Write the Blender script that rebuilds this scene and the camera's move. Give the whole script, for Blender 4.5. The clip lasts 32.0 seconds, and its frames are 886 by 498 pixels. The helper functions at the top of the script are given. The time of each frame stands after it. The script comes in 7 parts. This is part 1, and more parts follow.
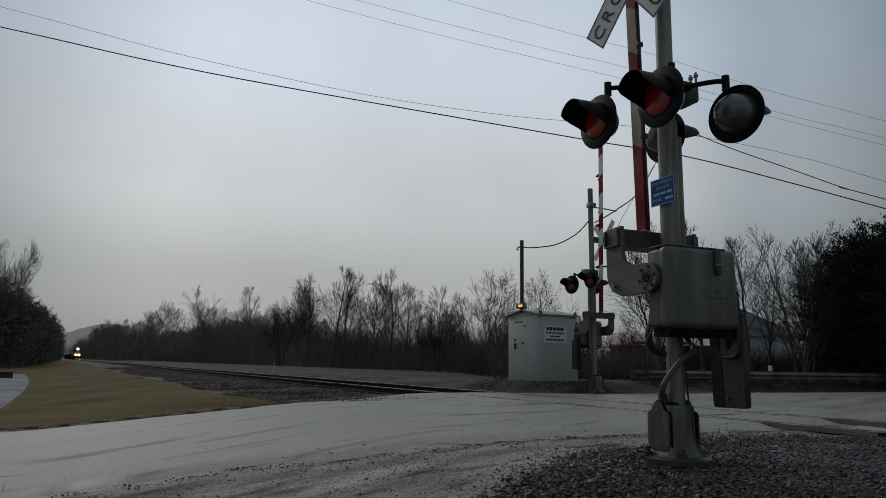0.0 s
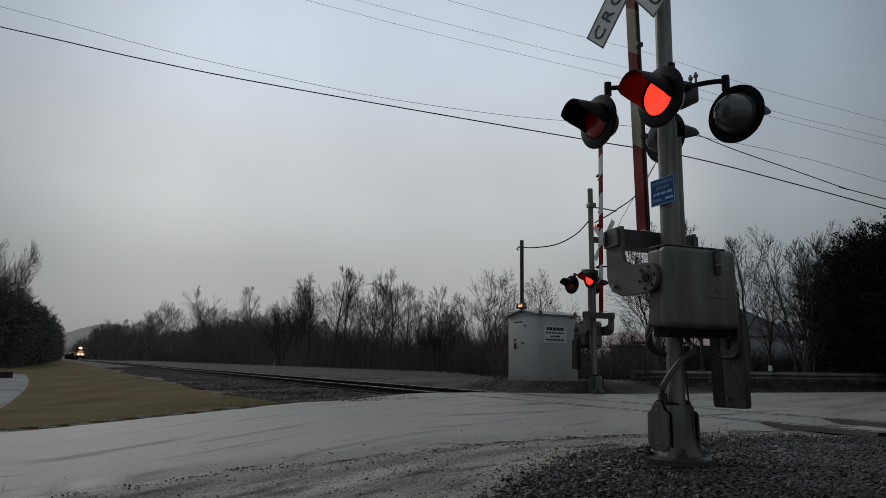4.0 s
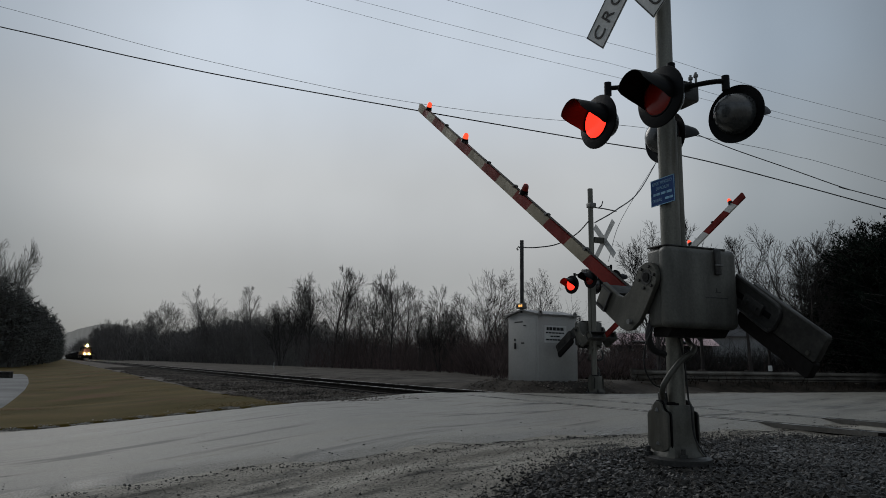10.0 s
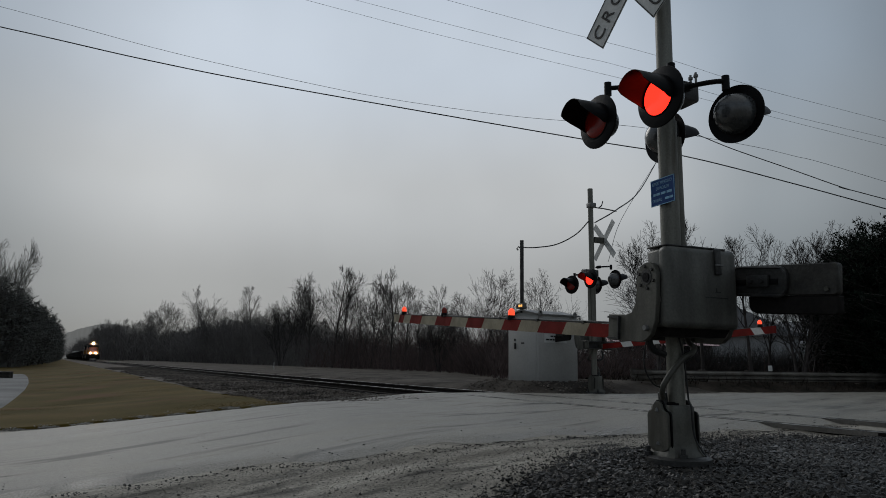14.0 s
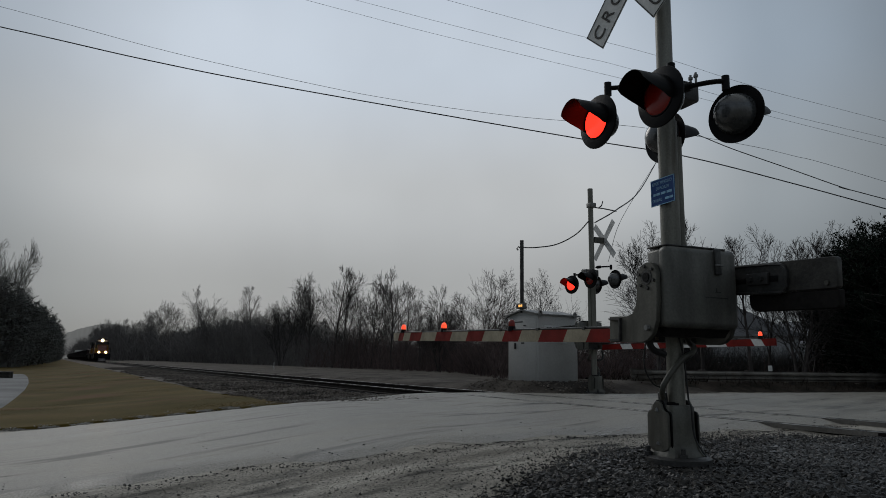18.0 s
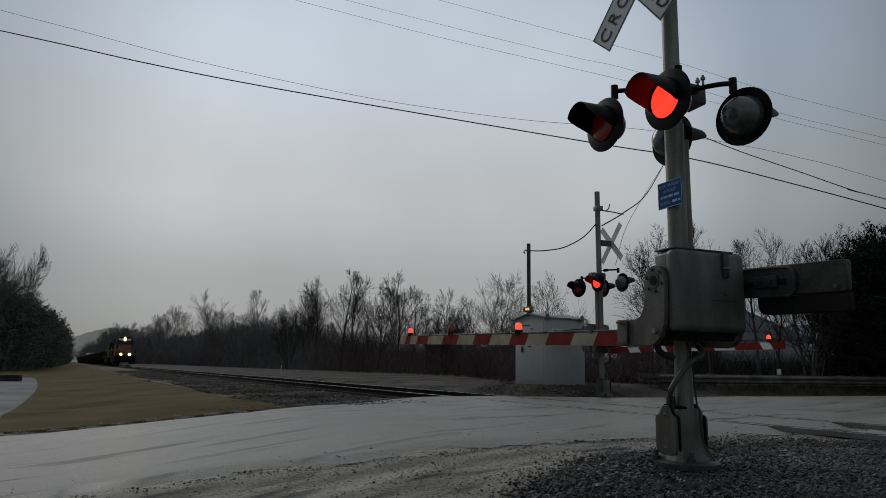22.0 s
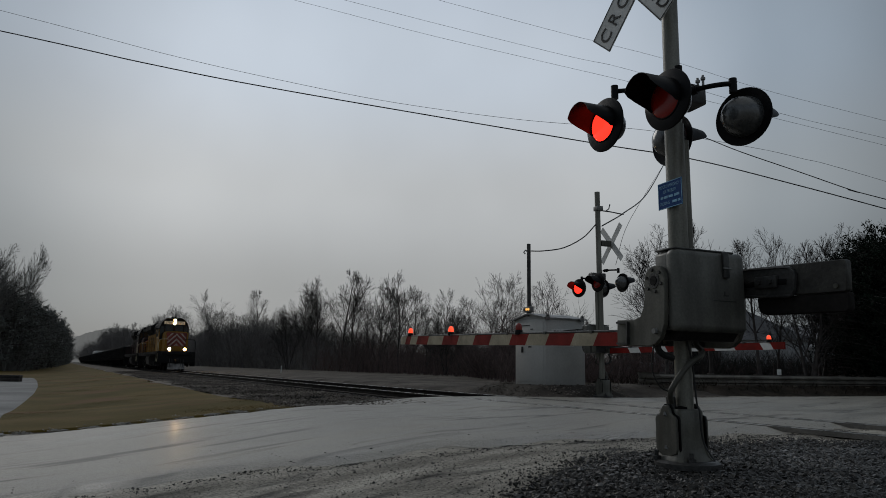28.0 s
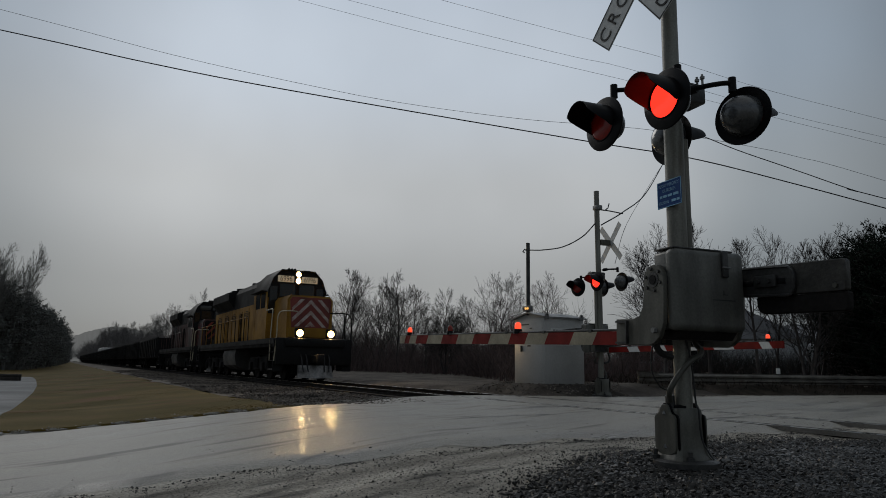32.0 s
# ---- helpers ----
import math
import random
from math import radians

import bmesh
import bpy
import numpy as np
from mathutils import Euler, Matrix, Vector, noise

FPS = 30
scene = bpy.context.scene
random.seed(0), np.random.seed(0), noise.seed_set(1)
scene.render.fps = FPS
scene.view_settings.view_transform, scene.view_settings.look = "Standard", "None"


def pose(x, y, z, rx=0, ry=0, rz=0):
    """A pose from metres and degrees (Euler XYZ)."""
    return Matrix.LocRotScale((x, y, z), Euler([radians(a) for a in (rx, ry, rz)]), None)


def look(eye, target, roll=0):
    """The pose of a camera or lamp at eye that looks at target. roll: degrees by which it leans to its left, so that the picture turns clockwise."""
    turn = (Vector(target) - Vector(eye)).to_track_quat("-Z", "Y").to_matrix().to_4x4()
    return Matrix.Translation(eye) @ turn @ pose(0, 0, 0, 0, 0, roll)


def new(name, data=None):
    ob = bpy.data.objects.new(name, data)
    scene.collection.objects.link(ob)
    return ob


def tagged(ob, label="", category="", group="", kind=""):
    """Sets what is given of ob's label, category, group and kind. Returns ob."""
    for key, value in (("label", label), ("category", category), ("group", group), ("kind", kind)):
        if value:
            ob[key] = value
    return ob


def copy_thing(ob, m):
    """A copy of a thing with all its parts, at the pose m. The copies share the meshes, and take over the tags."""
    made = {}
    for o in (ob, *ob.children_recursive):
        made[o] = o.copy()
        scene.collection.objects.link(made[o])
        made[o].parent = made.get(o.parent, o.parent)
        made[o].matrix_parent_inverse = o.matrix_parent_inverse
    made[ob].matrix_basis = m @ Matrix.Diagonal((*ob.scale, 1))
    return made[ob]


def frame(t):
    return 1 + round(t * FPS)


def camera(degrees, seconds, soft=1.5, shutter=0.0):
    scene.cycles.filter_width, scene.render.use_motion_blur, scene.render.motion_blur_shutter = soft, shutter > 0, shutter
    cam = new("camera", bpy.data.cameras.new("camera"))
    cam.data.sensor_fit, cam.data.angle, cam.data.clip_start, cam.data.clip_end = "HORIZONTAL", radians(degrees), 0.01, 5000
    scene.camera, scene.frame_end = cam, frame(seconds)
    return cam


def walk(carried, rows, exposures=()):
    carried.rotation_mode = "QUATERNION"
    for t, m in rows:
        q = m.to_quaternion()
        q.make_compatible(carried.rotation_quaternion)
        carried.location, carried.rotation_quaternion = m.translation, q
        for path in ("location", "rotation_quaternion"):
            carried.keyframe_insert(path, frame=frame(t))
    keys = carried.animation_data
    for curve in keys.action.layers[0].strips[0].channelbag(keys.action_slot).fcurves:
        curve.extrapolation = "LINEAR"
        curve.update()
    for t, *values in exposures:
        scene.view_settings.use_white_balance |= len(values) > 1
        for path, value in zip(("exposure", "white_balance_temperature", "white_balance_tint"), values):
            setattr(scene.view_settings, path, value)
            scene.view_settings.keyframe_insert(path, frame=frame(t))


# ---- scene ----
# ---------- camera ----------
cam = camera(66.0, 32.0, soft=0.9)
EYE = (0.0, 0.0, 0.70)
PITCH, LEAN = 9.56, 0.95


def view(left=0.0, up=0.0):
    """The camera's pose, turned by so many degrees to the left and up."""
    az, el = radians(-left), radians(PITCH + up)
    aim = (math.sin(az) * math.cos(el), math.cos(az) * math.cos(el), EYE[2] + math.sin(el))
    return look(EYE, aim, LEAN)


D = 0.0475
walk(cam, [
    (0.0, view()), (10.0, view()), (21.0, view()), (21.5, view()), (22.0, view(12.2 * D, 5.8 * D)), (22.5, view(32.5 * D, 5 * D)),
    (23.0, view(13.8 * D, 2 * D)), (23.5, view(0.8 * D, 3.1 * D)), (24.0, view(4.8 * D, 3.2 * D)),
    (24.5, view(7.6 * D, 4.6 * D)), (25.0, view(5.9 * D, 1.9 * D)), (25.5, view(6.2 * D, 1.9 * D)),
    (27.5, view(12.4 * D, 6.2 * D)), (29.0, view(12.4 * D, 6.2 * D)), (29.5, view(7.9 * D, 6.2 * D)),
    (30.0, view(13.2 * D, 4.3 * D)), (30.5, view(10.9 * D, 4.7 * D)), (31.0, view(11.0 * D, 4.6 * D)), (32.0, view(11.0 * D, 4.6 * D)),
], exposures=[(0.0, 0.12), (6.0, 0.07), (14.0, 0.0), (25.0, -0.03), (32.0, -0.10)])

# ---------- sky and light ----------
world = bpy.data.worlds.new("overcast")
scene.world = world
world.use_nodes = True
wn, wl = world.node_tree.nodes, world.node_tree.links
wn.clear()


def wnode(kind, **sets):
    nd = wn.new(kind)
    for k, v in sets.items():
        if k == "op":
            nd.operation = v
        else:
            nd.inputs[int(k[1:])].default_value = v
    return nd


w_out, w_bg, w_tc = wn.new("ShaderNodeOutputWorld"), wn.new("ShaderNodeBackground"), wn.new("ShaderNodeTexCoord")
w_sep = wn.new("ShaderNodeSeparateXYZ")
wl.new(w_tc.outputs["Generated"], w_sep.inputs[0])
# low clouds: darker and bluer towards the zenith, a paler belt above the horizon
w_ramp = wn.new("ShaderNodeValToRGB")
w_ramp.color_ramp.interpolation = "EASE"
stops = [(0.0, (0.266, 0.268, 0.266)), (0.10, (0.320, 0.322, 0.319)), (0.24, (0.430, 0.438, 0.441)), (0.42, (0.446, 0.490, 0.546)), (0.60, (0.38, 0.43, 0.505)), (0.80, (0.54, 0.54, 0.535)), (1.0, (0.62, 0.605, 0.59))]
el = w_ramp.color_ramp.elements
while len(el) < len(stops):
    el.new(0.5)
for e, (p, c) in zip(el, stops):
    e.position, e.color = p, (*c, 1)
wl.new(w_sep.outputs["Z"], w_ramp.inputs[0])
# sky brightness fitted to the camera's view: brightest ahead, dimmed sideways and behind
w_dot = wn.new("ShaderNodeVectorMath")
w_dot.operation = "DOT_PRODUCT"
wl.new(w_tc.outputs["Generated"], w_dot.inputs[0])
w_dot.inputs[1].default_value = Vector((-0.10, 0.94, 0.30)).normalized()
w_side = wn.new("ShaderNodeValToRGB")
w_side.color_ramp.interpolation = "EASE"
el = w_side.color_ramp.elements
el.new(0.5), el.new(0.5)
for e, (p, v) in zip(el, [(0.0, 0.50), (0.87, 0.47), (0.925, 0.71), (0.985, 1.20)]):
    k = 1.0 if v > 1 else 0.0
    e.position, e.color = p, (v * (0.918 + 0.067 * k), v, v * (1.065 - 0.053 * k), 1)
w_map = wnode("ShaderNodeMath", op="MULTIPLY_ADD", i1=0.5, i2=0.5)
wl.new(w_dot.outputs["Value"], w_map.inputs[0])
wl.new(w_map.outputs[0], w_side.inputs[0])
w_noise = wn.new("ShaderNodeTexNoise")
w_noise.inputs["Scale"].default_value, w_noise.inputs["Detail"].default_value = 2.3, 4.0
w_noise.inputs["Roughness"].default_value = 0.45
wl.new(w_tc.outputs["Generated"], w_noise.inputs["Vector"])
w_cl = wnode("ShaderNodeMath", op="MULTIPLY_ADD", i1=0.56, i2=0.72)
wl.new(w_noise.outputs["Fac"], w_cl.inputs[0])
w_m1 = wn.new("ShaderNodeMix")
w_m1.data_type, w_m1.blend_type = "RGBA", "MULTIPLY"
w_m1.inputs["Factor"].default_value = 1
wl.new(w_ramp.outputs[0], w_m1.inputs["A"])
wl.new(w_side.outputs[0], w_m1.inputs["B"])
w_m2 = wn.new("ShaderNodeVectorMath")
w_m2.operation = "SCALE"
wl.new(w_m1.outputs["Result"], w_m2.inputs[0])
wl.new(w_cl.outputs[0], w_m2.inputs["Scale"])
# what is left of the clear sky's light behind the clouds
w_sky = wn.new("ShaderNodeTexSky")
w_sky.sky_type, w_sky.sun_disc = "NISHITA", False
w_sky.sun_elevation, w_sky.sun_rotation = radians(24), radians(-40)
w_dim = wn.new("ShaderNodeVectorMath")
w_dim.operation = "SCALE"
w_dim.inputs["Scale"].default_value = 0.002
wl.new(w_sky.outputs[0], w_dim.inputs[0])
w_add = wn.new("ShaderNodeVectorMath")
w_add.operation = "ADD"
wl.new(w_m2.outputs[0], w_add.inputs[0])
wl.new(w_dim.outputs[0], w_add.inputs[1])
wl.new(w_add.outputs[0], w_bg.inputs["Color"])
w_bg.inputs["Strength"].default_value = 1.0
wl.new(w_bg.outputs[0], w_out.inputs[0])

sun_data = bpy.data.lights.new("sun", "SUN")
sun_data.energy, sun_data.angle, sun_data.color = 0.5, radians(25), (1.0, 0.97, 0.93)
sun = new("sun", sun_data)
sun.matrix_world = look((-20, 25, 20), (0, 0, 0))

# ---------- the track's line and the lie of the land ----------
AZ = radians(-29.276)
TA = Vector((math.sin(AZ), math.cos(AZ), 0.0))    # along the track, away from the crossing
TN = Vector((math.cos(AZ), -math.sin(AZ), 0.0))   # across it
TD, RAIL_Z = 8.50, 0.061


def on_track(s, c, z=0.0):
    p = TA * s + TN * (TD + c)
    return Vector((p.x, p.y, z))


def sstep(x, a, b):
    t = np.clip((x - a) / (b - a), 0.0, 1.0)
    return t * t * (3 - 2 * t)


def ground_z(x, y):
    """Height of the land: falls from the crossing to the near side, a berm beyond the track."""
    c = TN.x * x + TN.y * y - TD
    s = TA.x * x + TA.y * y
    z = -0.30 + 0.30 * sstep(c, -9.5, -4.4) + 0.03 * sstep(c, -3.5, -1.5)
    z = z + 0.26 * sstep(c, 1.6, 3.0) * sstep(s, 13.5, 14.8) + 0.12 * sstep(c, 5.5, 9.0) * sstep(s, 18, 30)
    z = z - 0.17 * sstep(s, 16.8, 19.5) * sstep(c, 1.6, 3.0) - 0.20 * sstep(s, 13.6, 14.7) * sstep(c, -4.9, -4.3) * (1 - sstep(c, 1.4, 2.2))
    z = z - 0.12 * sstep(s, 13.5, 19.0) * (1 - sstep(c, -4.2, -1.5)) - 0.05 * sstep(-s, -2.0, 4.0) * sstep(c, -6, -2)
    return z


# ---------- materials ----------
def material(name, a, b=None, rough=0.6, metal=0.0, scale=6.0, fine=60.0, bump=0.15, var=0.25, rvar=0.12, spec=0.5, island=0.0, rnd=0.0, stains=None, stain_scale=1.6, stain_cut=0.56, grain=None):
    """Two colours mixed by coarse and fine noise, fine relief, uneven gloss; optional stains."""
    m = bpy.data.materials.new(name)
    m.use_nodes = True
    nt = m.node_tree
    p = nt.nodes["Principled BSDF"]
    b = b or tuple(c * (1 - var) for c in a)
    tc = nt.nodes.new("ShaderNodeTexCoord")
    n1, n2 = nt.nodes.new("ShaderNodeTexNoise"), nt.nodes.new("ShaderNodeTexNoise")
    n1.inputs["Scale"].default_value, n2.inputs["Scale"].default_value = scale, fine
    n1.inputs["Detail"].default_value, n2.inputs["Detail"].default_value = 5, 4
    for q in (n1, n2):
        nt.links.new(tc.outputs["Object"], q.inputs["Vector"])
    src = tc.outputs["Object"]
    if grain:
        # streaks along one direction
        mp, sc = nt.nodes.new("ShaderNodeMapping"), nt.nodes.new("ShaderNodeMapping")
        mp.inputs["Rotation"].default_value = (0, 0, radians(grain[0]))
        sc.inputs["Scale"].default_value = (grain[1], grain[2], 1)
        nt.links.new(src, mp.inputs["Vector"])
        nt.links.new(mp.outputs["Vector"], sc.inputs["Vector"])
        src = sc.outputs["Vector"]
        nt.links.new(src, n1.inputs["Vector"])
    mix = nt.nodes.new("ShaderNodeMix")
    mix.data_type = "RGBA"
    mix.inputs["A"].default_value, mix.inputs["B"].default_value = (*a, 1), (*b, 1)
    ramp = nt.nodes.new("ShaderNodeMapRange")
    ramp.inputs["From Min"].default_value, ramp.inputs["From Max"].default_value = 0.35, 0.65
    nt.links.new(n1.outputs["Fac"], ramp.inputs["Value"])
    nt.links.new(ramp.outputs["Result"], mix.inputs["Factor"])
    mul = nt.nodes.new("ShaderNodeMix")
    mul.data_type, mul.blend_type = "RGBA", "MULTIPLY"
    mul.inputs["Factor"].default_value = 1.0
    g = nt.nodes.new("ShaderNodeMapRange")
    g.inputs["From Min"].default_value, g.inputs["From Max"].default_value = 0.3, 0.7
    g.inputs["To Min"].default_value, g.inputs["To Max"].default_value = 1 - var, 1 + var
    nt.links.new(n2.outputs["Fac"], g.inputs["Value"])
    last = mix.outputs["Result"]
    nt.links.new(last, mul.inputs["A"])
    nt.links.new(g.outputs["Result"], mul.inputs["B"])
    last = mul.outputs["Result"]
    for amount, kind, out in ((rnd, "ShaderNodeObjectInfo", "Random"), (island, "ShaderNodeNewGeometry", "Random Per Island")):
        if amount:
            gi = nt.nodes.new(kind)
            r = nt.nodes.new("ShaderNodeMapRange")
            r.inputs["To Min"].default_value, r.inputs["To Max"].default_value = 1 - amount, 1 + amount
            nt.links.new(gi.outputs[out], r.inputs["Value"])
            mm = nt.nodes.new("ShaderNodeMix")
            mm.data_type, mm.blend_type = "RGBA", "MULTIPLY"
            mm.inputs["Factor"].default_value = 1.0
            nt.links.new(last, mm.inputs["A"])
            nt.links.new(r.outputs["Result"], mm.inputs["B"])
            last = mm.outputs["Result"]
    if stains:
        n3 = nt.nodes.new("ShaderNodeTexNoise")
        n3.inputs["Scale"].default_value, n3.inputs["Detail"].default_value = stain_scale, 6
        nt.links.new(src, n3.inputs["Vector"])
        cut = nt.nodes.new("ShaderNodeMapRange")
        cut.inputs["From Min"].default_value, cut.inputs["From Max"].default_value = stain_cut, stain_cut + 0.12
        nt.links.new(n3.outputs["Fac"], cut.inputs["Value"])
        sm = nt.nodes.new("ShaderNodeMix")
        sm.data_type = "RGBA"
        sm.inputs["B"].default_value = (*stains, 1)
        nt.links.new(cut.outputs["Result"], sm.inputs["Factor"])
        nt.links.new(last, sm.inputs["A"])
        last = sm.outputs["Result"]
    nt.links.new(last, p.inputs["Base Color"])
    rr = nt.nodes.new("ShaderNodeMapRange")
    rr.inputs["From Min"].default_value, rr.inputs["From Max"].default_value = 0.3, 0.7
    rr.inputs["To Min"].default_value, rr.inputs["To Max"].default_value = max(0.03, rough - rvar), min(1, rough + rvar)
    nt.links.new(n1.outputs["Fac"], rr.inputs["Value"])
    nt.links.new(rr.outputs["Result"], p.inputs["Roughness"])
    p.inputs["Metallic"].default_value = metal
    p.inputs["Specular IOR Level"].default_value = spec
    if bump:
        bp = nt.nodes.new("ShaderNodeBump")
        bp.inputs["Strength"].default_value, bp.inputs["Distance"].default_value = bump, 0.02
        nt.links.new(n2.outputs["Fac"], bp.inputs["Height"])
        nt.links.new(bp.outputs["Normal"], p.inputs["Normal"])
    return m


def glow(name, color, strength, base=(0.05, 0.01, 0.01)):
    m = bpy.data.materials.new(name)
    m.use_nodes = True
    p = m.node_tree.nodes["Principled BSDF"]
    p.inputs["Base Color"].default_value = (*base, 1)
    p.inputs["Roughness"].default_value = 0.25
    p.inputs["Emission Color"].default_value = (*color, 1)
    p.inputs["Emission Strength"].default_value = strength
    return m


M_ASPHALT = material("wet_asphalt", (0.225, 0.213, 0.188), (0.320, 0.303, 0.266), rough=0.40, scale=0.8, fine=75, bump=0.6, var=0.38, rvar=0.13, spec=0.15, grain=(-47, 0.30, 2.4), stains=(0.125, 0.119, 0.108), stain_scale=1.6, stain_cut=0.57)
def wet_film(m, most, rough, scale, lo, hi):
    """A film of rain water that lies in patches on the material."""
    nt = m.node_tree
    p = nt.nodes["Principled BSDF"]
    tc, nz, r = nt.nodes.new("ShaderNodeTexCoord"), nt.nodes.new("ShaderNodeTexNoise"), nt.nodes.new("ShaderNodeMapRange")
    nz.inputs["Scale"].default_value, nz.inputs["Detail"].default_value = scale, 6
    nt.links.new(tc.outputs["Object"], nz.inputs["Vector"])
    r.inputs["From Min"].default_value, r.inputs["From Max"].default_value = lo, hi
    r.inputs["To Min"].default_value, r.inputs["To Max"].default_value = 0.0, most
    nt.links.new(nz.outputs["Fac"], r.inputs["Value"])
    nt.links.new(r.outputs["Result"], p.inputs["Coat Weight"])
    p.inputs["Coat Roughness"].default_value, p.inputs["Coat IOR"].default_value = rough, 1.33


wet_film(M_ASPHALT, 0.10, 0.10, 1.6, 0.40, 0.64)
M_PATCH = material("tarred_seam", (0.02, 0.02, 0.021), rough=0.4, scale=8)
M_GROOVE = material("worn_flangeway_filler", (0.165, 0.156, 0.140), (0.075, 0.071, 0.064), rough=0.6, scale=1.5, fine=40, bump=0.2)
M_DIRT = material("wet_dirt_and_grit", (0.385, 0.358, 0.305), (0.165, 0.153, 0.130), rough=0.8, scale=1.3, fine=45, bump=0.8, var=0.42, rvar=0.15, spec=0.25, grain=(-42, 0.5, 1.7), stains=(0.040, 0.037, 0.033), stain_scale=1.9, stain_cut=0.56)
M_GRAVEL = material("grey_limestone_gravel", (0.041, 0.038, 0.034), (0.008, 0.007, 0.006), rough=0.45, scale=1.2, fine=80, bump=0.3, island=0.85, spec=0.35)
M_FRESH = material("fresh_crushed_stone", (0.080, 0.078, 0.074), (0.022, 0.021, 0.020), rough=0.45, scale=1.5, fine=70, bump=0.3, island=0.7)
M_PALEGRIT = material("pale_wet_grit", (0.235, 0.222, 0.195), (0.13, 0.122, 0.106), rough=0.6, scale=3, fine=60, bump=0.3, island=0.5)
M_BALLAST = material("dirty_ballast", (0.150, 0.131, 0.114), (0.066, 0.057, 0.050), rough=0.92, scale=0.6, fine=14, bump=0.8, island=0.5, spec=0.12)
M_GRASS = material("winter_grass", (0.110, 0.074, 0.017), (0.074, 0.060, 0.018), rough=0.95, scale=0.5, fine=14, bump=0.15, var=0.10, island=0.10, spec=0.1, stains=(0.118, 0.066, 0.027), stain_scale=0.45, stain_cut=0.54)
M_DRIVE = material("pale_wet_driveway", (0.21, 0.212, 0.212), (0.15, 0.152, 0.152), rough=0.85, spec=0.2, scale=0.4, fine=40, bump=0.2)
M_STEEL = material("galvanised_grey_paint", (0.102, 0.100, 0.083), (0.056, 0.055, 0.045), rough=0.5, metal=0.1, scale=2.0, fine=70, bump=0.03, var=0.16, grain=(0, 4, 4), stains=(0.045, 0.040, 0.030), stain_scale=1.6, stain_cut=0.60)
M_ALUM = material("weathered_aluminium_paint", (0.200, 0.198, 0.172), (0.118, 0.117, 0.100), rough=0.45, metal=0.3, scale=1.2, fine=70, bump=0.08, var=0.16, grain=(0, 9, 9), stains=(0.075, 0.068, 0.052), stain_scale=0.9, stain_cut=0.58)
M_BOX = material("grey_cabinet_paint", (0.145, 0.146, 0.132), (0.074, 0.074, 0.067), spec=0.35, rough=0.40, metal=0.1, scale=0.9, fine=60, bump=0.06, var=0.14, grain=(0, 5, 5), stains=(0.050, 0.050, 0.044), stain_scale=0.8, stain_cut=0.60)
M_DARKSTEEL = material("blackened_steel", (0.055, 0.055, 0.053), (0.03, 0.03, 0.03), rough=0.5, metal=0.3, scale=6, fine=40)
M_WEIGHT = material("rain_streaked_black_steel", (0.052, 0.050, 0.045), (0.024, 0.023, 0.021), rough=0.5, spec=0.3, scale=5, fine=45, var=0.25, stains=(0.11, 0.105, 0.09), stain_scale=4, stain_cut=0.58)
M_BLACK = material("black_enamel", (0.004, 0.004, 0.005), rough=0.40, scale=6, fine=30, bump=0.05, spec=0.14)
M_RUBBER = material("black_rubber", (0.02, 0.02, 0.02), rough=0.6, bump=0.1)
M_WHITE = material("white_reflective_sheeting", (0.62, 0.63, 0.62), (0.52, 0.53, 0.52), rough=0.5, scale=4, fine=30, bump=0.03, var=0.08)
M_CREAM = material("dirty_white_arm_paint", (0.345, 0.305, 0.222), (0.245, 0.215, 0.158), spec=0.25, rough=0.6, scale=5, fine=40, bump=0.05, var=0.15)
M_RED = material("faded_red_arm_paint", (0.20, 0.010, 0.007), (0.125, 0.009, 0.007), spec=0.12, rough=0.6, scale=5, fine=40, bump=0.05, var=0.15)
M_BLUE = material("blue_sign", (0.002, 0.046, 0.185), rough=0.6, scale=4, bump=0.02, var=0.1, spec=0.15)
M_SIGNTEXT = material("pale_sign_print", (0.16, 0.40, 0.60), rough=0.5, bump=0)
M_BLACKPRINT = material("black_print", (0.015, 0.015, 0.015), rough=0.6, bump=0)
M_ZINC = material("galvanised_steel", (0.21, 0.212, 0.208), (0.13, 0.131, 0.127), rough=0.5, metal=0.3, scale=4, fine=30, bump=0.05)
M_BUNGALOW = material("silver_grey_hut_paint", (0.40, 0.398, 0.385), (0.33, 0.328, 0.315), rough=0.5, metal=0.1, scale=0.9, fine=25, bump=0.03, var=0.07, stains=(0.38, 0.38, 0.37), stain_scale=2.4, stain_cut=0.6)
M_GUARD = material("weathered_guardrail_steel", (0.155, 0.145, 0.128), (0.080, 0.074, 0.064), rough=0.6, metal=0.2, scale=1.6, fine=30, bump=0.08, stains=(0.07, 0.05, 0.035), stain_scale=2.5, stain_cut=0.6)
M_RAIL = material("rusty_rail", (0.016, 0.012, 0.010), (0.010, 0.008, 0.007), rough=0.8, spec=0.2, metal=0.2, scale=4, fine=50)
M_RAILTOP = material("polished_railhead", (0.60, 0.59, 0.57), rough=0.28, metal=1.0, scale=3, bump=0.02, var=0.08)
M_TIE = material("creosoted_tie", (0.030, 0.024, 0.020), (0.016, 0.013, 0.011), rough=0.8, scale=5, fine=30, bump=0.5, rnd=0.3)
M_BARK = material("wet_bark", (0.058, 0.050, 0.047), (0.032, 0.028, 0.026), rough=0.85, scale=3, fine=25, bump=0.4, rnd=0.3)
M_TWIG = material("bare_twigs", (0.030, 0.026, 0.024), (0.019, 0.017, 0.016), rough=0.9, scale=2, fine=15, bump=0, island=0.3, rnd=0.25)
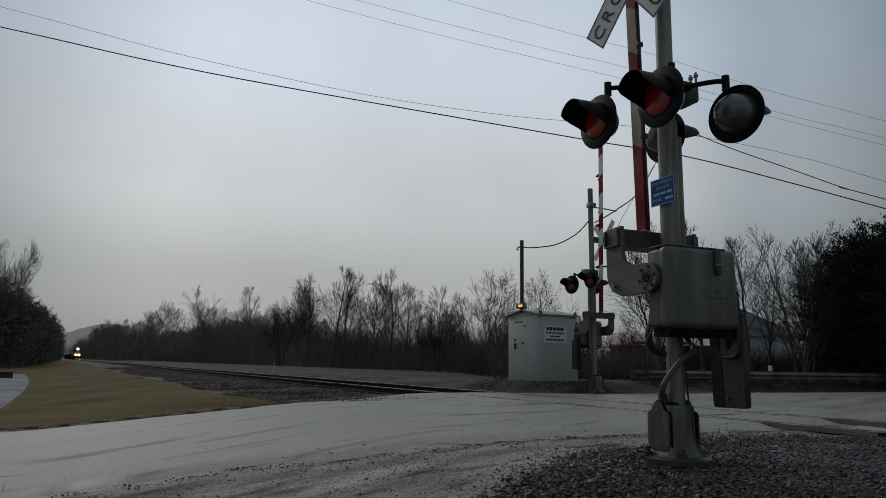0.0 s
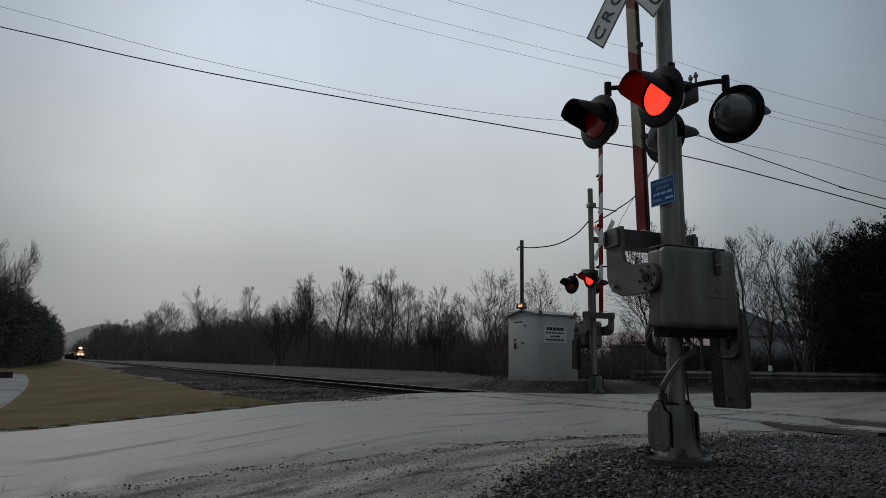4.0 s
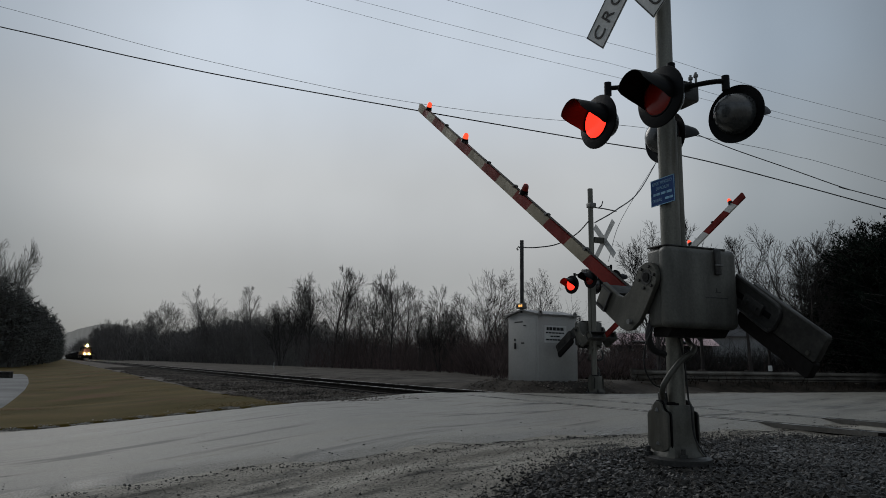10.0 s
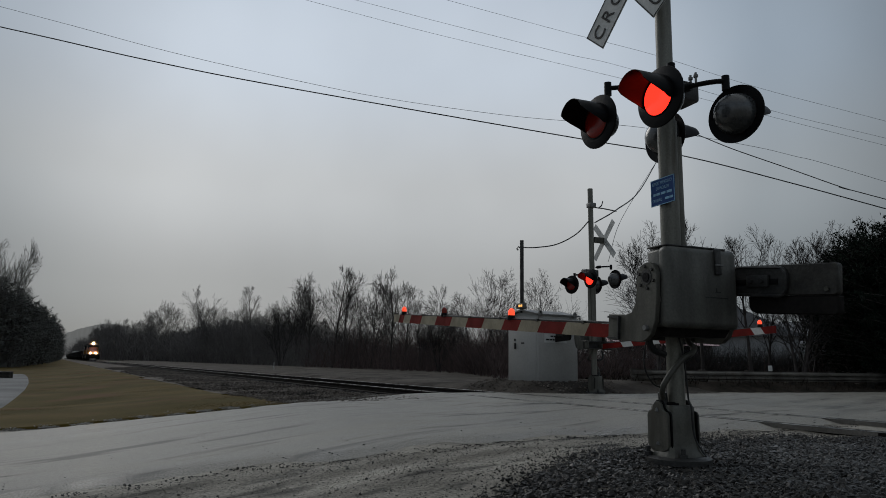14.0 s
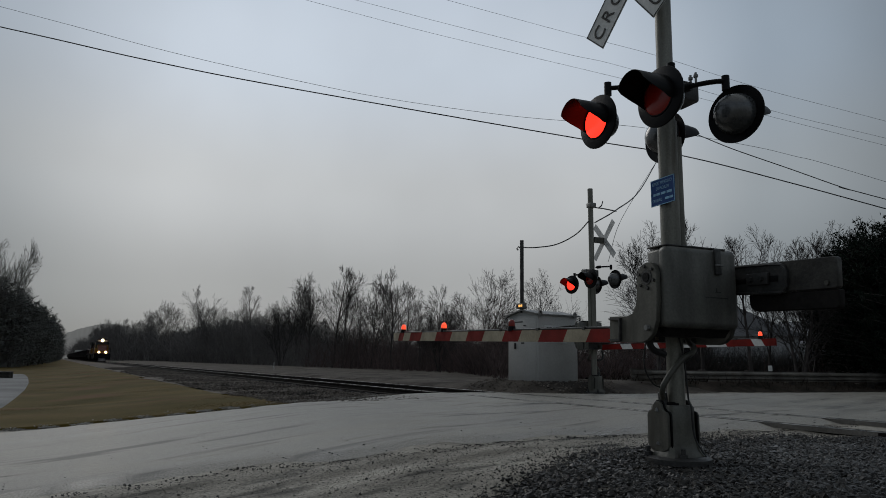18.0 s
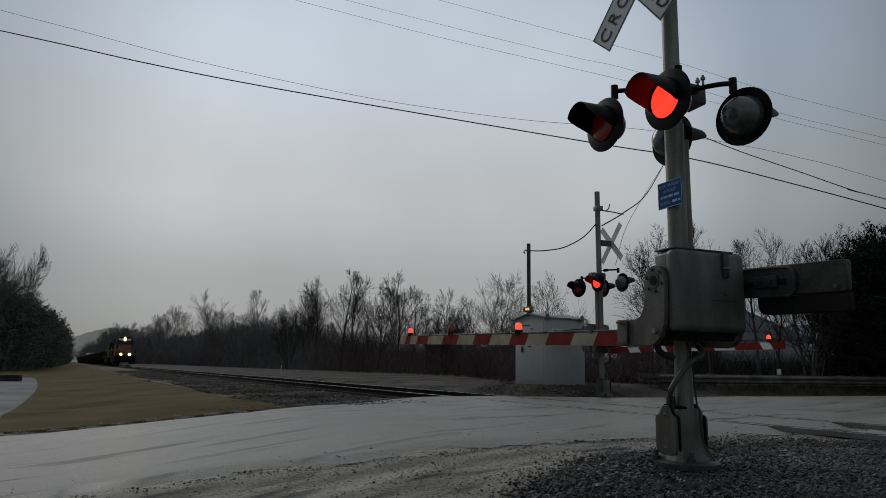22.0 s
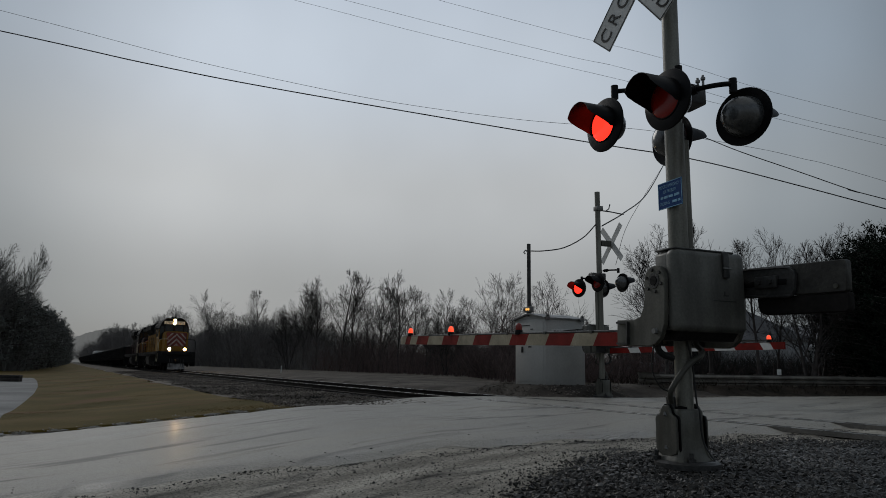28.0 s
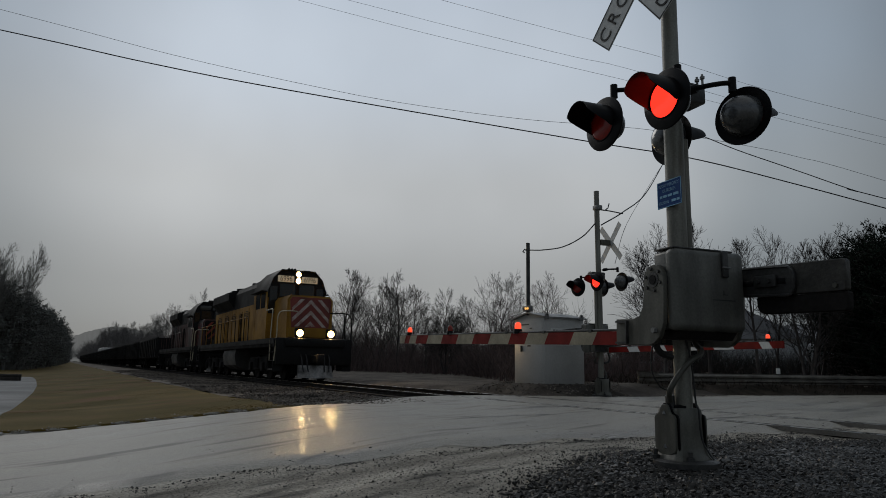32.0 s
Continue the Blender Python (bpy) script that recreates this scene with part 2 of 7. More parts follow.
M_BRUSH = material("winter_brush", (0.105, 0.071, 0.066), (0.062, 0.045, 0.042), rough=0.95, scale=0.25, fine=4, bump=0, island=0.4)
M_HEDGE = material("dark_hedge_twigs", (0.030, 0.028, 0.026), (0.018, 0.018, 0.016), rough=0.95, scale=0.5, fine=6, bump=0, island=0.3)
M_LEAF = material("dark_evergreen_leaf", (0.010, 0.018, 0.012), (0.006, 0.011, 0.007), spec=0.1, rough=0.8, scale=2, fine=20, bump=0, island=0.45)
# the far hills glow pale grey in place of haze
M_HILL = glow("haze_glow_hill", (0.118, 0.121, 0.120), 1.0, base=(0.01, 0.01, 0.01))
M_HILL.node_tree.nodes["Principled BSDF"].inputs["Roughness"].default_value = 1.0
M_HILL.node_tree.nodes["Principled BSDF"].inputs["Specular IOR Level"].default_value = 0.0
M_BERM = material("matted_dead_grass_and_cinders", (0.088, 0.077, 0.066), (0.040, 0.035, 0.031), island=0.35, rough=0.95, scale=0.7, fine=9, bump=0.6, spec=0.1)
M_WEEDS = material("damp_dead_weeds", (0.046, 0.037, 0.030), (0.018, 0.016, 0.013), rough=1.0, scale=1.5, fine=14, bump=0.8, island=0.4, spec=0.05)
# far brush, bark and needles: distance haze is put into their paler colours
M_BRUSH_HAZE = material("haze_paled_brush", (0.150, 0.140, 0.133), (0.105, 0.098, 0.094), rough=1.0, scale=0.1, fine=2, bump=0, island=0.35)
M_WOOD_HAZE = material("haze_paled_bark", (0.160, 0.158, 0.150), (0.125, 0.123, 0.116), rough=1.0, scale=0.1, fine=2, bump=0, island=0.15)
M_LEAF_HAZE = material("haze_paled_needles", (0.128, 0.136, 0.126), (0.104, 0.112, 0.102), rough=1.0, scale=1, fine=8, bump=0, island=0.12)
# ballast coloured darker to hold the shade between the rails
M_SHADE_BALLAST = material("shade_darkened_ballast", (0.020, 0.018, 0.017), (0.011, 0.010, 0.010), rough=0.9, scale=0.8, fine=14, bump=0.8, island=0.5, spec=0.12)
M_CABLE = material("black_cable", (0.02, 0.02, 0.022), rough=0.6, bump=0)
M_FADEDCABLE = material("weathered_aluminium_wire", (0.34, 0.35, 0.36), rough=0.5, metal=0.4, bump=0)
M_YELLOW = material("armour_yellow_paint", (0.31, 0.158, 0.019), (0.18, 0.09, 0.014), rough=0.6, spec=0.2, scale=0.8, fine=18, bump=0.04, var=0.14, stains=(0.17, 0.10, 0.035), stain_scale=0.9, stain_cut=0.6)
M_ORANGE = material("faded_orange_paint", (0.055, 0.013, 0.008), (0.011, 0.008, 0.007), rough=0.6, scale=0.7, fine=18, bump=0.04, var=0.2, stains=(0.014, 0.012, 0.011), stain_scale=0.7, stain_cut=0.55)
M_NOSERED = material("nose_red_paint", (0.20, 0.024, 0.015), (0.10, 0.016, 0.012), rough=0.45, scale=1.5, fine=20, bump=0.03, var=0.15)
M_NOSEWHITE = material("worn_white_stripe", (0.50, 0.43, 0.38), (0.26, 0.15, 0.12), rough=0.5, scale=3.5, fine=30, bump=0.03, var=0.2)
M_LOCOGREY = material("sooty_grey_roof", (0.015, 0.015, 0.015), (0.007, 0.007, 0.007), spec=0.2, rough=0.7, scale=0.8, fine=12, bump=0.06, var=0.2)
M_LOCOBLACK = material("sooty_black_paint", (0.014, 0.014, 0.014), (0.008, 0.008, 0.008), rough=0.6, scale=0.9, fine=14, bump=0.08, spec=0.15)
M_UNDER = material("grimy_and_shaded_black", (0.018, 0.016, 0.015), (0.010, 0.009, 0.009), rough=0.8, scale=1.5, fine=20, bump=0.25, spec=0.15)
M_TANK = material("grey_fuel_tank", (0.060, 0.057, 0.055), (0.025, 0.024, 0.023), rough=0.5, scale=1.2, fine=14, bump=0.05)
M_PLOW = material("scuffed_pale_pilot", (0.30, 0.29, 0.28), (0.06, 0.058, 0.055), rough=0.6, scale=2.0, fine=20, bump=0.08, stains=(0.06, 0.055, 0.05), stain_scale=2.2)
M_WINDOW = material("dark_cab_glass", (0.012, 0.014, 0.016), rough=0.08, bump=0, var=0.05, rvar=0.03)
M_BOARD = material("dull_number_board", (0.05, 0.048, 0.042), rough=0.4, bump=0, var=0.05)
M_RAILING = material("pale_handrail_paint", (0.42, 0.37, 0.26), rough=0.5, bump=0, var=0.15)
M_CARBLACK = material("black_gondola_paint", (0.010, 0.010, 0.011), (0.017, 0.015, 0.014), spec=0.15, rough=0.7, scale=0.5, fine=10, bump=0.05, rnd=0.3)
M_CARPALE = material("pale_car_roof", (0.42, 0.42, 0.41), rough=0.5, scale=1, bump=0.02)
M_PINKROOF = material("faded_pink_metal_roof", (0.58, 0.41, 0.42), (0.46, 0.32, 0.33), rough=0.6, scale=1.5, fine=12, bump=0.1)
M_SHED = material("dull_grey_shed_siding", (0.16, 0.15, 0.155), rough=0.7, scale=1, bump=0.05)
M_SIDING = material("pale_house_siding", (0.34, 0.35, 0.36), rough=0.6, scale=1, bump=0.05)
M_ROOFING = material("grey_shingle_roof", (0.20, 0.205, 0.215), rough=0.8, scale=2, fine=20, bump=0.2)

G_RED = glow("lit_red_lens", (1.0, 0.024, 0.012), 2.4)
# the lens's own red, raised to hold the fading lamp's afterglow too
G_DULL = glow("unlit_red_lens", (0.0, 0.0, 0.0), 0.0, base=(0.26, 0.010, 0.006))
G_ARM = glow("lit_arm_lamp", (1.0, 0.085, 0.032), 1.2)
G_ARMOFF = glow("unlit_arm_lamp", (0.5, 0.02, 0.01), 0.03, base=(0.10, 0.012, 0.008))
G_HEAD = glow("locomotive_headlight", (1.0, 0.70, 0.34), 330.0, base=(0.8, 0.7, 0.5))
G_DITCH = glow("locomotive_ditch_light", (1.0, 0.64, 0.27), 300.0, base=(0.8, 0.7, 0.5))
# glowing ring added round each lens to stand for the lamp's glare
G_GLARE = glow("headlight_glare_ring", (1.0, 0.50, 0.15), 14.0, base=(0.6, 0.5, 0.3))
G_BOARD = glow("backlit_number_board", (1.0, 0.80, 0.52), 0.16, base=(0.5, 0.45, 0.35))
G_AMBER = glow("amber_indicator", (1.0, 0.50, 0.12), 1.1, base=(0.4, 0.25, 0.1))

# ---------- mesh helpers ----------
def box(bm, lo, hi, bevel=0.0, m=None, seg=2):
    c = [(a + b) / 2 for a, b in zip(lo, hi)]
    d = [abs(b - a) for a, b in zip(lo, hi)]
    mt = Matrix.Translation(c) @ Matrix.Diagonal((*d, 1))
    r = bmesh.ops.create_cube(bm, size=1.0, matrix=(m @ mt) if m else mt)
    if bevel:
        es = list({e for v in r["verts"] for e in v.link_edges})
        bmesh.ops.bevel(bm, geom=es, offset=bevel, segments=seg, affect="EDGES", profile=0.5)
    return bm


def rod(bm, p0, p1, r0, r1=None, seg=12, caps=True):
    p0, p1 = Vector(p0), Vector(p1)
    d = p1 - p0
    mt = Matrix.Translation((p0 + p1) / 2) @ d.to_track_quat("Z", "Y").to_matrix().to_4x4()
    bmesh.ops.create_cone(bm, cap_ends=caps, cap_tris=False, segments=seg, radius1=r0, radius2=r0 if r1 is None else r1, depth=d.length, matrix=mt)
    return bm


def tube(bm, pts, r, seg=8):
    """A bent pipe through the points."""
    pts = [Vector(p) for p in pts]
    rings = []
    for i, p in enumerate(pts):
        d = (pts[min(i + 1, len(pts) - 1)] - pts[max(i - 1, 0)]).normalized()
        u = d.orthogonal().normalized() if not rings else (prev - d * prev.dot(d)).normalized()
        prev = u
        w = d.cross(u)
        rings.append([bm.verts.new(p + (u * math.cos(t) + w * math.sin(t)) * r) for t in np.arange(seg) * 2 * math.pi / seg])
    for a, b in zip(rings, rings[1:]):
        for k in range(seg):
            bm.faces.new((a[k], a[(k + 1) % seg], b[(k + 1) % seg], b[k]))
    bm.faces.new(rings[0][::-1])
    bm.faces.new(rings[-1])
    return bm


def smooth_path(pts, n=8):
    """Catmull-Rom through the points."""
    p = [Vector(q) for q in pts]
    p = [p[0] * 2 - p[1]] + p + [p[-1] * 2 - p[-2]]
    out = []
    for i in range(1, len(p) - 2):
        for k in range(n):
            t = k / n
            out.append(0.5 * (2 * p[i] + (p[i + 1] - p[i - 1]) * t + (2 * p[i - 1] - 5 * p[i] + 4 * p[i + 1] - p[i + 2]) * t * t
                              + (3 * p[i] - p[i - 1] - 3 * p[i + 1] + p[i + 2]) * t ** 3))
    return out + [p[-2]]


def prism(bm, poly, y0, y1, plane="xz"):
    """A plate: a polygon in xz, xy or yz, pushed from y0 to y1 along the third axis."""
    def at(q, h):
        return {"xz": (q[0], h, q[1]), "xy": (q[0], q[1], h), "yz": (h, q[0], q[1])}[plane]
    a = [bm.verts.new(at(q, y0)) for q in poly]
    b = [bm.verts.new(at(q, y1)) for q in poly]
    bm.faces.new(a), bm.faces.new(b[::-1])
    for i in range(len(poly)):
        j = (i + 1) % len(poly)
        bm.faces.new((a[j], a[i], b[i], b[j]))
    bmesh.ops.recalc_face_normals(bm, faces=bm.faces[:])
    return bm


def lathe(bm, prof, m=None, seg=24):
    """Turns a profile of (radius, height) round the z axis."""
    rings = []
    for r, h in prof:
        ring = []
        for k in range(seg):
            t = 2 * math.pi * k / seg
            v = Vector((r * math.cos(t), r * math.sin(t), h))
            ring.append(bm.verts.new(m @ v if m else v))
        rings.append(ring)
    for a, b in zip(rings, rings[1:]):
        for k in range(seg):
            bm.faces.new((a[k], a[(k + 1) % seg], b[(k + 1) % seg], b[k]))
    bm.faces.new(rings[0][::-1]), bm.faces.new(rings[-1])
    return bm


def to_mesh(name, bm, mat, smooth=True):
    me = bpy.data.meshes.new(name)
    bm.to_mesh(me)
    bm.free()
    me.materials.append(mat)
    if smooth:
        me.shade_smooth()
        me.set_sharp_from_angle(angle=radians(35))
    return me


def part(name, bm, mat, parent, label="", m=None, smooth=True):
    ob = new(name, to_mesh(name, bm, mat, smooth))
    ob.parent = parent
    if m is not None:
        ob.matrix_basis = m
    return tagged(ob, label) if label else ob


def thing(name, m, label, category, group=""):
    ob = new(name)
    ob.empty_display_size = 0.1
    ob.matrix_basis = m
    return tagged(ob, label, category, group)


def solid(name, bm, mat, label, category, group="", kind="", m=None, smooth=True):
    ob = new(name, to_mesh(name, bm, mat, smooth))
    if m is not None:
        ob.matrix_basis = m
    return tagged(ob, label, category, group, kind)


def from_arrays(name, verts, faces, mat, smooth=False):
    me = bpy.data.meshes.new(name)
    me.from_pydata(verts if isinstance(verts, list) else verts.tolist(), [], faces if isinstance(faces, list) else faces.tolist())
    me.materials.append(mat)
    if smooth:
        me.shade_smooth()
    me.update()
    return me


def letters(body, size, depth=0.003, gap=1.0):
    cu = bpy.data.curves.new("letters", "FONT")
    cu.space_character = gap
    cu.body, cu.size, cu.extrude, cu.align_x, cu.align_y = body, size, depth, "CENTER", "CENTER"
    ob = bpy.data.objects.new("letters", cu)
    me = bpy.data.meshes.new_from_object(ob)
    bpy.data.objects.remove(ob)
    me.name = "lettering"
    return me


def BM():
    return bmesh.new()


# ---------- ground, road, verge ----------
def grid_axis(lo, hi, fine_lo, fine_hi, step):
    mid = np.arange(fine_lo, fine_hi + step / 2, step)
    a = fine_lo - np.cumsum(step * 1.22 ** np.arange(1, 60))
    b = fine_hi + np.cumsum(step * 1.22 ** np.arange(1, 60))
    a, b = a[a > lo][::-1], b[b < hi]
    return np.concatenate([[lo], a, mid, b, [hi]])


def height_field(xs, ys, f):
    X, Y = np.meshgrid(xs, ys, indexing="ij")
    Z = f(X, Y)
    v = np.stack([X, Y, Z], -1).reshape(-1, 3)
    nx, ny = len(xs), len(ys)
    i, j = np.meshgrid(np.arange(nx - 1), np.arange(ny - 1), indexing="ij")
    q = (i * ny + j).ravel()
    return v, np.stack([q, q + ny, q + ny + 1, q + 1], -1)


rng = np.random.default_rng(7)


def rough_ground(X, Y):
    lump = 0.012 * np.sin(X * 3.1 + Y * 1.7) * np.sin(Y * 2.6 - X * 0.8) + 0.008 * np.sin(X * 7.7 - Y * 5.3)
    near = np.exp(-((X - 2) ** 2 + (Y - 5) ** 2) / 300)
    far = np.hypot(X, Y)
    return ground_z(X, Y) + lump * near - 0.03 - 0.18 * sstep(far, 28, 60)


gv, gf = height_field(grid_axis(-2500, 2500, -14, 16, 0.25), grid_axis(-600, 3000, -2, 34, 0.25), rough_ground)
ground = tagged(new("ground", from_arrays("ground", gv, gf, M_DIRT, True)), "wet bare dirt and grit around a rural crossing", "ground", kind="structure")

NEAR_EDGE = [(-60, -36), (-20, -8.5), (-9, -0.4), (-5, 3.2), (-2.91, 5.0), (-1.74, 5.78), (-0.38, 6.15), (1.31, 7.2), (2.4, 7.6), (3.3, 7.8), (4.2, 8.35), (6.2, 9.6), (12, 12.6), (30, 20.5), (90, 46)]
FAR_EDGE = [(-66, -30), (-26, -4.5), (-12, 4.6), (-8, 7.7), (-5.87, 9.4), (-5.15, 10.1), (-4.15, 10.75), (-3.09, 11.4), (-1.95, 13.1), (-1.0, 15.3), (0.3, 16.4), (1.8, 16.75), (3.8, 16.85), (6.3, 18.1), (9.0, 19.4), (13, 21.4), (30, 29.2), (90, 56)]


def resample(pts, n):
    p = np.array([tuple(v) for v in smooth_path([(x, y, 0) for x, y in pts], 16)])[:, :2]
    d = np.concatenate([[0], np.cumsum(np.hypot(*np.diff(p, axis=0).T))])
    # even in the angle seen from the crossing's middle, so both edges keep step
    t = np.linspace(0, 1, n)
    return np.stack([np.interp(t, d / d[-1], p[:, k]) for k in (0, 1)], -1)


def road_strip():
    n, m = 1500, 22
    a, b = resample(NEAR_EDGE, n), resample(FAR_EDGE, n)
    k = np.arange(n)
    bite = 0.05 * np.sin(k * 0.37) * np.sin(k * 0.11 + 1) + 0.035 * np.sin(k * 0.83 + 2) * np.sin(k * 0.29)
    a = a + (rng.normal(0, 0.03, (n, 1)) + bite[:, None]) * np.array([[0.35, -0.9]])
    b = b + rng.normal(0, 0.03, (n, 1)) * np.array([[-0.5, 0.8]])
    u = np.linspace(0, 1, m)[None, :, None]
    P = a[:, None] * (1 - u) + b[:, None] * u
    c = TN.x * P[..., 0] + TN.y * P[..., 1] - TD
    z0 = -0.30 + 0.30 * sstep(c, -9.5, -4.4) + 0.046 * sstep(c, -3.5, -1.2)
    Z = z0 + 0.003 * np.sin(P[..., 0] * 2.1) * np.sin(P[..., 1] * 1.3)
    edge = np.minimum(u[..., 0], 1 - u[..., 0])
    Z = Z + 0.012 - 0.035 * (1 - sstep(edge, 0.0, 0.025))
    Z[:, 0] -= 0.06
    Z[:, -1] -= 0.06
    v = np.concatenate([P, Z[..., None]], -1).reshape(-1, 3)
    i, j = np.meshgrid(np.arange(n - 1), np.arange(m - 1), indexing="ij")
    q = (i * m + j).ravel()
    return v, np.stack([q, q + m, q + m + 1, q + 1], -1)


rv, rf = road_strip()
road = tagged(new("road", from_arrays("road", rv, rf, M_ASPHALT, True)), "wet worn grey asphalt country road over the track", "road", kind="structure")

# ---------- crossing signals with gates ----------
PIVOT = Vector((-0.176, 0.0, 1.372))
MOVING = []       # (object, rows) for motions()


def text_part(body, size, mat, parent, m, label="", gap=1.0):
    me = letters(body, size, gap=gap)
    me.materials.clear()
    me.materials.append(mat)
    ob = new("lettering", me)
    ob.parent, ob.matrix_basis = parent, m
    return tagged(ob, label) if label else ob


def signal_head(parent, at, side, phase, aim=0.0):
    """One flashing lamp. It faces local +y (side 1) or -y (side -1); the lens turns its lit or its dark face to the front."""
    m = Matrix.Translation(at) @ pose(0, 0, 0, 0, 0, aim + (0 if side > 0 else 180))
    f = m @ pose(0, 0, 0, -90, 0, 0)     # local z of this frame points out of the lamp
    bm = BM()
    lathe(bm, [(0.03, -0.175), (0.075, -0.168), (0.112, -0.145), (0.140, -0.10), (0.156, -0.05), (0.166, -0.02), (0.168, 0.0), (0.156, 0.0), (0.156, -0.02), (0.02, -0.13)], f, 32)
    head = part("signal_head", bm, M_LAMPBACK, parent, "flashing signal lamp with black disc and visor")
    bm = BM()
    lathe(bm, [(0.165, 0.002), (0.236, -0.012), (0.238, -0.004), (0.234, 0.003), (0.20, 0.012), (0.158, 0.016), (0.155, 0.004)], f, 40)
    part("background_disc", bm, M_BLACK, head)
    # visor: a tapered tunnel, open below
    bm = BM()
    n, ln = 22, 0.26
    outer, inner = [], []
    if n:
        for i in range(n + 1):
            t = radians(-22 + 224 * i / n)
            cs, sn = math.cos(t), math.sin(t)
            cut = 0.02 + ln * sstep(sn, -0.5, 0.35)
            for lst, r0, r1 in ((outer, 0.163, 0.150), (inner, 0.158, 0.145)):
                a = f @ Vector((r0 * cs, -r0 * sn, 0.01))
                b = f @ Vector((r1 * cs, -r1 * sn, 0.01 + cut))
                lst.append((bm.verts.new(a), bm.verts.new(b)))
        for lst, flip in ((outer, 0), (inner, 1)):
            for (a, b), (c, d) in zip(lst, lst[1:]):
                bm.faces.new((a, c, d, b) if not flip else (a, b, d, c))
        for (a, b), (c, d), (a2, b2), (c2, d2) in zip(outer, outer[1:], inner, inner[1:]):
            bm.faces.new((b, d, d2, b2))
    part("visor", bm, M_BLACK, head)
    # lens: two shallow domes back to back on a turning ring
    lens = BM()
    prof = [(0.149 * math.cos(t), 0.034 * math.sin(t)) for t in np.linspace(0, math.pi / 2 * 0.98, 7)]
    lathe(lens, prof, None, 32)
    for fc in lens.faces:
        fc.material_index = 0
    k = len(lens.faces)
    lathe(lens, [(r, -h) for r, h in prof], None, 32)
    for i, fc in enumerate(list(lens.faces)):
        if i >= k:
            fc.material_index = 1
    bmesh.ops.recalc_face_normals(lens, faces=lens.faces[:])
    k = len(lens.faces)
    lathe(lens, [(0.146, 0.010), (0.154, 0.008), (0.154, -0.008), (0.146, -0.010)], None, 32)
    caps = []
    for i, fc in enumerate(list(lens.faces)):
        if i >= k:
            fc.material_index = 2
            if len(fc.verts) > 4:
                caps.append(fc)
    bmesh.ops.delete(lens, geom=caps, context="FACES_ONLY")
    ob = part("lens", lens, G_RED, head, "round red signal lens")
    ob.data.materials.append(G_DULL)
    ob.data.materials.append(M_BLACK)
    base = f @ pose(0, 0, 0.012)
    ob.matrix_basis = base @ pose(0, 0, 0, 180)
    MOVING.append((ob, base, phase))
    return head


M_LAMPBACK = material("rain_wet_dark_housing", (0.060, 0.064, 0.066), (0.040, 0.042, 0.044), rough=0.24, rvar=0.10, spec=0.9, scale=9, fine=55, bump=0.05, stains=(0.012, 0.012, 0.013), stain_scale=22, stain_cut=0.63)


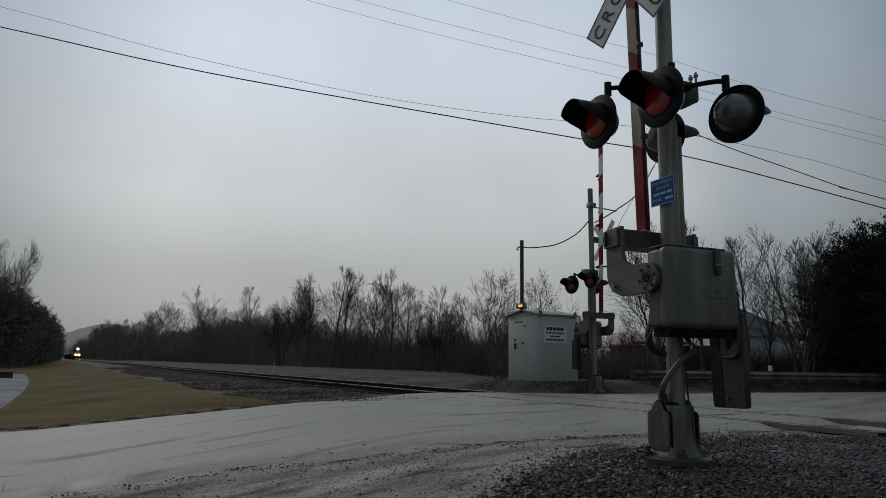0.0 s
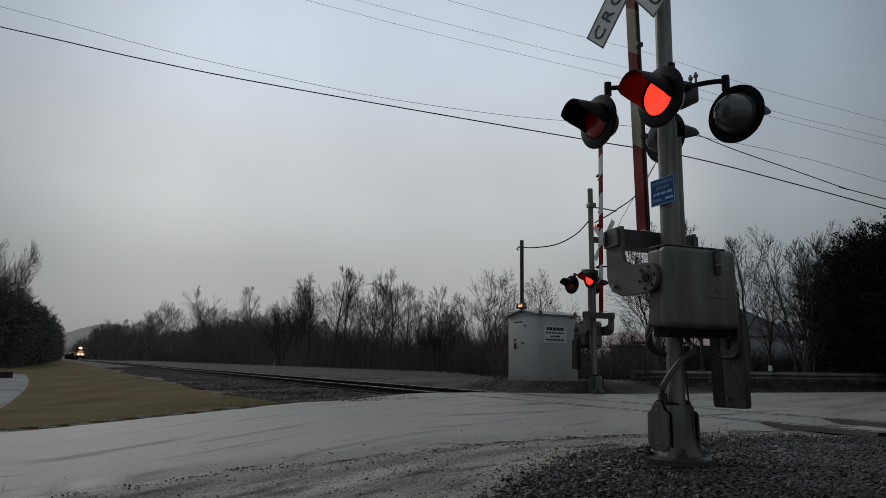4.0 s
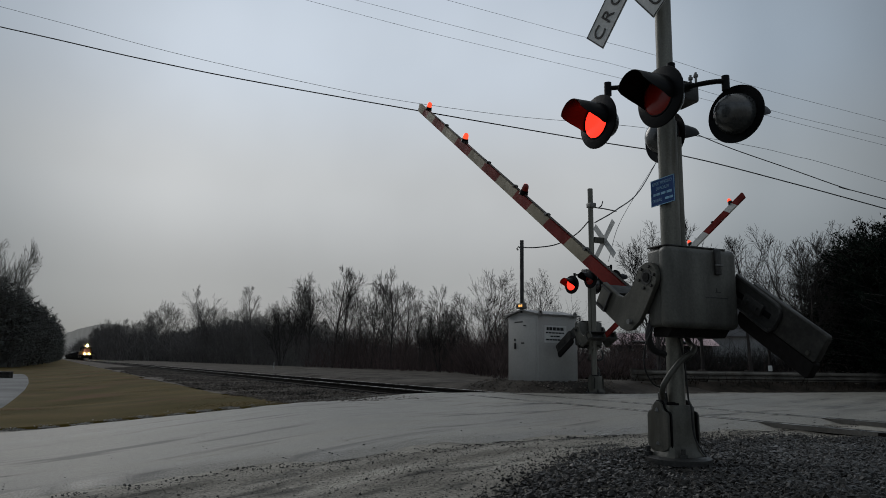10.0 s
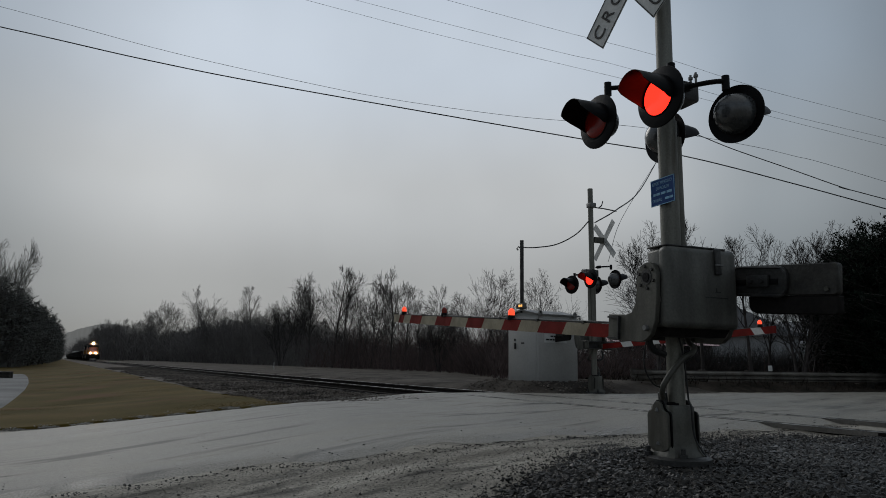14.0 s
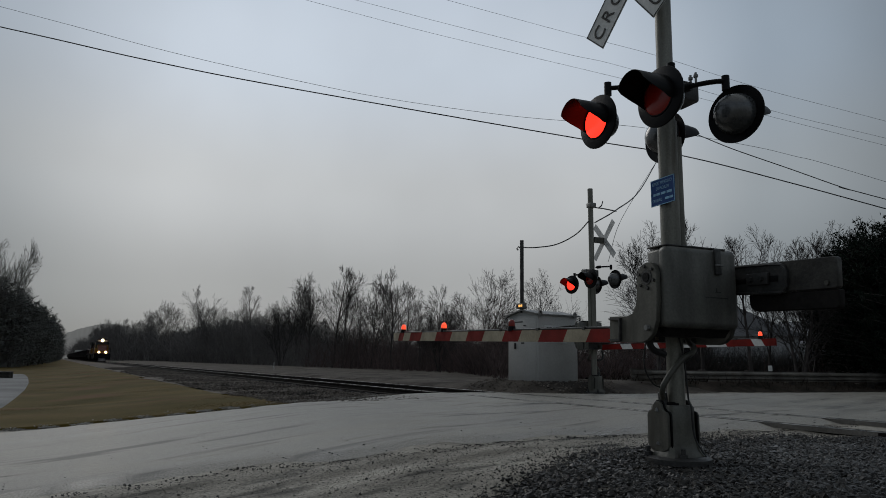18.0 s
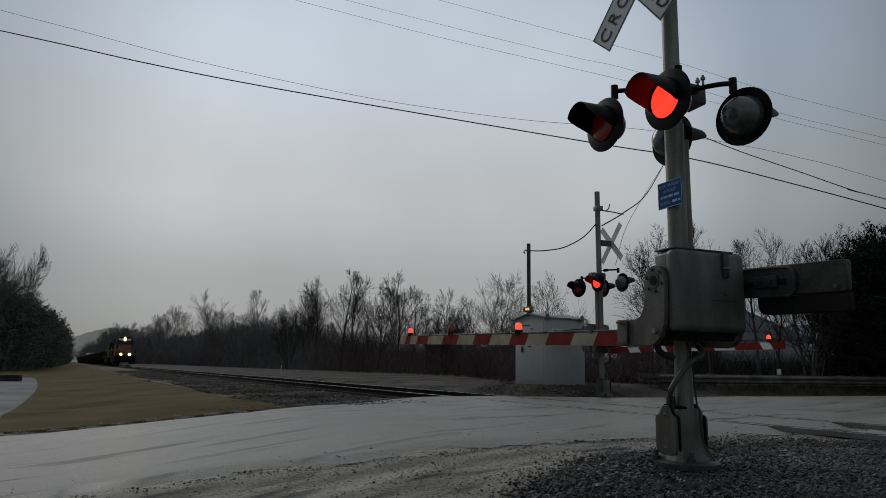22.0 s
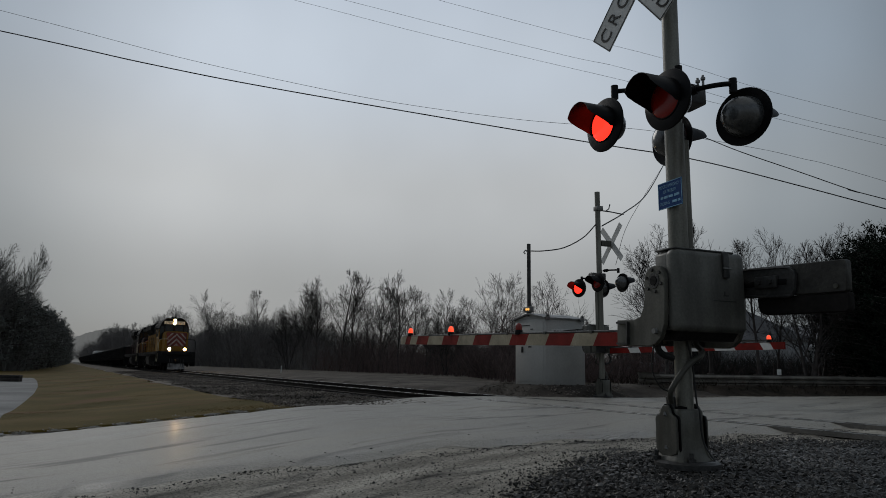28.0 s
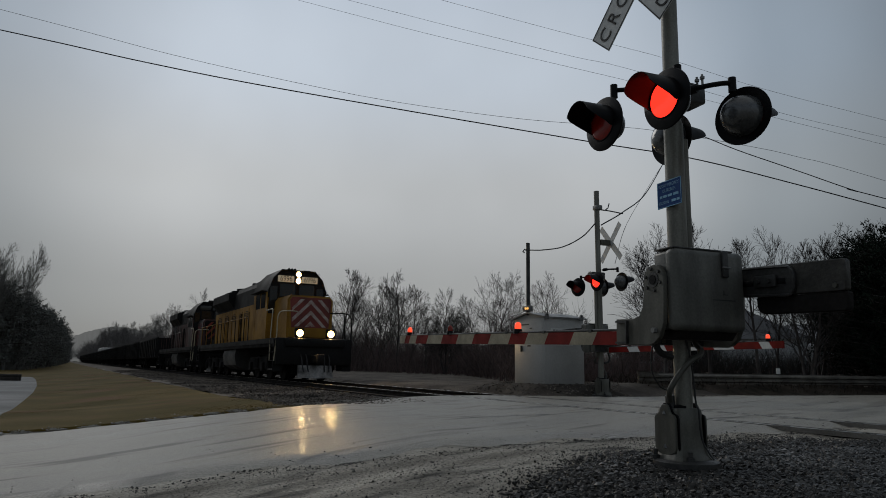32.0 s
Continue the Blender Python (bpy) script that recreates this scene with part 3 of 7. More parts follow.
def gate_arm(parent, length, lights, turned=0.0, pale=None):
    """The gate: two side brackets, a cross channel, the striped arm with lamps, counterweights. Built level, its pivot at the origin."""
    bm = BM()
    box(bm, (0.30, 0.02, -0.475), (0.48, 0.08, -0.365), 0.01)
    arm = part("gate_arm", bm, M_STEEL if pale else M_CREAM, parent, "red and cream striped crossing gate arm with lamps", Matrix.Translation(PIVOT))
    y0 = 0.05
    # cross channel between the brackets
    bm = BM()
    prism(bm, [(0.30, -0.30), (0.44, -0.30), (0.44, -0.315), (0.315, -0.315), (0.315, -0.465), (0.44, -0.465), (0.44, -0.48), (0.30, -0.48)], -0.42, 0.42)
    part("cross_channel", bm, M_DARKSTEEL, arm)
    for y in (0.355, -0.395):
        bm = BM()
        pts = [(-0.115, 0.0)]
        pts += [(0.115 * math.cos(t), 0.115 * math.sin(t)) for t in np.linspace(math.pi, 0, 11)][1:]
        pts += [(0.118, -0.12), (0.13, -0.20), (0.17, -0.265), (0.24, -0.285), (0.46, -0.285), (0.46, -0.49), (0.06, -0.49), (0.0, -0.475), (-0.06, -0.43), (-0.105, -0.33), (-0.115, -0.2)]
        prism(bm, pts, y, y + 0.04)
        bmesh.ops.bevel(bm, geom=[e for e in bm.edges], offset=0.005, segments=1, affect="EDGES")
        part("side_bracket", bm, M_STEEL, arm)
        bm = BM()
        yo = y + 0.04 if y > 0 else y
        sg = 1 if y > 0 else -1
        # flat black disc drawn for the shaded hole in the hub
        rod(bm, (0, yo, 0), (0, yo + 0.010 * sg, 0), 0.036, seg=16)
        part("pivot_hub", bm, M_BLACK, arm)
        for k in range(6):
            t = k * math.pi / 3 + 0.3
            bm = BM()
            rod(bm, (0.085 * math.cos(t), yo, 0.085 * math.sin(t)), (0.085 * math.cos(t), yo + 0.014 * sg, 0.085 * math.sin(t)), 0.013, seg=6)
            part("bolt", bm, M_DARKSTEEL, arm)
        bm = BM()
        rod(bm, (-0.02, yo, -0.38), (-0.02, yo + 0.03 * sg, -0.38), 0.022, seg=6)
        part("bolt", bm, M_ZINC, arm)
        # counterweight arm and plates hang on one side only
        if y > 0:
            continue
        ya = y + 0.005
        bm = BM()
        prism(bm, [(-0.08, 0.13), (-0.52, 0.115), (-0.57, 0.095), (-0.598, 0.05), (-0.595, -0.06), (-0.57, -0.10), (-0.52, -0.118), (-0.08, -0.10)], ya, ya + 0.022)
        plate = part("weight_arm", bm, M_DARKSTEEL, arm, "dark slotted weight arm")
        bm = BM()
        tube(bm, smooth_path([(-0.10, ya + 0.022, 0.118), (-0.50, ya + 0.022, 0.104), (-0.56, ya + 0.022, 0.082), (-0.583, ya + 0.022, 0.045), (-0.581, ya + 0.022, -0.055), (-0.56, ya + 0.022, -0.088), (-0.51, ya + 0.022, -0.105), (-0.10, ya + 0.022, -0.088)], 4), 0.011, 6)
        part("rim", bm, M_DARKSTEEL, plate)
        bm = BM()
        box(bm, (-0.52, ya + 0.021, -0.022), (-0.12, ya + 0.026, 0.022), 0.002)
        part("slot", bm, M_BLACK, plate, "dark slot")
        bm = BM()
        box(bm, (-0.45, ya + 0.022, -0.04), (-0.25, ya + 0.05, 0.05), 0.008)
        part("slot_plate", bm, M_DARKSTEEL, plate)
        for xk in (-0.30, -0.40):
            bm = BM()
            rod(bm, (xk, ya + 0.05, 0.005), (xk, ya + 0.07, 0.005), 0.02, seg=6)
            part("bolt", bm, M_DARKSTEEL, plate)
        bm = BM()
        prism(bm, [(-0.24, 0.13), (-0.96, 0.118), (-0.975, 0.10), (-0.975, -0.085), (-0.96, -0.10), (-0.24, -0.10)], ya - 0.058, ya - 0.002)
        bmesh.ops.bevel(bm, geom=bm.edges[:], offset=0.006, segments=1, affect="EDGES")
        part("counterweight", bm, M_WEIGHT, arm, "dark steel counterweight plate")
        # lower plate: its shade is put in by the blacker material
        bm = BM()
        prism(bm, [(-0.215, -0.104), (-0.975, -0.104), (-0.975, -0.215), (-0.955, -0.235), (-0.29, -0.235), (-0.24, -0.215), (-0.22, -0.18)], ya - 0.075, ya - 0.012)
        bmesh.ops.bevel(bm, geom=bm.edges[:], offset=0.008, segments=1, affect="EDGES")
        part("counterweight", bm, M_UNDER, arm)
        for xk, zk in ((-0.90, -0.06),):
            bm = BM()
            rod(bm, (xk, ya - 0.01, zk), (xk, ya + 0.012, zk), 0.018, seg=6)
            part("bolt", bm, M_STEEL, arm)
    # striped arm: slanting blocks of two colours, tapering to the tip
    def half_depth(xx):
        return 0.060 + 0.004 * (xx / length)

    ends = [q for q in (0.47, 1.27, 1.66, 2.14, 2.57, 2.96, 3.49, 3.97, 4.49, 5.04, 5.63, 6.12) if q < length - 0.6]
    ends += [length - 0.45, length - 0.22, length]
    for i, (x, x1) in enumerate(zip(ends, ends[1:])):
        bm = BM()
        a0, a1 = x - (0.085 if i else 0.0), x1 - (0.085 if x1 < length else 0.0)
        h0, h1 = half_depth(x), half_depth(x1)
        z0, z1 = (-0.424 - 0.014 * q / length for q in (x, x1))
        prism(bm, [(x, z0 - h0), (x1, z1 - h1), (a1, z1 + h1), (a0, z0 + h0)], y0 - 0.022, y0 + 0.022)
        part("stripe", bm, M_RED if i % 2 == 0 else pale or M_CREAM, arm)
    # top conduit and clips
    bm = BM()
    rod(bm, (0.5, y0, -0.352), (lights[0], y0, -0.366), 0.011, seg=6)
    part("cable_conduit", bm, M_DARKSTEEL, arm)
    k = 1.3
    while k < length - 0.5:
        bm = BM()
        box(bm, (k - 0.02, y0 - 0.03, -0.372), (k + 0.02, y0 + 0.03, -0.345))
        part("clip", bm, M_DARKSTEEL, arm)
        k += 0.85
    for xl, phase in zip(lights, ("on", "L", "A")):
        bm = BM()
        rod(bm, (xl, y0, -0.372), (xl, y0, -0.318), 0.052, 0.044, 16)
        part("lamp_base", bm, M_BLACK, arm)
        bm = BM()
        prof = [(0.037, 0.0), (0.039, 0.03), (0.034, 0.056), (0.021, 0.074), (0.006, 0.080)]
        lathe(bm, prof, None, 20)
        for fc in bm.faces:
            fc.material_index = 0 if fc.calc_center_median().y > 0 else 1
        ob = part("lamp_dome", bm, G_ARM, arm, "small red gate arm lamp")
        ob.data.materials.append(G_ARMOFF)
        base = Matrix.Translation((xl, y0, -0.318)) @ pose(0, 0, 0, 0, 0, turned)
        ob.matrix_basis = base
        MOVING.append((ob, base, "dome_" + phase))
    return arm


def crossing_signal(m, label, arm_length, lights, top, turned=0.0, lift=0.0, blades=((48.0, -0.05, 0.115), (-52.0, 0.115, 0.0)), face=9.0, cross_z=4.01, cross_y=0.245, wide=0.138):
    sig = thing("crossing_signal", m, label, "crossing signal", "signals at the crossing")
    bm = BM()
    rod(bm, (0, 0, 0.30), (0, 0, top), 0.067, seg=28)
    rod(bm, (0, 0, 1.45), (0, 0, 2.72), 0.078, seg=28)
    part("mast", bm, M_ALUM, sig, "weathered grey metal mast", Matrix(((1, 0, -0.0031, 0), (0, 1, -0.0074, 0), (0, 0, 1, 0), (0, 0, 0, 1))))
    bm = BM()
    rod(bm, (0.0, -0.115, 0.95), (0.0, -0.115, 2.6), 0.036, seg=12)
    part("conduit", bm, M_ALUM, sig)
    # cast base on a flange
    bm = BM()
    lathe(bm, [(0.245, -0.02), (0.245, 0.02), (0.22, 0.035)], None, 32)
    part("flange", bm, M_DARKSTEEL, sig)
    bm = BM()
    rings = []
    for z, w, q in ((0.03, 0.172, 0.07), (0.05, 0.165, 0.065), (0.08, 0.142, 0.045), (0.13, 0.128, 0.03), (0.25, 0.122, 0.025), (0.40, 0.120, 0.025), (0.415, 0.110, 0.025)):
        ring = []
        for cx, cy, a0 in ((1, 1, 0), (-1, 1, 90), (-1, -1, 180), (1, -1, 270)):
            for k in range(4):
                a = radians(a0 + 30 * k)
                ring.append(bm.verts.new((cx * (w - q) + q * math.cos(a), cy * (w - q) + q * math.sin(a), z)))
        rings.append(ring)
    for ra, rb in zip(rings, rings[1:]):
        for k in range(16):
            bm.faces.new((ra[k], ra[(k + 1) % 16], rb[(k + 1) % 16], rb[k]))
    bm.faces.new(rings[-1]), bm.faces.new(rings[0][::-1])
    for fx, fy in ((1, 1), (1, -1), (-1, 1), (-1, -1)):
        prism(bm, [(0.0, 0.03), (0.235, 0.03), (0.20, 0.06), (0.15, 0.18), (0.0, 0.18)], -0.02, 0.02)
        vs = bm.verts[-10:]
        bmesh.ops.transform(bm, matrix=Matrix.Rotation(math.atan2(fy, fx), 4, "Z"), verts=vs)
    base = part("base", bm, M_STEEL, sig, "cast grey pedestal base", Matrix.Translation((0.035, 0.01, 0)))
    bm = BM()
    half = [(0.028, 0.040), (0.052, 0.062), (0.075, 0.075), (0.108, 0.088), (0.120, 0.115), (0.120, 0.335), (0.108, 0.360), (0.072, 0.372), (0.055, 0.392), (0.046, 0.420), (0.026, 0.440)]
    pts = half + [(-x, z) for x, z in half[::-1]]
    rim = [(x * 1.09, 0.24 + (z - 0.24) * 1.05) for x, z in pts]
    # larger black plates added to draw the dark gap round each cover
    for y0, y1 in ((0.118, 0.130), (-0.130, -0.118)):
        bm = BM()
        prism(bm, rim, y0, y1)
        part("gasket", bm, M_BLACK, base)
    bm = BM()
    prism(bm, pts, 0.128, 0.152)
    bmesh.ops.bevel(bm, geom=bm.edges[:], offset=0.006, segments=1, affect="EDGES")
    part("cover_plate", bm, M_STEEL, base)
    bm = BM()
    prism(bm, pts, -0.152, -0.128)
    part("cover_plate", bm, M_STEEL, base)
    for z in (0.125, 0.375):
        bm = BM()
        rod(bm, (0, 0.148, z), (0, 0.166, z), 0.024, 0.012, 3)
        part("bolt", bm, M_ZINC, base)
    for k in range(4):
        t = math.pi / 4 + k * math.pi / 2 + 0.4
        bm = BM()
        rod(bm, (0.20 * math.cos(t), 0.20 * math.sin(t), 0.0), (0.20 * math.cos(t), 0.20 * math.sin(t), 0.10), 0.017, seg=8)
        rod(bm, (0.20 * math.cos(t), 0.20 * math.sin(t), 0.03), (0.20 * math.cos(t), 0.20 * math.sin(t), 0.06), 0.032, seg=6)
        part("anchor_bolt", bm, M_DARKSTEEL, base)
    # collar coloured black for the shaded gap on top of the base
    bm = BM()
    lathe(bm, [(0.098, 0.405), (0.098, 0.43), (0.082, 0.44)], None, 24)
    part("collar", bm, M_BLACK, base)
    # flexible conduit from the base to the mechanism
    bm = BM()
    tube(bm, smooth_path([(0.03, 0.10, 0.44), (-0.03, 0.16, 0.53), (-0.06, 0.145, 0.60), (-0.085, 0.085, 0.69), (-0.11, 0.01, 0.775), (-0.115, -0.07, 0.815), (-0.085, -0.12, 0.86), (-0.03, -0.125, 0.90), (0.0, -0.115, 0.97)], 6), 0.022, 12)
    part("flexible_conduit", bm, M_STEEL, sig)
    bm = BM()
    rod(bm, (0.03, 0.10, 0.40), (0.025, 0.112, 0.51), 0.036, seg=12)
    part("conduit_fitting", bm, M_DARKSTEEL, sig)
    bm = BM()
    tube(bm, smooth_path([(-0.12, 0.30, 1.06), (-0.10, 0.33, 0.94), (-0.08, 0.28, 0.84), (-0.06, 0.15, 0.80)], 6), 0.026, 10)
    part("cable", bm, M_RUBBER, sig)
    # thin loose wires: one looping from the box to the fitting, one down the mast and the base
    bm = BM()
    tube(bm, smooth_path([(-0.16, 0.33, 1.0), (-0.12, 0.38, 0.86), (-0.08, 0.36, 0.70), (-0.05, 0.27, 0.585), (-0.02, 0.17, 0.55), (0.0, 0.11, 0.53)], 6), 0.006, 6)
    part("loose_wire", bm, M_RUBBER, sig)
    bm = BM()
    tube(bm, smooth_path([(-0.075, 0.02, 0.95), (-0.095, 0.0, 0.80), (-0.085, -0.03, 0.64), (-0.08, -0.05, 0.45), (-0.105, -0.05, 0.40), (-0.115, -0.05, 0.25), (-0.135, -0.06, 0.15), (-0.20, -0.09, 0.045)], 6), 0.007, 6)
    part("ground_wire", bm, M_RUBBER, sig)
    # mechanism cabinet with a hinged cover, mast clamp behind it
    bm = BM()
    box(bm, (-0.30, -0.325, 1.00), (-0.115, 0.34, 1.59), 0.03, seg=3)
    mech = part("mechanism_box", bm, M_BOX, sig, "grey painted gate mechanism cabinet")
    bm = BM()
    box(bm, (-0.36, -0.338, 0.99), (-0.24, 0.352, 1.605), 0.05, seg=5)
    cover = part("cover_door", bm, M_BOX, mech)
    bm = BM()
    box(bm, (-0.34, -0.24, 1.600), (-0.12, 0.335, 1.614), 0.005)
    part("rain_lip", bm, M_DARKSTEEL, mech)
    bm = BM()
    box(bm, (-0.385, -0.15, 1.40), (-0.358, -0.095, 1.60), 0.008)
    part("latch", bm, M_DARKSTEEL, mech)
    bm = BM()
    box(bm, (-0.395, -0.16, 1.465), (-0.38, -0.085, 1.48), 0.004)
    part("latch_hasp", bm, M_ZINC, mech)
    bm = BM()
    box(bm, (-0.3622, -0.22, 1.222), (-0.360, 0.0, 1.230))
    box(bm, (-0.3622, -0.15, 1.265), (-0.360, -0.10, 1.272))
    box(bm, (-0.3622, -0.115, 1.265), (-0.360, -0.108, 1.30))
    part("cast_mark", bm, M_DARKSTEEL, mech)
    bm = BM()
    prism(bm, [(-0.32, 1.00), (-0.10, 1.00), (-0.10, 0.93), (-0.26, 0.93)], -0.27, 0.28)
    part("sump", bm, M_UNDER, mech)
    bm = BM()
    rod(bm, (PIVOT.x, -0.40, PIVOT.z), (PIVOT.x, 0.40, PIVOT.z), 0.06, seg=18)
    rod(bm, (PIVOT.x, 0.335, PIVOT.z), (PIVOT.x, 0.36, PIVOT.z), 0.115, seg=18)
    part("pivot_shaft", bm, M_DARKSTEEL, mech)
    bm = BM()
    box(bm, (-0.12, -0.13, 1.06), (0.05, 0.13, 1.14), 0.01)
    part("mast_clamp", bm, M_STEEL, sig)
    bm = BM()
    box(bm, (-0.12, -0.13, 1.44), (0.05, 0.13, 1.52), 0.01)
    part("mast_clamp", bm, M_STEEL, sig)
    # lamp cross-arm
    zc = 2.98
    bm = BM()
    box(bm, (-0.12, -0.27, zc - 0.08), (0.10, 0.12, zc + 0.09), 0.02)
    part("junction_box", bm, M_DARKSTEEL, sig)
    for xs in (-1, 1):
        for ys in (-1, 1):
            zc = 3.135 if (xs, ys) == (1, 1) else 2.98
            bm = BM()
            tube(bm, smooth_path([(0.06 * xs, 0.06 * ys, zc), (0.20 * xs, 0.10 * ys, zc), (0.34 * xs, 0.18 * ys, zc - 0.005), (0.40 * xs, 0.26 * ys, zc - 0.01), (0.40 * xs, 0.285 * ys, zc - 0.06)], 5), 0.021, 10)
            rod(bm, (0.10 * xs, 0.07 * ys, zc), (0.20 * xs, 0.10 * ys, zc), 0.038, seg=12)
            rod(bm, (0.40 * xs, 0.275 * ys, zc - 0.08), (0.40 * xs, 0.275 * ys, zc + 0.04), 0.032, seg=12)
            part("lamp_arm", bm, M_BLACK, sig)
            signal_head(sig, (0.40 * xs + (0.03 if xs > 0 or ys > 0 else 0.0), 0.37 * ys, {(1, 1): 2.81, (-1, 1): 2.745, (-1, -1): 2.715, (1, -1): 2.775}[xs, ys]), ys, "L" if xs == ys else "A", 4.0 if ys > 0 else 15.0 if xs < 0 else 6.0)
    zc = 2.98
    for k in (-0.03, 0.03):
        bm = BM()
        rod(bm, (-0.17 + k, -0.16, zc + 0.02), (-0.17 + k, -0.16, zc + 0.13), 0.010, seg=8)
        rod(bm, (-0.17 + k, -0.16, zc + 0.09), (-0.17 + k, -0.16, zc + 0.11), 0.020, seg=6)
        part("clamp_bolt", bm, M_ZINC, sig)
    # crossbuck
    for (ang, shift, dx), words, yy in zip(blades, ("CROSSING", "RAILROAD"), (cross_y + 0.01, cross_y)):
        bm = BM()
        box(bm, (-0.61, -0.0025, -wide), (0.61, 0.0025, wide))
        mm = Matrix(((-1, 0, 0, 0), (0, 0, 1, 0), (0, 1, 0, 0), (0, 0, 0, 1)))
        place = Matrix.Translation((0.04 + dx, yy, cross_z)) @ Matrix.Rotation(radians(face), 4, "Z") @ Matrix.Rotation(radians(ang), 4, "Y") @ Matrix.Translation((shift, 0, 0))
        blade = part("crossbuck_blade", bm, M_WHITE, sig, "white crossbuck blade with black lettering", place)
        text_part(words, 1.34 * wide, M_BLACKPRINT, blade, Matrix.Translation((0, 0.0055, -0.005)) @ mm, gap=1.4)
        bm = BM()
        for hi, wd in ((wide - 0.008, 0.602),):
            for z in (-hi, hi):
                box(bm, (-wd, 0.003, z - 0.004), (wd, 0.006, z + 0.004))
            for x in (-wd, wd):
                box(bm, (x - 0.004, 0.003, -hi), (x + 0.004, 0.006, hi))
        part("blade_border", bm, M_BLACKPRINT, blade)
    bm = BM()
    box(bm, (-0.05, 0.05, cross_z - 0.07), (0.06, cross_y - 0.005, cross_z + 0.07), 0.01)
    part("crossbuck_bracket", bm, M_STEEL, sig)
    gate = gate_arm(sig, arm_length, lights, turned, M_WHITE if lift else None)
    mech.location.z += lift
    return sig, gate


def world_pose(x, y, z, rz):
    return pose(x, y, z, 0, 0, rz)


near_signal, near_gate = crossing_signal(world_pose(1.84, 5.44, 0.0, 112.6), "grey crossing signal mast with red lamps on gravel", 6.88, (6.45, 4.75, 2.76), 4.35, 64.0)
far_signal, far_gate = crossing_signal(world_pose(3.82, 17.23, 0.05, 292.6), "grey crossing signal mast beside the signal hut", 5.60, (5.27, 3.96, 2.66), 5.2, 226.0, 0.17, ((47.0, 0.0, 0.0), (-47.0, 0.0, 0.0)), 0.0, 3.86, 0.345, 0.082)
# emergency notice on the near mast
bm = BM()
box(bm, (-0.145, 0.083, 1.985), (0.135, 0.088, 2.205), 0.0)
notice = part("notice_sign", bm, M_BLUE, near_signal, "small blue notice sign with pale lines of print", Matrix.Translation((-0.03, 0, 0.018)))


def lettering(text, parent, mat, x, y, z, width, height):
    """One line of flat letters on an upright face that looks along +y."""
    cu = bpy.data.curves.new("lettering", "FONT")
    cu.body = text
    ob = bpy.data.objects.new("lettering", cu)
    scene.collection.objects.link(ob)
    bpy.context.view_layer.update()
    me = bpy.data.meshes.new_from_object(ob.evaluated_get(bpy.context.evaluated_depsgraph_get()))
    bpy.data.objects.remove(ob)
    bm = BM()
    bm.from_mesh(me)
    bpy.data.meshes.remove(me)
    lo = [min(v.co[k] for v in bm.verts) for k in (0, 1)]
    hi = [max(v.co[k] for v in bm.verts) for k in (0, 1)]
    for v in bm.verts:
        u, w = (v.co.x - lo[0]) / (hi[0] - lo[0]) - 0.5, (v.co.y - lo[1]) / (hi[1] - lo[1]) - 0.5
        v.co = (x - u * width, y, z + w * height)
    part("lettering", bm, mat, parent, smooth=False)


lettering("REPORT EMERGENCY", notice, M_SIGNTEXT, -0.005, 0.0895, 2.168, 0.235, 0.026)
lettering("OR PROBLEM", notice, M_SIGNTEXT, -0.005, 0.0895, 2.125, 0.15, 0.026)
lettering("CROSSING", notice, M_SIGNTEXT, 0.058, 0.0895, 2.028, 0.115, 0.024)
for x, z, w in ((0.09, 2.078, 0.03), (0.045, 2.078, 0.045), (-0.015, 2.078, 0.05), (-0.085, 2.078, 0.06), (-0.06, 2.028, 0.055), (-0.11, 2.028, 0.03)):
    bm = BM()
    box(bm, (x - w / 2, 0.088, z - 0.010), (x + w / 2, 0.0895, z + 0.010))
    part("print_bar", bm, M_SIGNTEXT, notice, smooth=False)
bm = BM()
for lo, hi in (((-0.145, 0.088, 2.199), (0.135, 0.0892, 2.205)), ((-0.145, 0.088, 1.985), (0.135, 0.0892, 1.991)), ((-0.145, 0.088, 1.985), (-0.139, 0.0892, 2.205)), ((0.129, 0.088, 1.985), (0.135, 0.0892, 2.205))):
    box(bm, lo, hi)
part("sign_border", bm, M_SIGNTEXT, notice)
# service-drop bracket on the far mast
bm = BM()
tube(bm, [(0, 0.07, 4.72), (-0.30, 0.60, 4.80), (-0.62, 1.25, 4.86)], 0.018, 6)
tube(bm, [(-0.15, 0.33, 4.755), (-0.24, 0.50, 4.86), (-0.30, 0.58, 5.0)], 0.015, 6)
part("drop_bracket", bm, M_DARKSTEEL, far_signal)
bm = BM()
box(bm, (-0.09, -0.09, 4.70), (0.09, 0.09, 4.82), 0.01)
part("mast_band", bm, M_ZINC, far_signal)

# ---------- railway track ----------
SLEEPER_Z = RAIL_Z - 0.17
TRACK_ROT = math.degrees(math.atan2(TA.y, TA.x))


def rail(c, s0, s1, name):
    bm = BM()
    prof = [(-0.07, -0.165), (0.07, -0.165), (0.07, -0.15), (0.012, -0.13), (0.012, -0.045), (0.036, -0.035), (0.036, -0.006), (-0.036, -0.006), (-0.036, -0.035), (-0.012, -0.045), (-0.012, -0.13), (-0.07, -0.15)]
    prism(bm, prof, 0, s1 - s0, "yz")
    p = on_track(s0, c, RAIL_Z)
    ob = solid(name, bm, M_RAIL, "rusty steel rail with a polished running surface", "rail", "rails of the track", m=pose(p.x, p.y, p.z, 0, 0, TRACK_ROT), smooth=False)
    bm = BM()
    box(bm, (0, -0.030, -0.006), (s1 - s0, 0.030, 0.0))
    part("running_surface", bm, M_RAILTOP, ob, "polished steel running surface", smooth=False)
    return ob


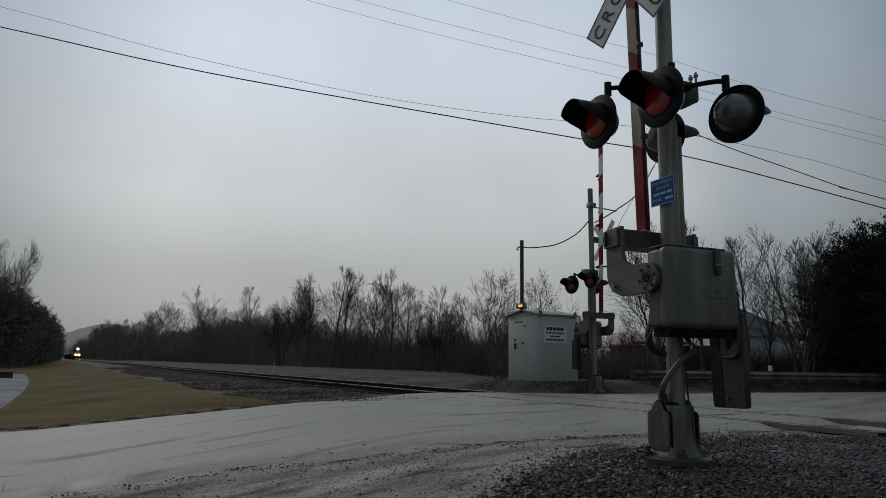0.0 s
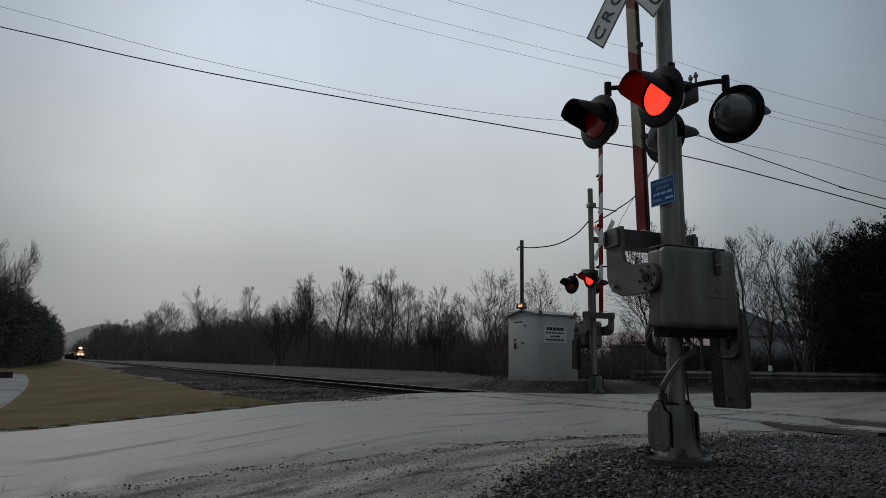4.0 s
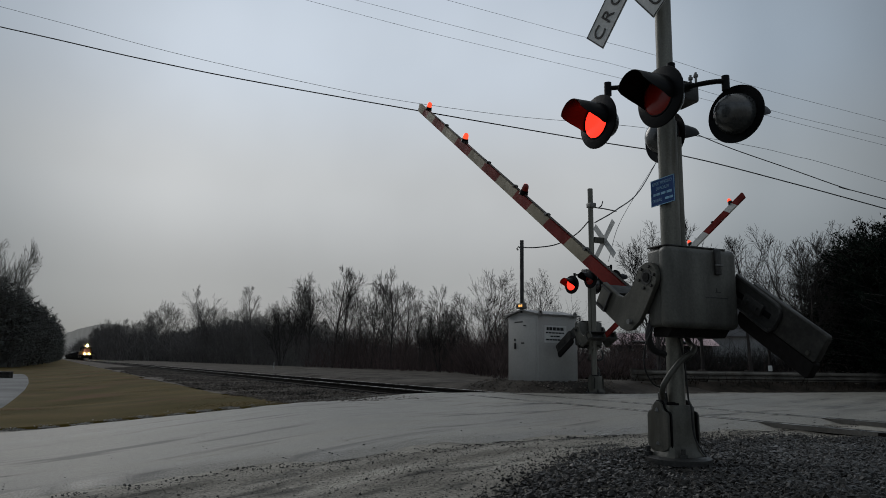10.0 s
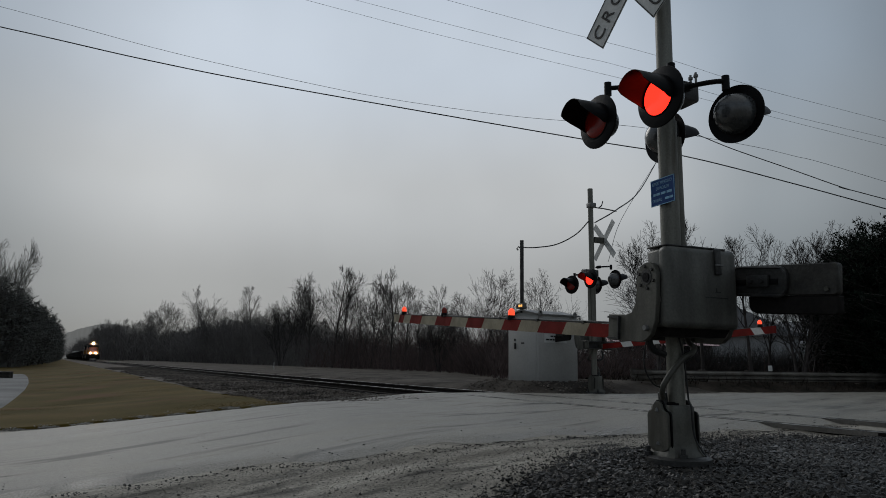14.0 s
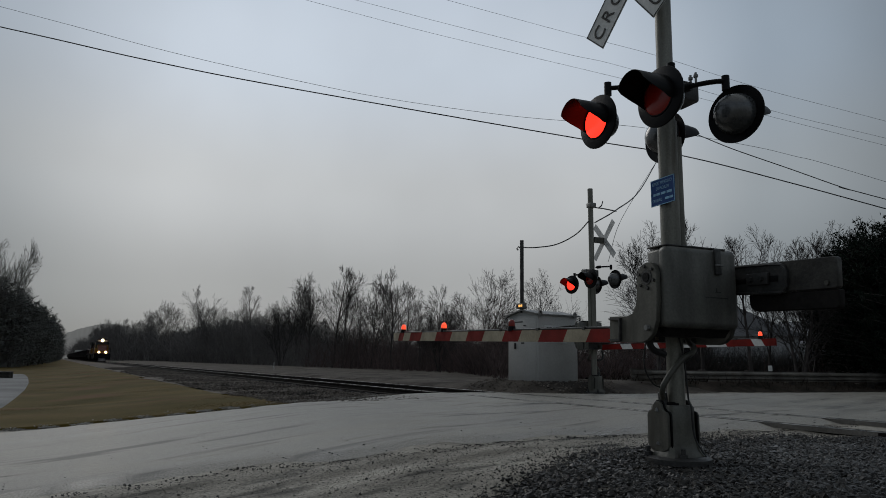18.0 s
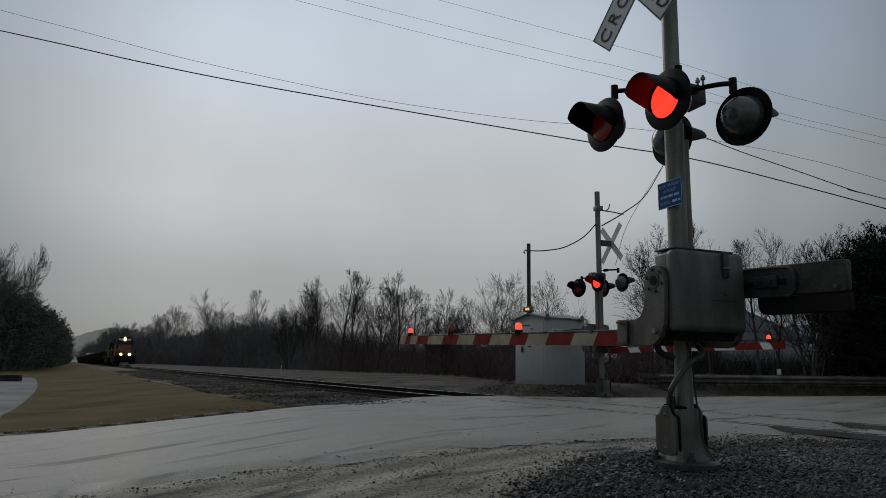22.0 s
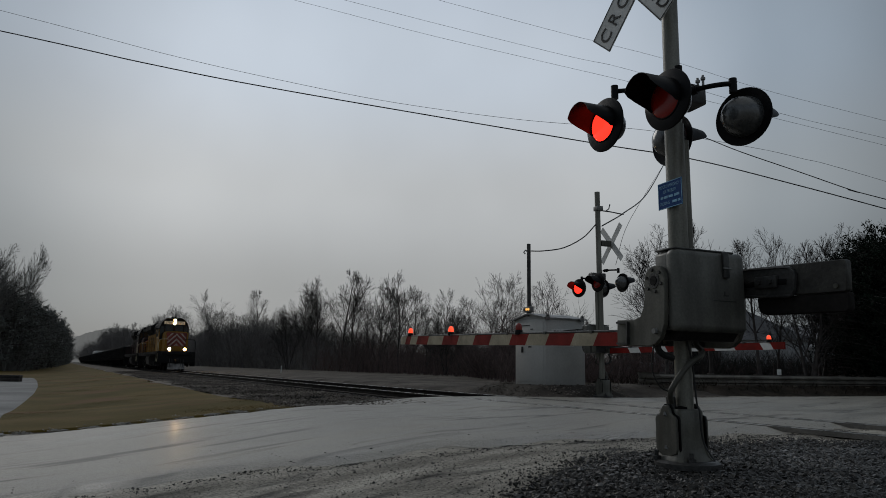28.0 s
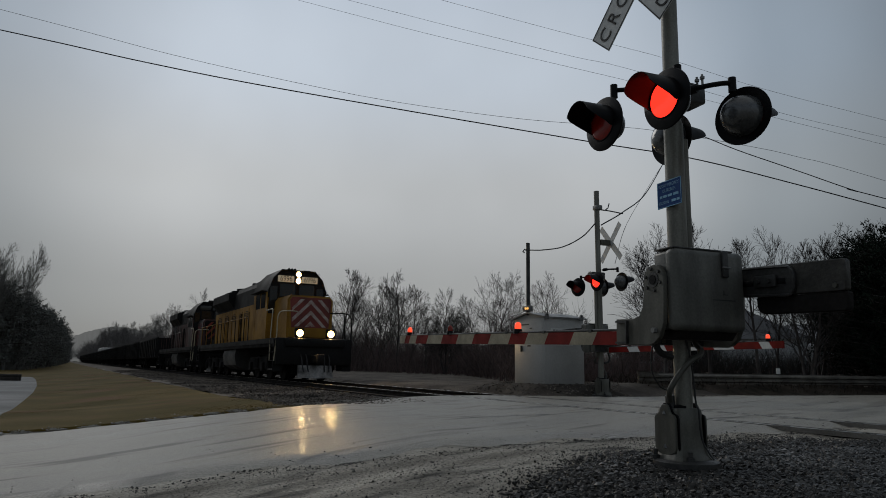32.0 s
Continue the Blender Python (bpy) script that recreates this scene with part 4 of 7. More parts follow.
for c in (-0.755, 0.755):
    rail(c, -60, 900, "rail")
tie_me = to_mesh("sleeper", box(BM(), (-0.11, -1.28, -0.16), (0.11, 1.28, 0.0), 0.012, seg=1), M_TIE, False)
plate_me = to_mesh("tie_plate", box(BM(), (-0.09, -0.13, 0.0), (0.09, 0.13, 0.014)), M_RAIL, False)


def sleeper(s):
    p = on_track(s, random.uniform(-0.04, 0.04), SLEEPER_Z + random.uniform(-0.012, 0.004))
    ob = new("sleeper", tie_me)
    ob.matrix_basis = pose(p.x, p.y, p.z, 0, 0, TRACK_ROT + random.uniform(-1, 1))
    tagged(ob, "dark creosoted timber sleeper in dirty ballast", "sleeper", "sleepers under the rails")
    for c in (-0.755, 0.755):
        q = new("tie_plate", plate_me)
        q.parent, q.matrix_basis = ob, pose(0, c, 0)


s = 14.6
while s < 95:
    sleeper(s)
    s += 0.5
s = -6.0
while s < 4.6:
    sleeper(s)
    s += 0.5


def far_sleepers():
    v, f = [], []
    for k in range(600):
        s0 = 95.2 + k * 0.5
        b = len(v)
        for dz in (0, 0.06):
            for ds, dc in ((-0.11, -1.28), (0.11, -1.28), (0.11, 1.28), (-0.11, 1.28)):
                v.append(tuple(on_track(s0 + ds, dc, SLEEPER_Z - 0.06 + dz)))
        f += [(b, b + 1, b + 5, b + 4), (b + 1, b + 2, b + 6, b + 5), (b + 2, b + 3, b + 7, b + 6), (b + 3, b, b + 4, b + 7), (b + 4, b + 5, b + 6, b + 7)]
    return from_arrays("far_sleepers", v, f, M_TIE)


tagged(new("far_sleepers", far_sleepers()), "row of dark sleepers far along the track", "sleepers", kind="stuff")


def ballast_bed(name, s0, s1, ns):
    ss = np.linspace(s0, s1, ns)
    cc = np.array([-4.7, -3.8, -2.9, -2.3, -1.8, -1.4, -0.9, 0.0, 0.9, 1.4, 1.8, 2.4, 3.1])
    zz = np.array([-0.22, -0.18, -0.165, -0.15, -0.135, -0.12, -0.15, -0.155, -0.15, -0.125, -0.14, -0.10, -0.08])
    v = []
    for q in ss:
        for c, z in zip(cc, zz):
            w = 0.35 * math.sin(q * 0.31) + 0.2 * math.sin(q * 0.83 + 1)
            p = on_track(q, c + (w if c < -2.5 else 0), z + random.uniform(-0.012, 0.012))
            v.append(tuple(p))
    m = len(cc)
    f = [(i * m + j, i * m + j + 1, (i + 1) * m + j + 1, (i + 1) * m + j) for i in range(ns - 1) for j in range(m - 1)]
    return tagged(new(name, from_arrays(name, v, f, M_BALLAST, True)), "dirty grey ballast bed under the track", "ballast", kind="structure")


ballast_bed("ballast_bed", 14.3, 620, 900)
ballast_bed("ballast_bed_east", -60, 4.4, 130)
for q0, q1 in ((14.2, 600), (-60, 4.4)):
    bm = BM()
    n = int((q1 - q0) / 1.5)
    rows = [[bm.verts.new(on_track(q0 + (q1 - q0) * i / n, c, -0.128 + random.uniform(-0.008, 0.008))) for c in (-1.15, -0.6, 0.0, 0.6, 1.15)] for i in range(n + 1)]
    for a, b in zip(rows, rows[1:]):
        for k in range(4):
            bm.faces.new((a[k], a[k + 1], b[k + 1], b[k]))
    solid("track_bed", bm, M_SHADE_BALLAST, "shade-darkened ballast between the rails", "ballast", kind="structure")

# crossing surface: timber and asphalt panels between the rails, dark flangeways
for c, w in ((-0.655, 0.022), (0.655, 0.022), (-0.85, 0.008), (0.85, 0.008)):
    bm = BM()
    box(bm, (4.2, -w / 2, -0.05), (14.1, w / 2, 0.004))
    p = on_track(0, c, 0.058)
    solid("flangeway", bm, M_GROOVE, "dark flangeway groove beside the rail", "flangeway", kind="structure", m=pose(p.x, p.y, p.z, 0, 0, TRACK_ROT), smooth=False)
# cracks and tarred seams in the asphalt
for pts in ([(3.0, 9.3), (3.7, 9.75), (4.5, 10.1)], [(0.2, 9.6), (0.9, 10.0), (1.5, 10.2)], [(-0.6, 12.3), (-0.1, 12.4), (0.25, 12.35)], [(1.2, 11.7), (1.8, 12.0), (2.3, 12.1)], [(4.4, 14.0), (5.2, 14.3), (6.0, 14.4)], [(5.6, 12.2), (6.6, 12.6), (7.3, 12.6)]):
    bm = BM()
    q = smooth_path([(x, y, 0) for x, y in pts], 6)
    vs = []
    for i, p in enumerate(q):
        d = (q[min(i + 1, len(q) - 1)] - q[max(i - 1, 0)]).normalized()
        nn = Vector((-d.y, d.x, 0))
        c = TN.x * p.x + TN.y * p.y - TD
        z = -0.30 + 0.30 * float(sstep(c, -9.5, -4.4)) + 0.046 * float(sstep(c, -3.5, -1.2)) + 0.0165
        wd = 0.03 * random.uniform(0.5, 1.2) * (0.2 if i in (0, len(q) - 1) else 1)
        vs.append((bm.verts.new((p.x + nn.x * wd, p.y + nn.y * wd, z)), bm.verts.new((p.x - nn.x * wd, p.y - nn.y * wd, z))))
    for (a, b), (c2, d2) in zip(vs, vs[1:]):
        bm.faces.new((a, b, d2, c2))
    solid("asphalt_crack", bm, M_PATCH, "dark crack in the road surface", "crack", kind="structure", smooth=False)

# ---------- signal hut ----------
HUT = pose(2.74, 18.67, 0.27, 0, 0, 30)


def signal_hut():
    hut = thing("signal_hut", HUT, "silver grey metal signal hut with a small notice", "signal hut")
    w, d, h = 0.66, 0.66, 1.74
    bm = BM()
    box(bm, (-w, -d, -0.04), (w, d, h), 0.012)
    part("body", bm, M_BUNGALOW, hut)
    bm = BM()
    box(bm, (-w + 0.05, -d + 0.05, -0.25), (w - 0.05, d - 0.05, 0.0))
    part("footing", bm, M_DARKSTEEL, hut)
    # gable ends and two roof sheets that overhang them
    for x in (-w + 0.002, w - 0.022):
        bm = BM()
        prism(bm, [(-d, h - 0.002), (d, h - 0.002), (0, h + 0.13)], x, x + 0.02, "yz")
        part("gable", bm, M_BUNGALOW, hut)
    for sg in (-1, 1):
        bm = BM()
        prism(bm, [(sg * (d + 0.05), h - 0.012), (sg * (d + 0.05), h + 0.022), (0, h + 0.165), (0, h + 0.13)], -w - 0.07, w + 0.07, "yz")
        part("roof_sheet", bm, M_ZINC, hut, "pale wet galvanised roof sheet")
    # door in the gable end
    bm = BM()
    box(bm, (-w - 0.012, -d + 0.07, 0.10), (-w - 0.001, d - 0.07, h - 0.09), 0.004)
    door = part("door", bm, M_BUNGALOW, hut)
    bm = BM()
    box(bm, (-w - 0.05, 0.28, 0.86), (-w - 0.012, 0.34, 1.02), 0.008)
    part("handle", bm, M_DARKSTEEL, door, "dark door handle")
    bm = BM()
    rod(bm, (-w - 0.03, 0.33, 1.10), (-w - 0.012, 0.33, 1.10), 0.032, seg=10)
    part("padlock", bm, M_DARKSTEEL, door)
    bm = BM()
    box(bm, (-w - 0.016, -0.08, 0.99), (-w - 0.012, 0.06, 1.03))
    part("latch_mark", bm, M_DARKSTEEL, door)
    bm = BM()
    box(bm, (-w - 0.022, -0.02, 1.565), (-w - 0.012, 0.34, 1.59))
    part("vent_slot", bm, M_DARKSTEEL, door)
    bm = BM()
    box(bm, (-w - 0.03, -0.16, 1.46), (-w - 0.012, -0.06, 1.485))
    part("vent_slot", bm, M_DARKSTEEL, door)
    # notice on the long side
    x0, x1 = -w + 0.20, -w + 0.94
    bm = BM()
    box(bm, (x0, -d - 0.008, 1.02), (x1, -d - 0.001, 1.47))
    sign = part("notice_sign", bm, M_WHITE, hut, "white notice with unreadable black print")
    for z, a, b, tall in ((1.385, 0.07, 0.67, 0.042), (1.28, 0.05, 0.69, 0.018), (1.19, 0.20, 0.52, 0.018), (1.10, 0.05, 0.69, 0.020)):
        k = x0 + a
        while k < x0 + b - 0.03:
            ww = random.uniform(0.05, 0.12)
            bm = BM()
            box(bm, (k, -d - 0.011, z - tall), (min(k + ww, x0 + b), -d - 0.0085, z + tall))
            part("print_bar", bm, M_BLACKPRINT, sign, smooth=False)
            k += ww + 0.02
    for x in (-w + 0.02, w - 0.14):
        bm = BM()
        prism(bm, [(x - 0.06, h - 0.05), (x + 0.06, h - 0.05), (x + 0.06, h + 0.06), (x + 0.03, h + 0.11), (x - 0.03, h + 0.11), (x - 0.06, h + 0.06)], -d - 0.085, -d - 0.065)
        lug = part("lifting_lug", bm, M_ZINC, hut)
        bm = BM()
        rod(bm, (x, -d - 0.087, h + 0.06), (x, -d - 0.0855, h + 0.06), 0.018, seg=10)
        part("lug_hole", bm, M_BLACK, lug)
    # indicator lamp box on a bracket above the gable
    bm = BM()
    box(bm, (-0.06, -0.16, -0.075), (0.06, 0.16, 0.075), 0.012)
    ind = part("indicator_box", bm, M_ZINC, hut, "", Matrix.Translation((-w - 0.03, 0.02, h + 0.26)))
    for y, mt in ((0.10, M_DARKSTEEL), (0.0, G_AMBER), (-0.09, G_AMBER)):
        bm = BM()
        rod(bm, (-0.075, y, 0), (-0.06, y, 0), 0.034, seg=14)
        part("indicator_lamp", bm, mt, ind)
    bm = BM()
    box(bm, (-w - 0.05, 0.0, h + 0.08), (-w - 0.01, 0.04, h + 0.19))
    part("indicator_bracket", bm, M_DARKSTEEL, hut)
    # pipe mast through the roof
    bm = BM()
    rod(bm, (-0.58, 0.14, 0.0), (-0.58, 0.14, 3.82), 0.052, seg=14)
    part("service_pipe", bm, M_DARKSTEEL, hut, "dark service pipe rising above the hut")
    bm = BM()
    tube(bm, [(-0.62, 0.14, 3.60), (-0.68, 0.16, 3.64), (-0.72, 0.18, 3.58), (-0.68, 0.16, 3.54)], 0.02, 6)
    part("weatherhead", bm, M_ZINC, hut)
    return hut


signal_hut()


def hut_bank():
    """Low cinder bank on which the hut stands, falling to the road."""
    ss, cc = np.linspace(13.0, 19.0, 60), np.linspace(1.55, 8.0, 50)
    v = []
    for q in ss:
        for c in cc:
            p = on_track(q, c)
            out = math.hypot(max(0.0, abs(p.x - 2.74) - 1.1), max(0.0, abs(p.y - 18.67) - 1.0))
            z = max(float(ground_z(p.x, p.y)) + (0.012 if 13.3 < q < 15.2 else -0.10), 0.30 - 0.30 * out / 0.95 - 0.9 * max(0.0, 2.1 - c) - 1.0 * max(0.0, 13.35 - q))
            v.append((p.x, p.y, z + 0.010 * math.sin(p.x * 5.1 + p.y * 3) * math.sin(p.y * 6.3 - p.x)))
    n = len(cc)
    f = [(i * n + j, i * n + j + 1, (i + 1) * n + j + 1, (i + 1) * n + j) for i in range(len(ss) - 1) for j in range(n - 1)]
    return tagged(new("cinder_bank", from_arrays("cinder_bank", v, f, M_BERM, True)), "dark cinder bank under the hut", "bank", kind="structure")


hut_bank()

# ---------- guardrail ----------
GR0, GR1 = Vector((6.12, 20.6, 0.0)), Vector((46.0, 37.2, 0.0))


def guardrail():
    d = (GR1 - GR0)
    ln = d.length
    m = pose(GR0.x, GR0.y, 0.0, 0, 0, math.degrees(math.atan2(d.y, d.x)))
    g = thing("guardrail", m, "weathered galvanised guardrail on wooden posts", "guardrail")
    prof = [(0.0, 0.0), (0.0, 0.03), (-0.08, 0.075), (-0.08, 0.115), (0.0, 0.15), (0.0, 0.17), (-0.08, 0.205), (-0.08, 0.245), (0.0, 0.29), (0.0, 0.31)]
    k = 0.0
    while k < ln:
        bm = BM()
        z0 = 0.31
        pts = [(y, z + z0) for y, z in prof]
        pts2 = [(y + 0.006, z + z0) for y, z in prof][::-1]
        prism(bm, pts + pts2, k - 0.15 if k else 0, min(k + 3.81, ln), "yz")
        part("beam", bm, M_GUARD, g)
        k += 3.81
    k = 0.3
    while k < ln:
        bm = BM()
        box(bm, (k - 0.08, 0.01, -0.3), (k + 0.08, 0.17, 0.66), 0.01)
        part("post", bm, M_TIE, g)
        k += 1.905
    bm = BM()
    # flared end wing: a bent sheet, ribbed like the beam and rolled round at its tip
    path = smooth_path([(0.12, -0.09, 0), (-0.10, -0.085, 0), (-0.30, -0.05, 0), (-0.44, 0.03, 0), (-0.48, 0.14, 0), (-0.42, 0.22, 0)], 4)
    ribs = [(0.0, 0.27), (0.03, 0.30), (-0.02, 0.37), (-0.02, 0.43), (0.025, 0.46), (-0.02, 0.50), (-0.02, 0.56), (0.03, 0.63), (0.0, 0.66)]
    wing = [[bm.verts.new((p.x, p.y + dy, z)) for dy, z in ribs] for p in path]
    for a, b in zip(wing, wing[1:]):
        for i in range(len(ribs) - 1):
            bm.faces.new((a[i], b[i], b[i + 1], a[i + 1]))
    bmesh.ops.solidify(bm, geom=bm.faces[:], thickness=0.008)
    part("end_terminal", bm, M_GUARD, g)
    bm = BM()
    box(bm, (4.9, -0.02, 0.64), (5.05, 0.02, 0.82), 0.004)
    part("reflector", bm, M_WHITE, g, "white reflector marker")
    return g


guardrail()


# ---------- overhead wires ----------
def wire(name, pts, r, mat, label, n=10):
    bm = BM()
    tube(bm, smooth_path(pts, n), r, 5)
    return solid(name, bm, mat, label, "wire", "overhead wires")


wire("utility_wire", [(-48, 27.2, 20.6), (-21.1, 28.0, 15.3), (-13.4, 28.2, 13.7), (-7.2, 28.4, 12.6), (5.8, 28.8, 10.6), (10.5, 28.9, 9.9), (15.3, 29.1, 8.8), (21.2, 29.3, 7.3), (31, 29.7, 4.9)], 0.026, M_CABLE, "thick black overhead cable across the sky")
wire("utility_wire", [(-52, 32, 25.6), (-22.57, 32, 18.13), (-13.82, 32, 15.85), (-6.97, 32, 14.35), (-2.47, 32, 13.52), (3.12, 32, 12.8), (7.28, 32, 12.49), (10.05, 32, 12.25), (14.45, 32, 11.54), (16.9, 32, 11.01), (21.41, 32, 9.75), (45, 32, 2.4)], 0.011, M_FADEDCABLE, "thin weathered overhead wire across the sky")
for y, pts in ((42.0, ((-9.44, 24.42), (-1.88, 22.42), (5.57, 20.64), (11.28, 19.29), (16.93, 17.88), (21.07, 16.8), (28.32, 14.98))), (42.3, ((-6.18, 24.65), (0.35, 22.94), (7.85, 21.06), (11.57, 20.22), (21.25, 17.34), (28.57, 15.58))), (42.6, ((-0.05, 24.93), (4.15, 23.77), (7.93, 22.74), (13.93, 21.19), (20.57, 19.05), (28.88, 16.85)))):
    pts = [Vector((x, y, z)) for x, z in pts]
    wire("utility_wire", [pts[0] * 4 - pts[1] * 3, *pts, pts[-1] * 4 - pts[-2] * 3, pts[-1] * 8 - pts[-2] * 7], 0.011, M_FADEDCABLE, "thin weathered overhead wire across the sky")
wire("utility_wire", [(7.9, 23, 9.2), (8.42, 23, 9.0), (9.1, 23, 8.72), (10.17, 23, 8.28), (12.11, 23, 7.6), (14.03, 23, 6.92), (15.33, 23, 6.58), (32, 23, 2.2)], 0.017, M_CABLE, "twisted black service cable across the sky")
wire("service_drop", [(2.17, 18.42, 3.88), (2.5, 17.9, 3.80), (3.0, 17.7, 3.86), (3.45, 17.4, 4.08), (3.75, 17.2, 4.40)], 0.016, M_CABLE, "twisted black service cable from hut to mast")
wire("service_drop", [(3.9, 17.2, 4.35), (4.8, 18.5, 5.0), (6.3, 21.4, 6.3), (8.8, 27.0, 9.2), (9.6, 28.9, 10.05)], 0.018, M_CABLE, "black service cable up to the overhead line")
wire("service_drop", [(4.15, 16.9, 3.3), (4.9, 18.7, 4.6), (6.4, 22.0, 6.4), (8.9, 27.2, 9.3)], 0.007, M_CABLE, "thin guy wire up to the overhead line")

# marker post beyond the track
bm = BM()
p = on_track(48, 5.0)
box(bm, (-0.022, -0.02, -0.2), (0.022, 0.02, 0.45), 0.005)
solid("marker_post", bm, M_WHITE, "small white marker post beyond the rails", "post", m=pose(p.x, p.y, 0.2))

# ---------- trees and brush ----------
def tubes(segs, sides):
    """One mesh array of tapered sticks: segs is rows of (p0, p1, r0, r1)."""
    p0 = np.array([q[0] for q in segs]); p1 = np.array([q[1] for q in segs])
    r0 = np.array([q[2] for q in segs]); r1 = np.array([q[3] for q in segs])
    d = p1 - p0
    d /= np.linalg.norm(d, axis=1, keepdims=True) + 1e-9
    ref = np.where(np.abs(d[:, 2:3]) > 0.9, [[1.0, 0, 0]], [[0, 0, 1.0]])
    u = np.cross(d, ref)
    u /= np.linalg.norm(u, axis=1, keepdims=True)
    w = np.cross(d, u)
    t = np.arange(sides) * 2 * np.pi / sides
    ring = u[:, None] * np.cos(t)[None, :, None] + w[:, None] * np.sin(t)[None, :, None]
    a = p0[:, None] + ring * r0[:, None, None]
    b = p1[:, None] + ring * r1[:, None, None]
    v = np.concatenate([a, b], 1).reshape(-1, 3)
    n = len(segs)
    base = (np.arange(n) * 2 * sides)[:, None]
    k = np.arange(sides)[None]
    k2 = (k + 1) % sides
    f = np.stack([base + k, base + k2, base + sides + k2, base + sides + k], -1).reshape(-1, 4)
    return v, f


def grow(rs, stems, bole, spread, lead, tip=0.0065, depth=4):
    """Skeleton of a bare tree of height 9: boughs rise at an angle from their parent and thin out in five orders of branching."""
    thick, thin = [], []
    top = 9.0

    def bough(p, d, ln, r, level, bare):
        n = (9, 7, 6, 4, 2)[level]
        turn = rs.uniform(0, 6.28)
        for i in range(n):
            t = (i + 1) / n
            ra, rb = r * (1 - 0.78 * i / n), r * (1 - 0.78 * t)
            d = d + rs.normal(0, (0.05, 0.08, 0.075, 0.06, 0.05)[level], 3) + np.array([0, 0, (0.05, 0.05, 0.04, 0.03, 0.02)[level]])
            d = d / np.linalg.norm(d)
            q = p + d * ln / n
            (thick if ra > 0.02 else thin).append((p, q, max(ra, 0.6 * tip), max(rb, 0.4 * tip)))
            if level < depth and t > bare:
                count = int(rs.random() < (1.0, 1.0, 0.9, 0.25)[level]) + (rs.random() < (0.65, 0.30, 0.10, 0.0)[level]) + (i == n - 1 and level < 3)
                for _ in range(count):
                    turn += 2.4 + rs.normal(0, 0.5)
                    u = np.cross(d, [math.cos(turn), math.sin(turn), 0.31])
                    u = u / np.linalg.norm(u)
                    a = radians(rs.uniform(26, 48) * spread) * (0.6 if i == n - 1 else 1.0)
                    share = lead * (1.15 - 0.75 * t) if level == 0 else (0.74 - 0.36 * t if level < 3 else 0.55)
                    l2 = ln * share * rs.uniform(0.7, 1.2)
                    bough(q, d * math.cos(a) + u * math.sin(a), l2, max(rb * (0.70 if level else 0.56), tip * (1.0, 0.95, 0.8, 0.65)[level]), level + 1, (0.22, 0.2, 0.15, 0.0)[level])
            p = q

    for k in range(stems):
        a = rs.uniform(0, 6.28)
        out = (0.28 if stems > 1 else 0.04) * spread
        d = np.array([out * math.cos(a + 6.28 * k / stems), out * math.sin(a + 6.28 * k / stems), 1.0])
        bough(np.array([0.06 * k, 0.05 * k, -0.3]), d / np.linalg.norm(d), top * (0.72 if k == 0 else rs.uniform(0.5, 0.7)), 0.125 if stems == 1 else 0.095, 0, bole / top)
    high = max(q[1][2] for q in thick + thin)
    k = top / high
    return [[(a * k, b * k, ra, rb) for a, b, ra, rb in lst] for lst in (thick, thin)]


# stems, bare bole, spread of the boughs, length of the lower boughs
TREE_KINDS = ((1, 2.4, 0.9, 0.46), (1, 3.0, 0.8, 0.40), (2, 2.2, 0.8, 0.46), (1, 1.6, 1.0, 0.52), (2, 1.8, 1.05, 0.60), (3, 1.6, 0.95, 0.50), (4, 1.2, 1.0, 0.44), (1, 2.4, 1.0, 0.52))
TREES = []
for seed, (stems, bole, spread, lead) in enumerate(TREE_KINDS):
    a, b = grow(np.random.default_rng(seed + 3), stems, bole, spread, lead, tip=0.0135, depth=4 if stems < 3 else 3)
    va, fa = tubes(a, 5)
    vb, fb = tubes(b, 3)
    TREES.append((from_arrays("trunk", va, fa, M_BARK, True), from_arrays("crown", vb, fb, M_TWIG)))


# coarser trees for the distance, coloured pale for haze
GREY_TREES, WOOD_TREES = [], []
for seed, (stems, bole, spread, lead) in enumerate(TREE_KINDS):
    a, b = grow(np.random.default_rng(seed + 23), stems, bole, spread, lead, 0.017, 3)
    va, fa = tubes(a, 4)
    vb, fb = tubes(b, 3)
    GREY_TREES.append((from_arrays("trunk", va, fa, M_BRUSH_HAZE, True), from_arrays("crown", vb, fb, M_BRUSH_HAZE)))
    WOOD_TREES.append((from_arrays("trunk", va, fa, M_WOOD_HAZE, True), from_arrays("crown", vb, fb, M_WOOD_HAZE)))


# the near trees' meshes again, paled with the haze colour
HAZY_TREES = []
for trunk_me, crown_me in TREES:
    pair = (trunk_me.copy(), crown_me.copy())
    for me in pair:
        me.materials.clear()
        me.materials.append(M_BRUSH_HAZE)
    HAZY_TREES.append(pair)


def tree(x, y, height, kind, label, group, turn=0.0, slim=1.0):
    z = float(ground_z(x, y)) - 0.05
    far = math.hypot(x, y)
    # the farther the tree, the more haze its colour holds
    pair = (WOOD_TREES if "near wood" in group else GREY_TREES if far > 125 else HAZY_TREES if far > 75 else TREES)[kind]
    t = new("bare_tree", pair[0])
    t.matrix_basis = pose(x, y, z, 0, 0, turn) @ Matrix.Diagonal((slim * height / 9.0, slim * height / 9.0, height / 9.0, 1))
    tagged(t, label, "tree", group)
    c = new("crown", pair[1])
    c.parent = t
    return t


rt = random.Random(11)


def tree_at(s, c, h, kind=None, label="bare grey deciduous tree beyond the track", group="trees along the far side", slim=1.0):
    p = on_track(s, c)
    return tree(p.x, p.y, h, rt.randrange(len(TREES)) if kind is None else kind, label, group, rt.uniform(0, 360), slim)


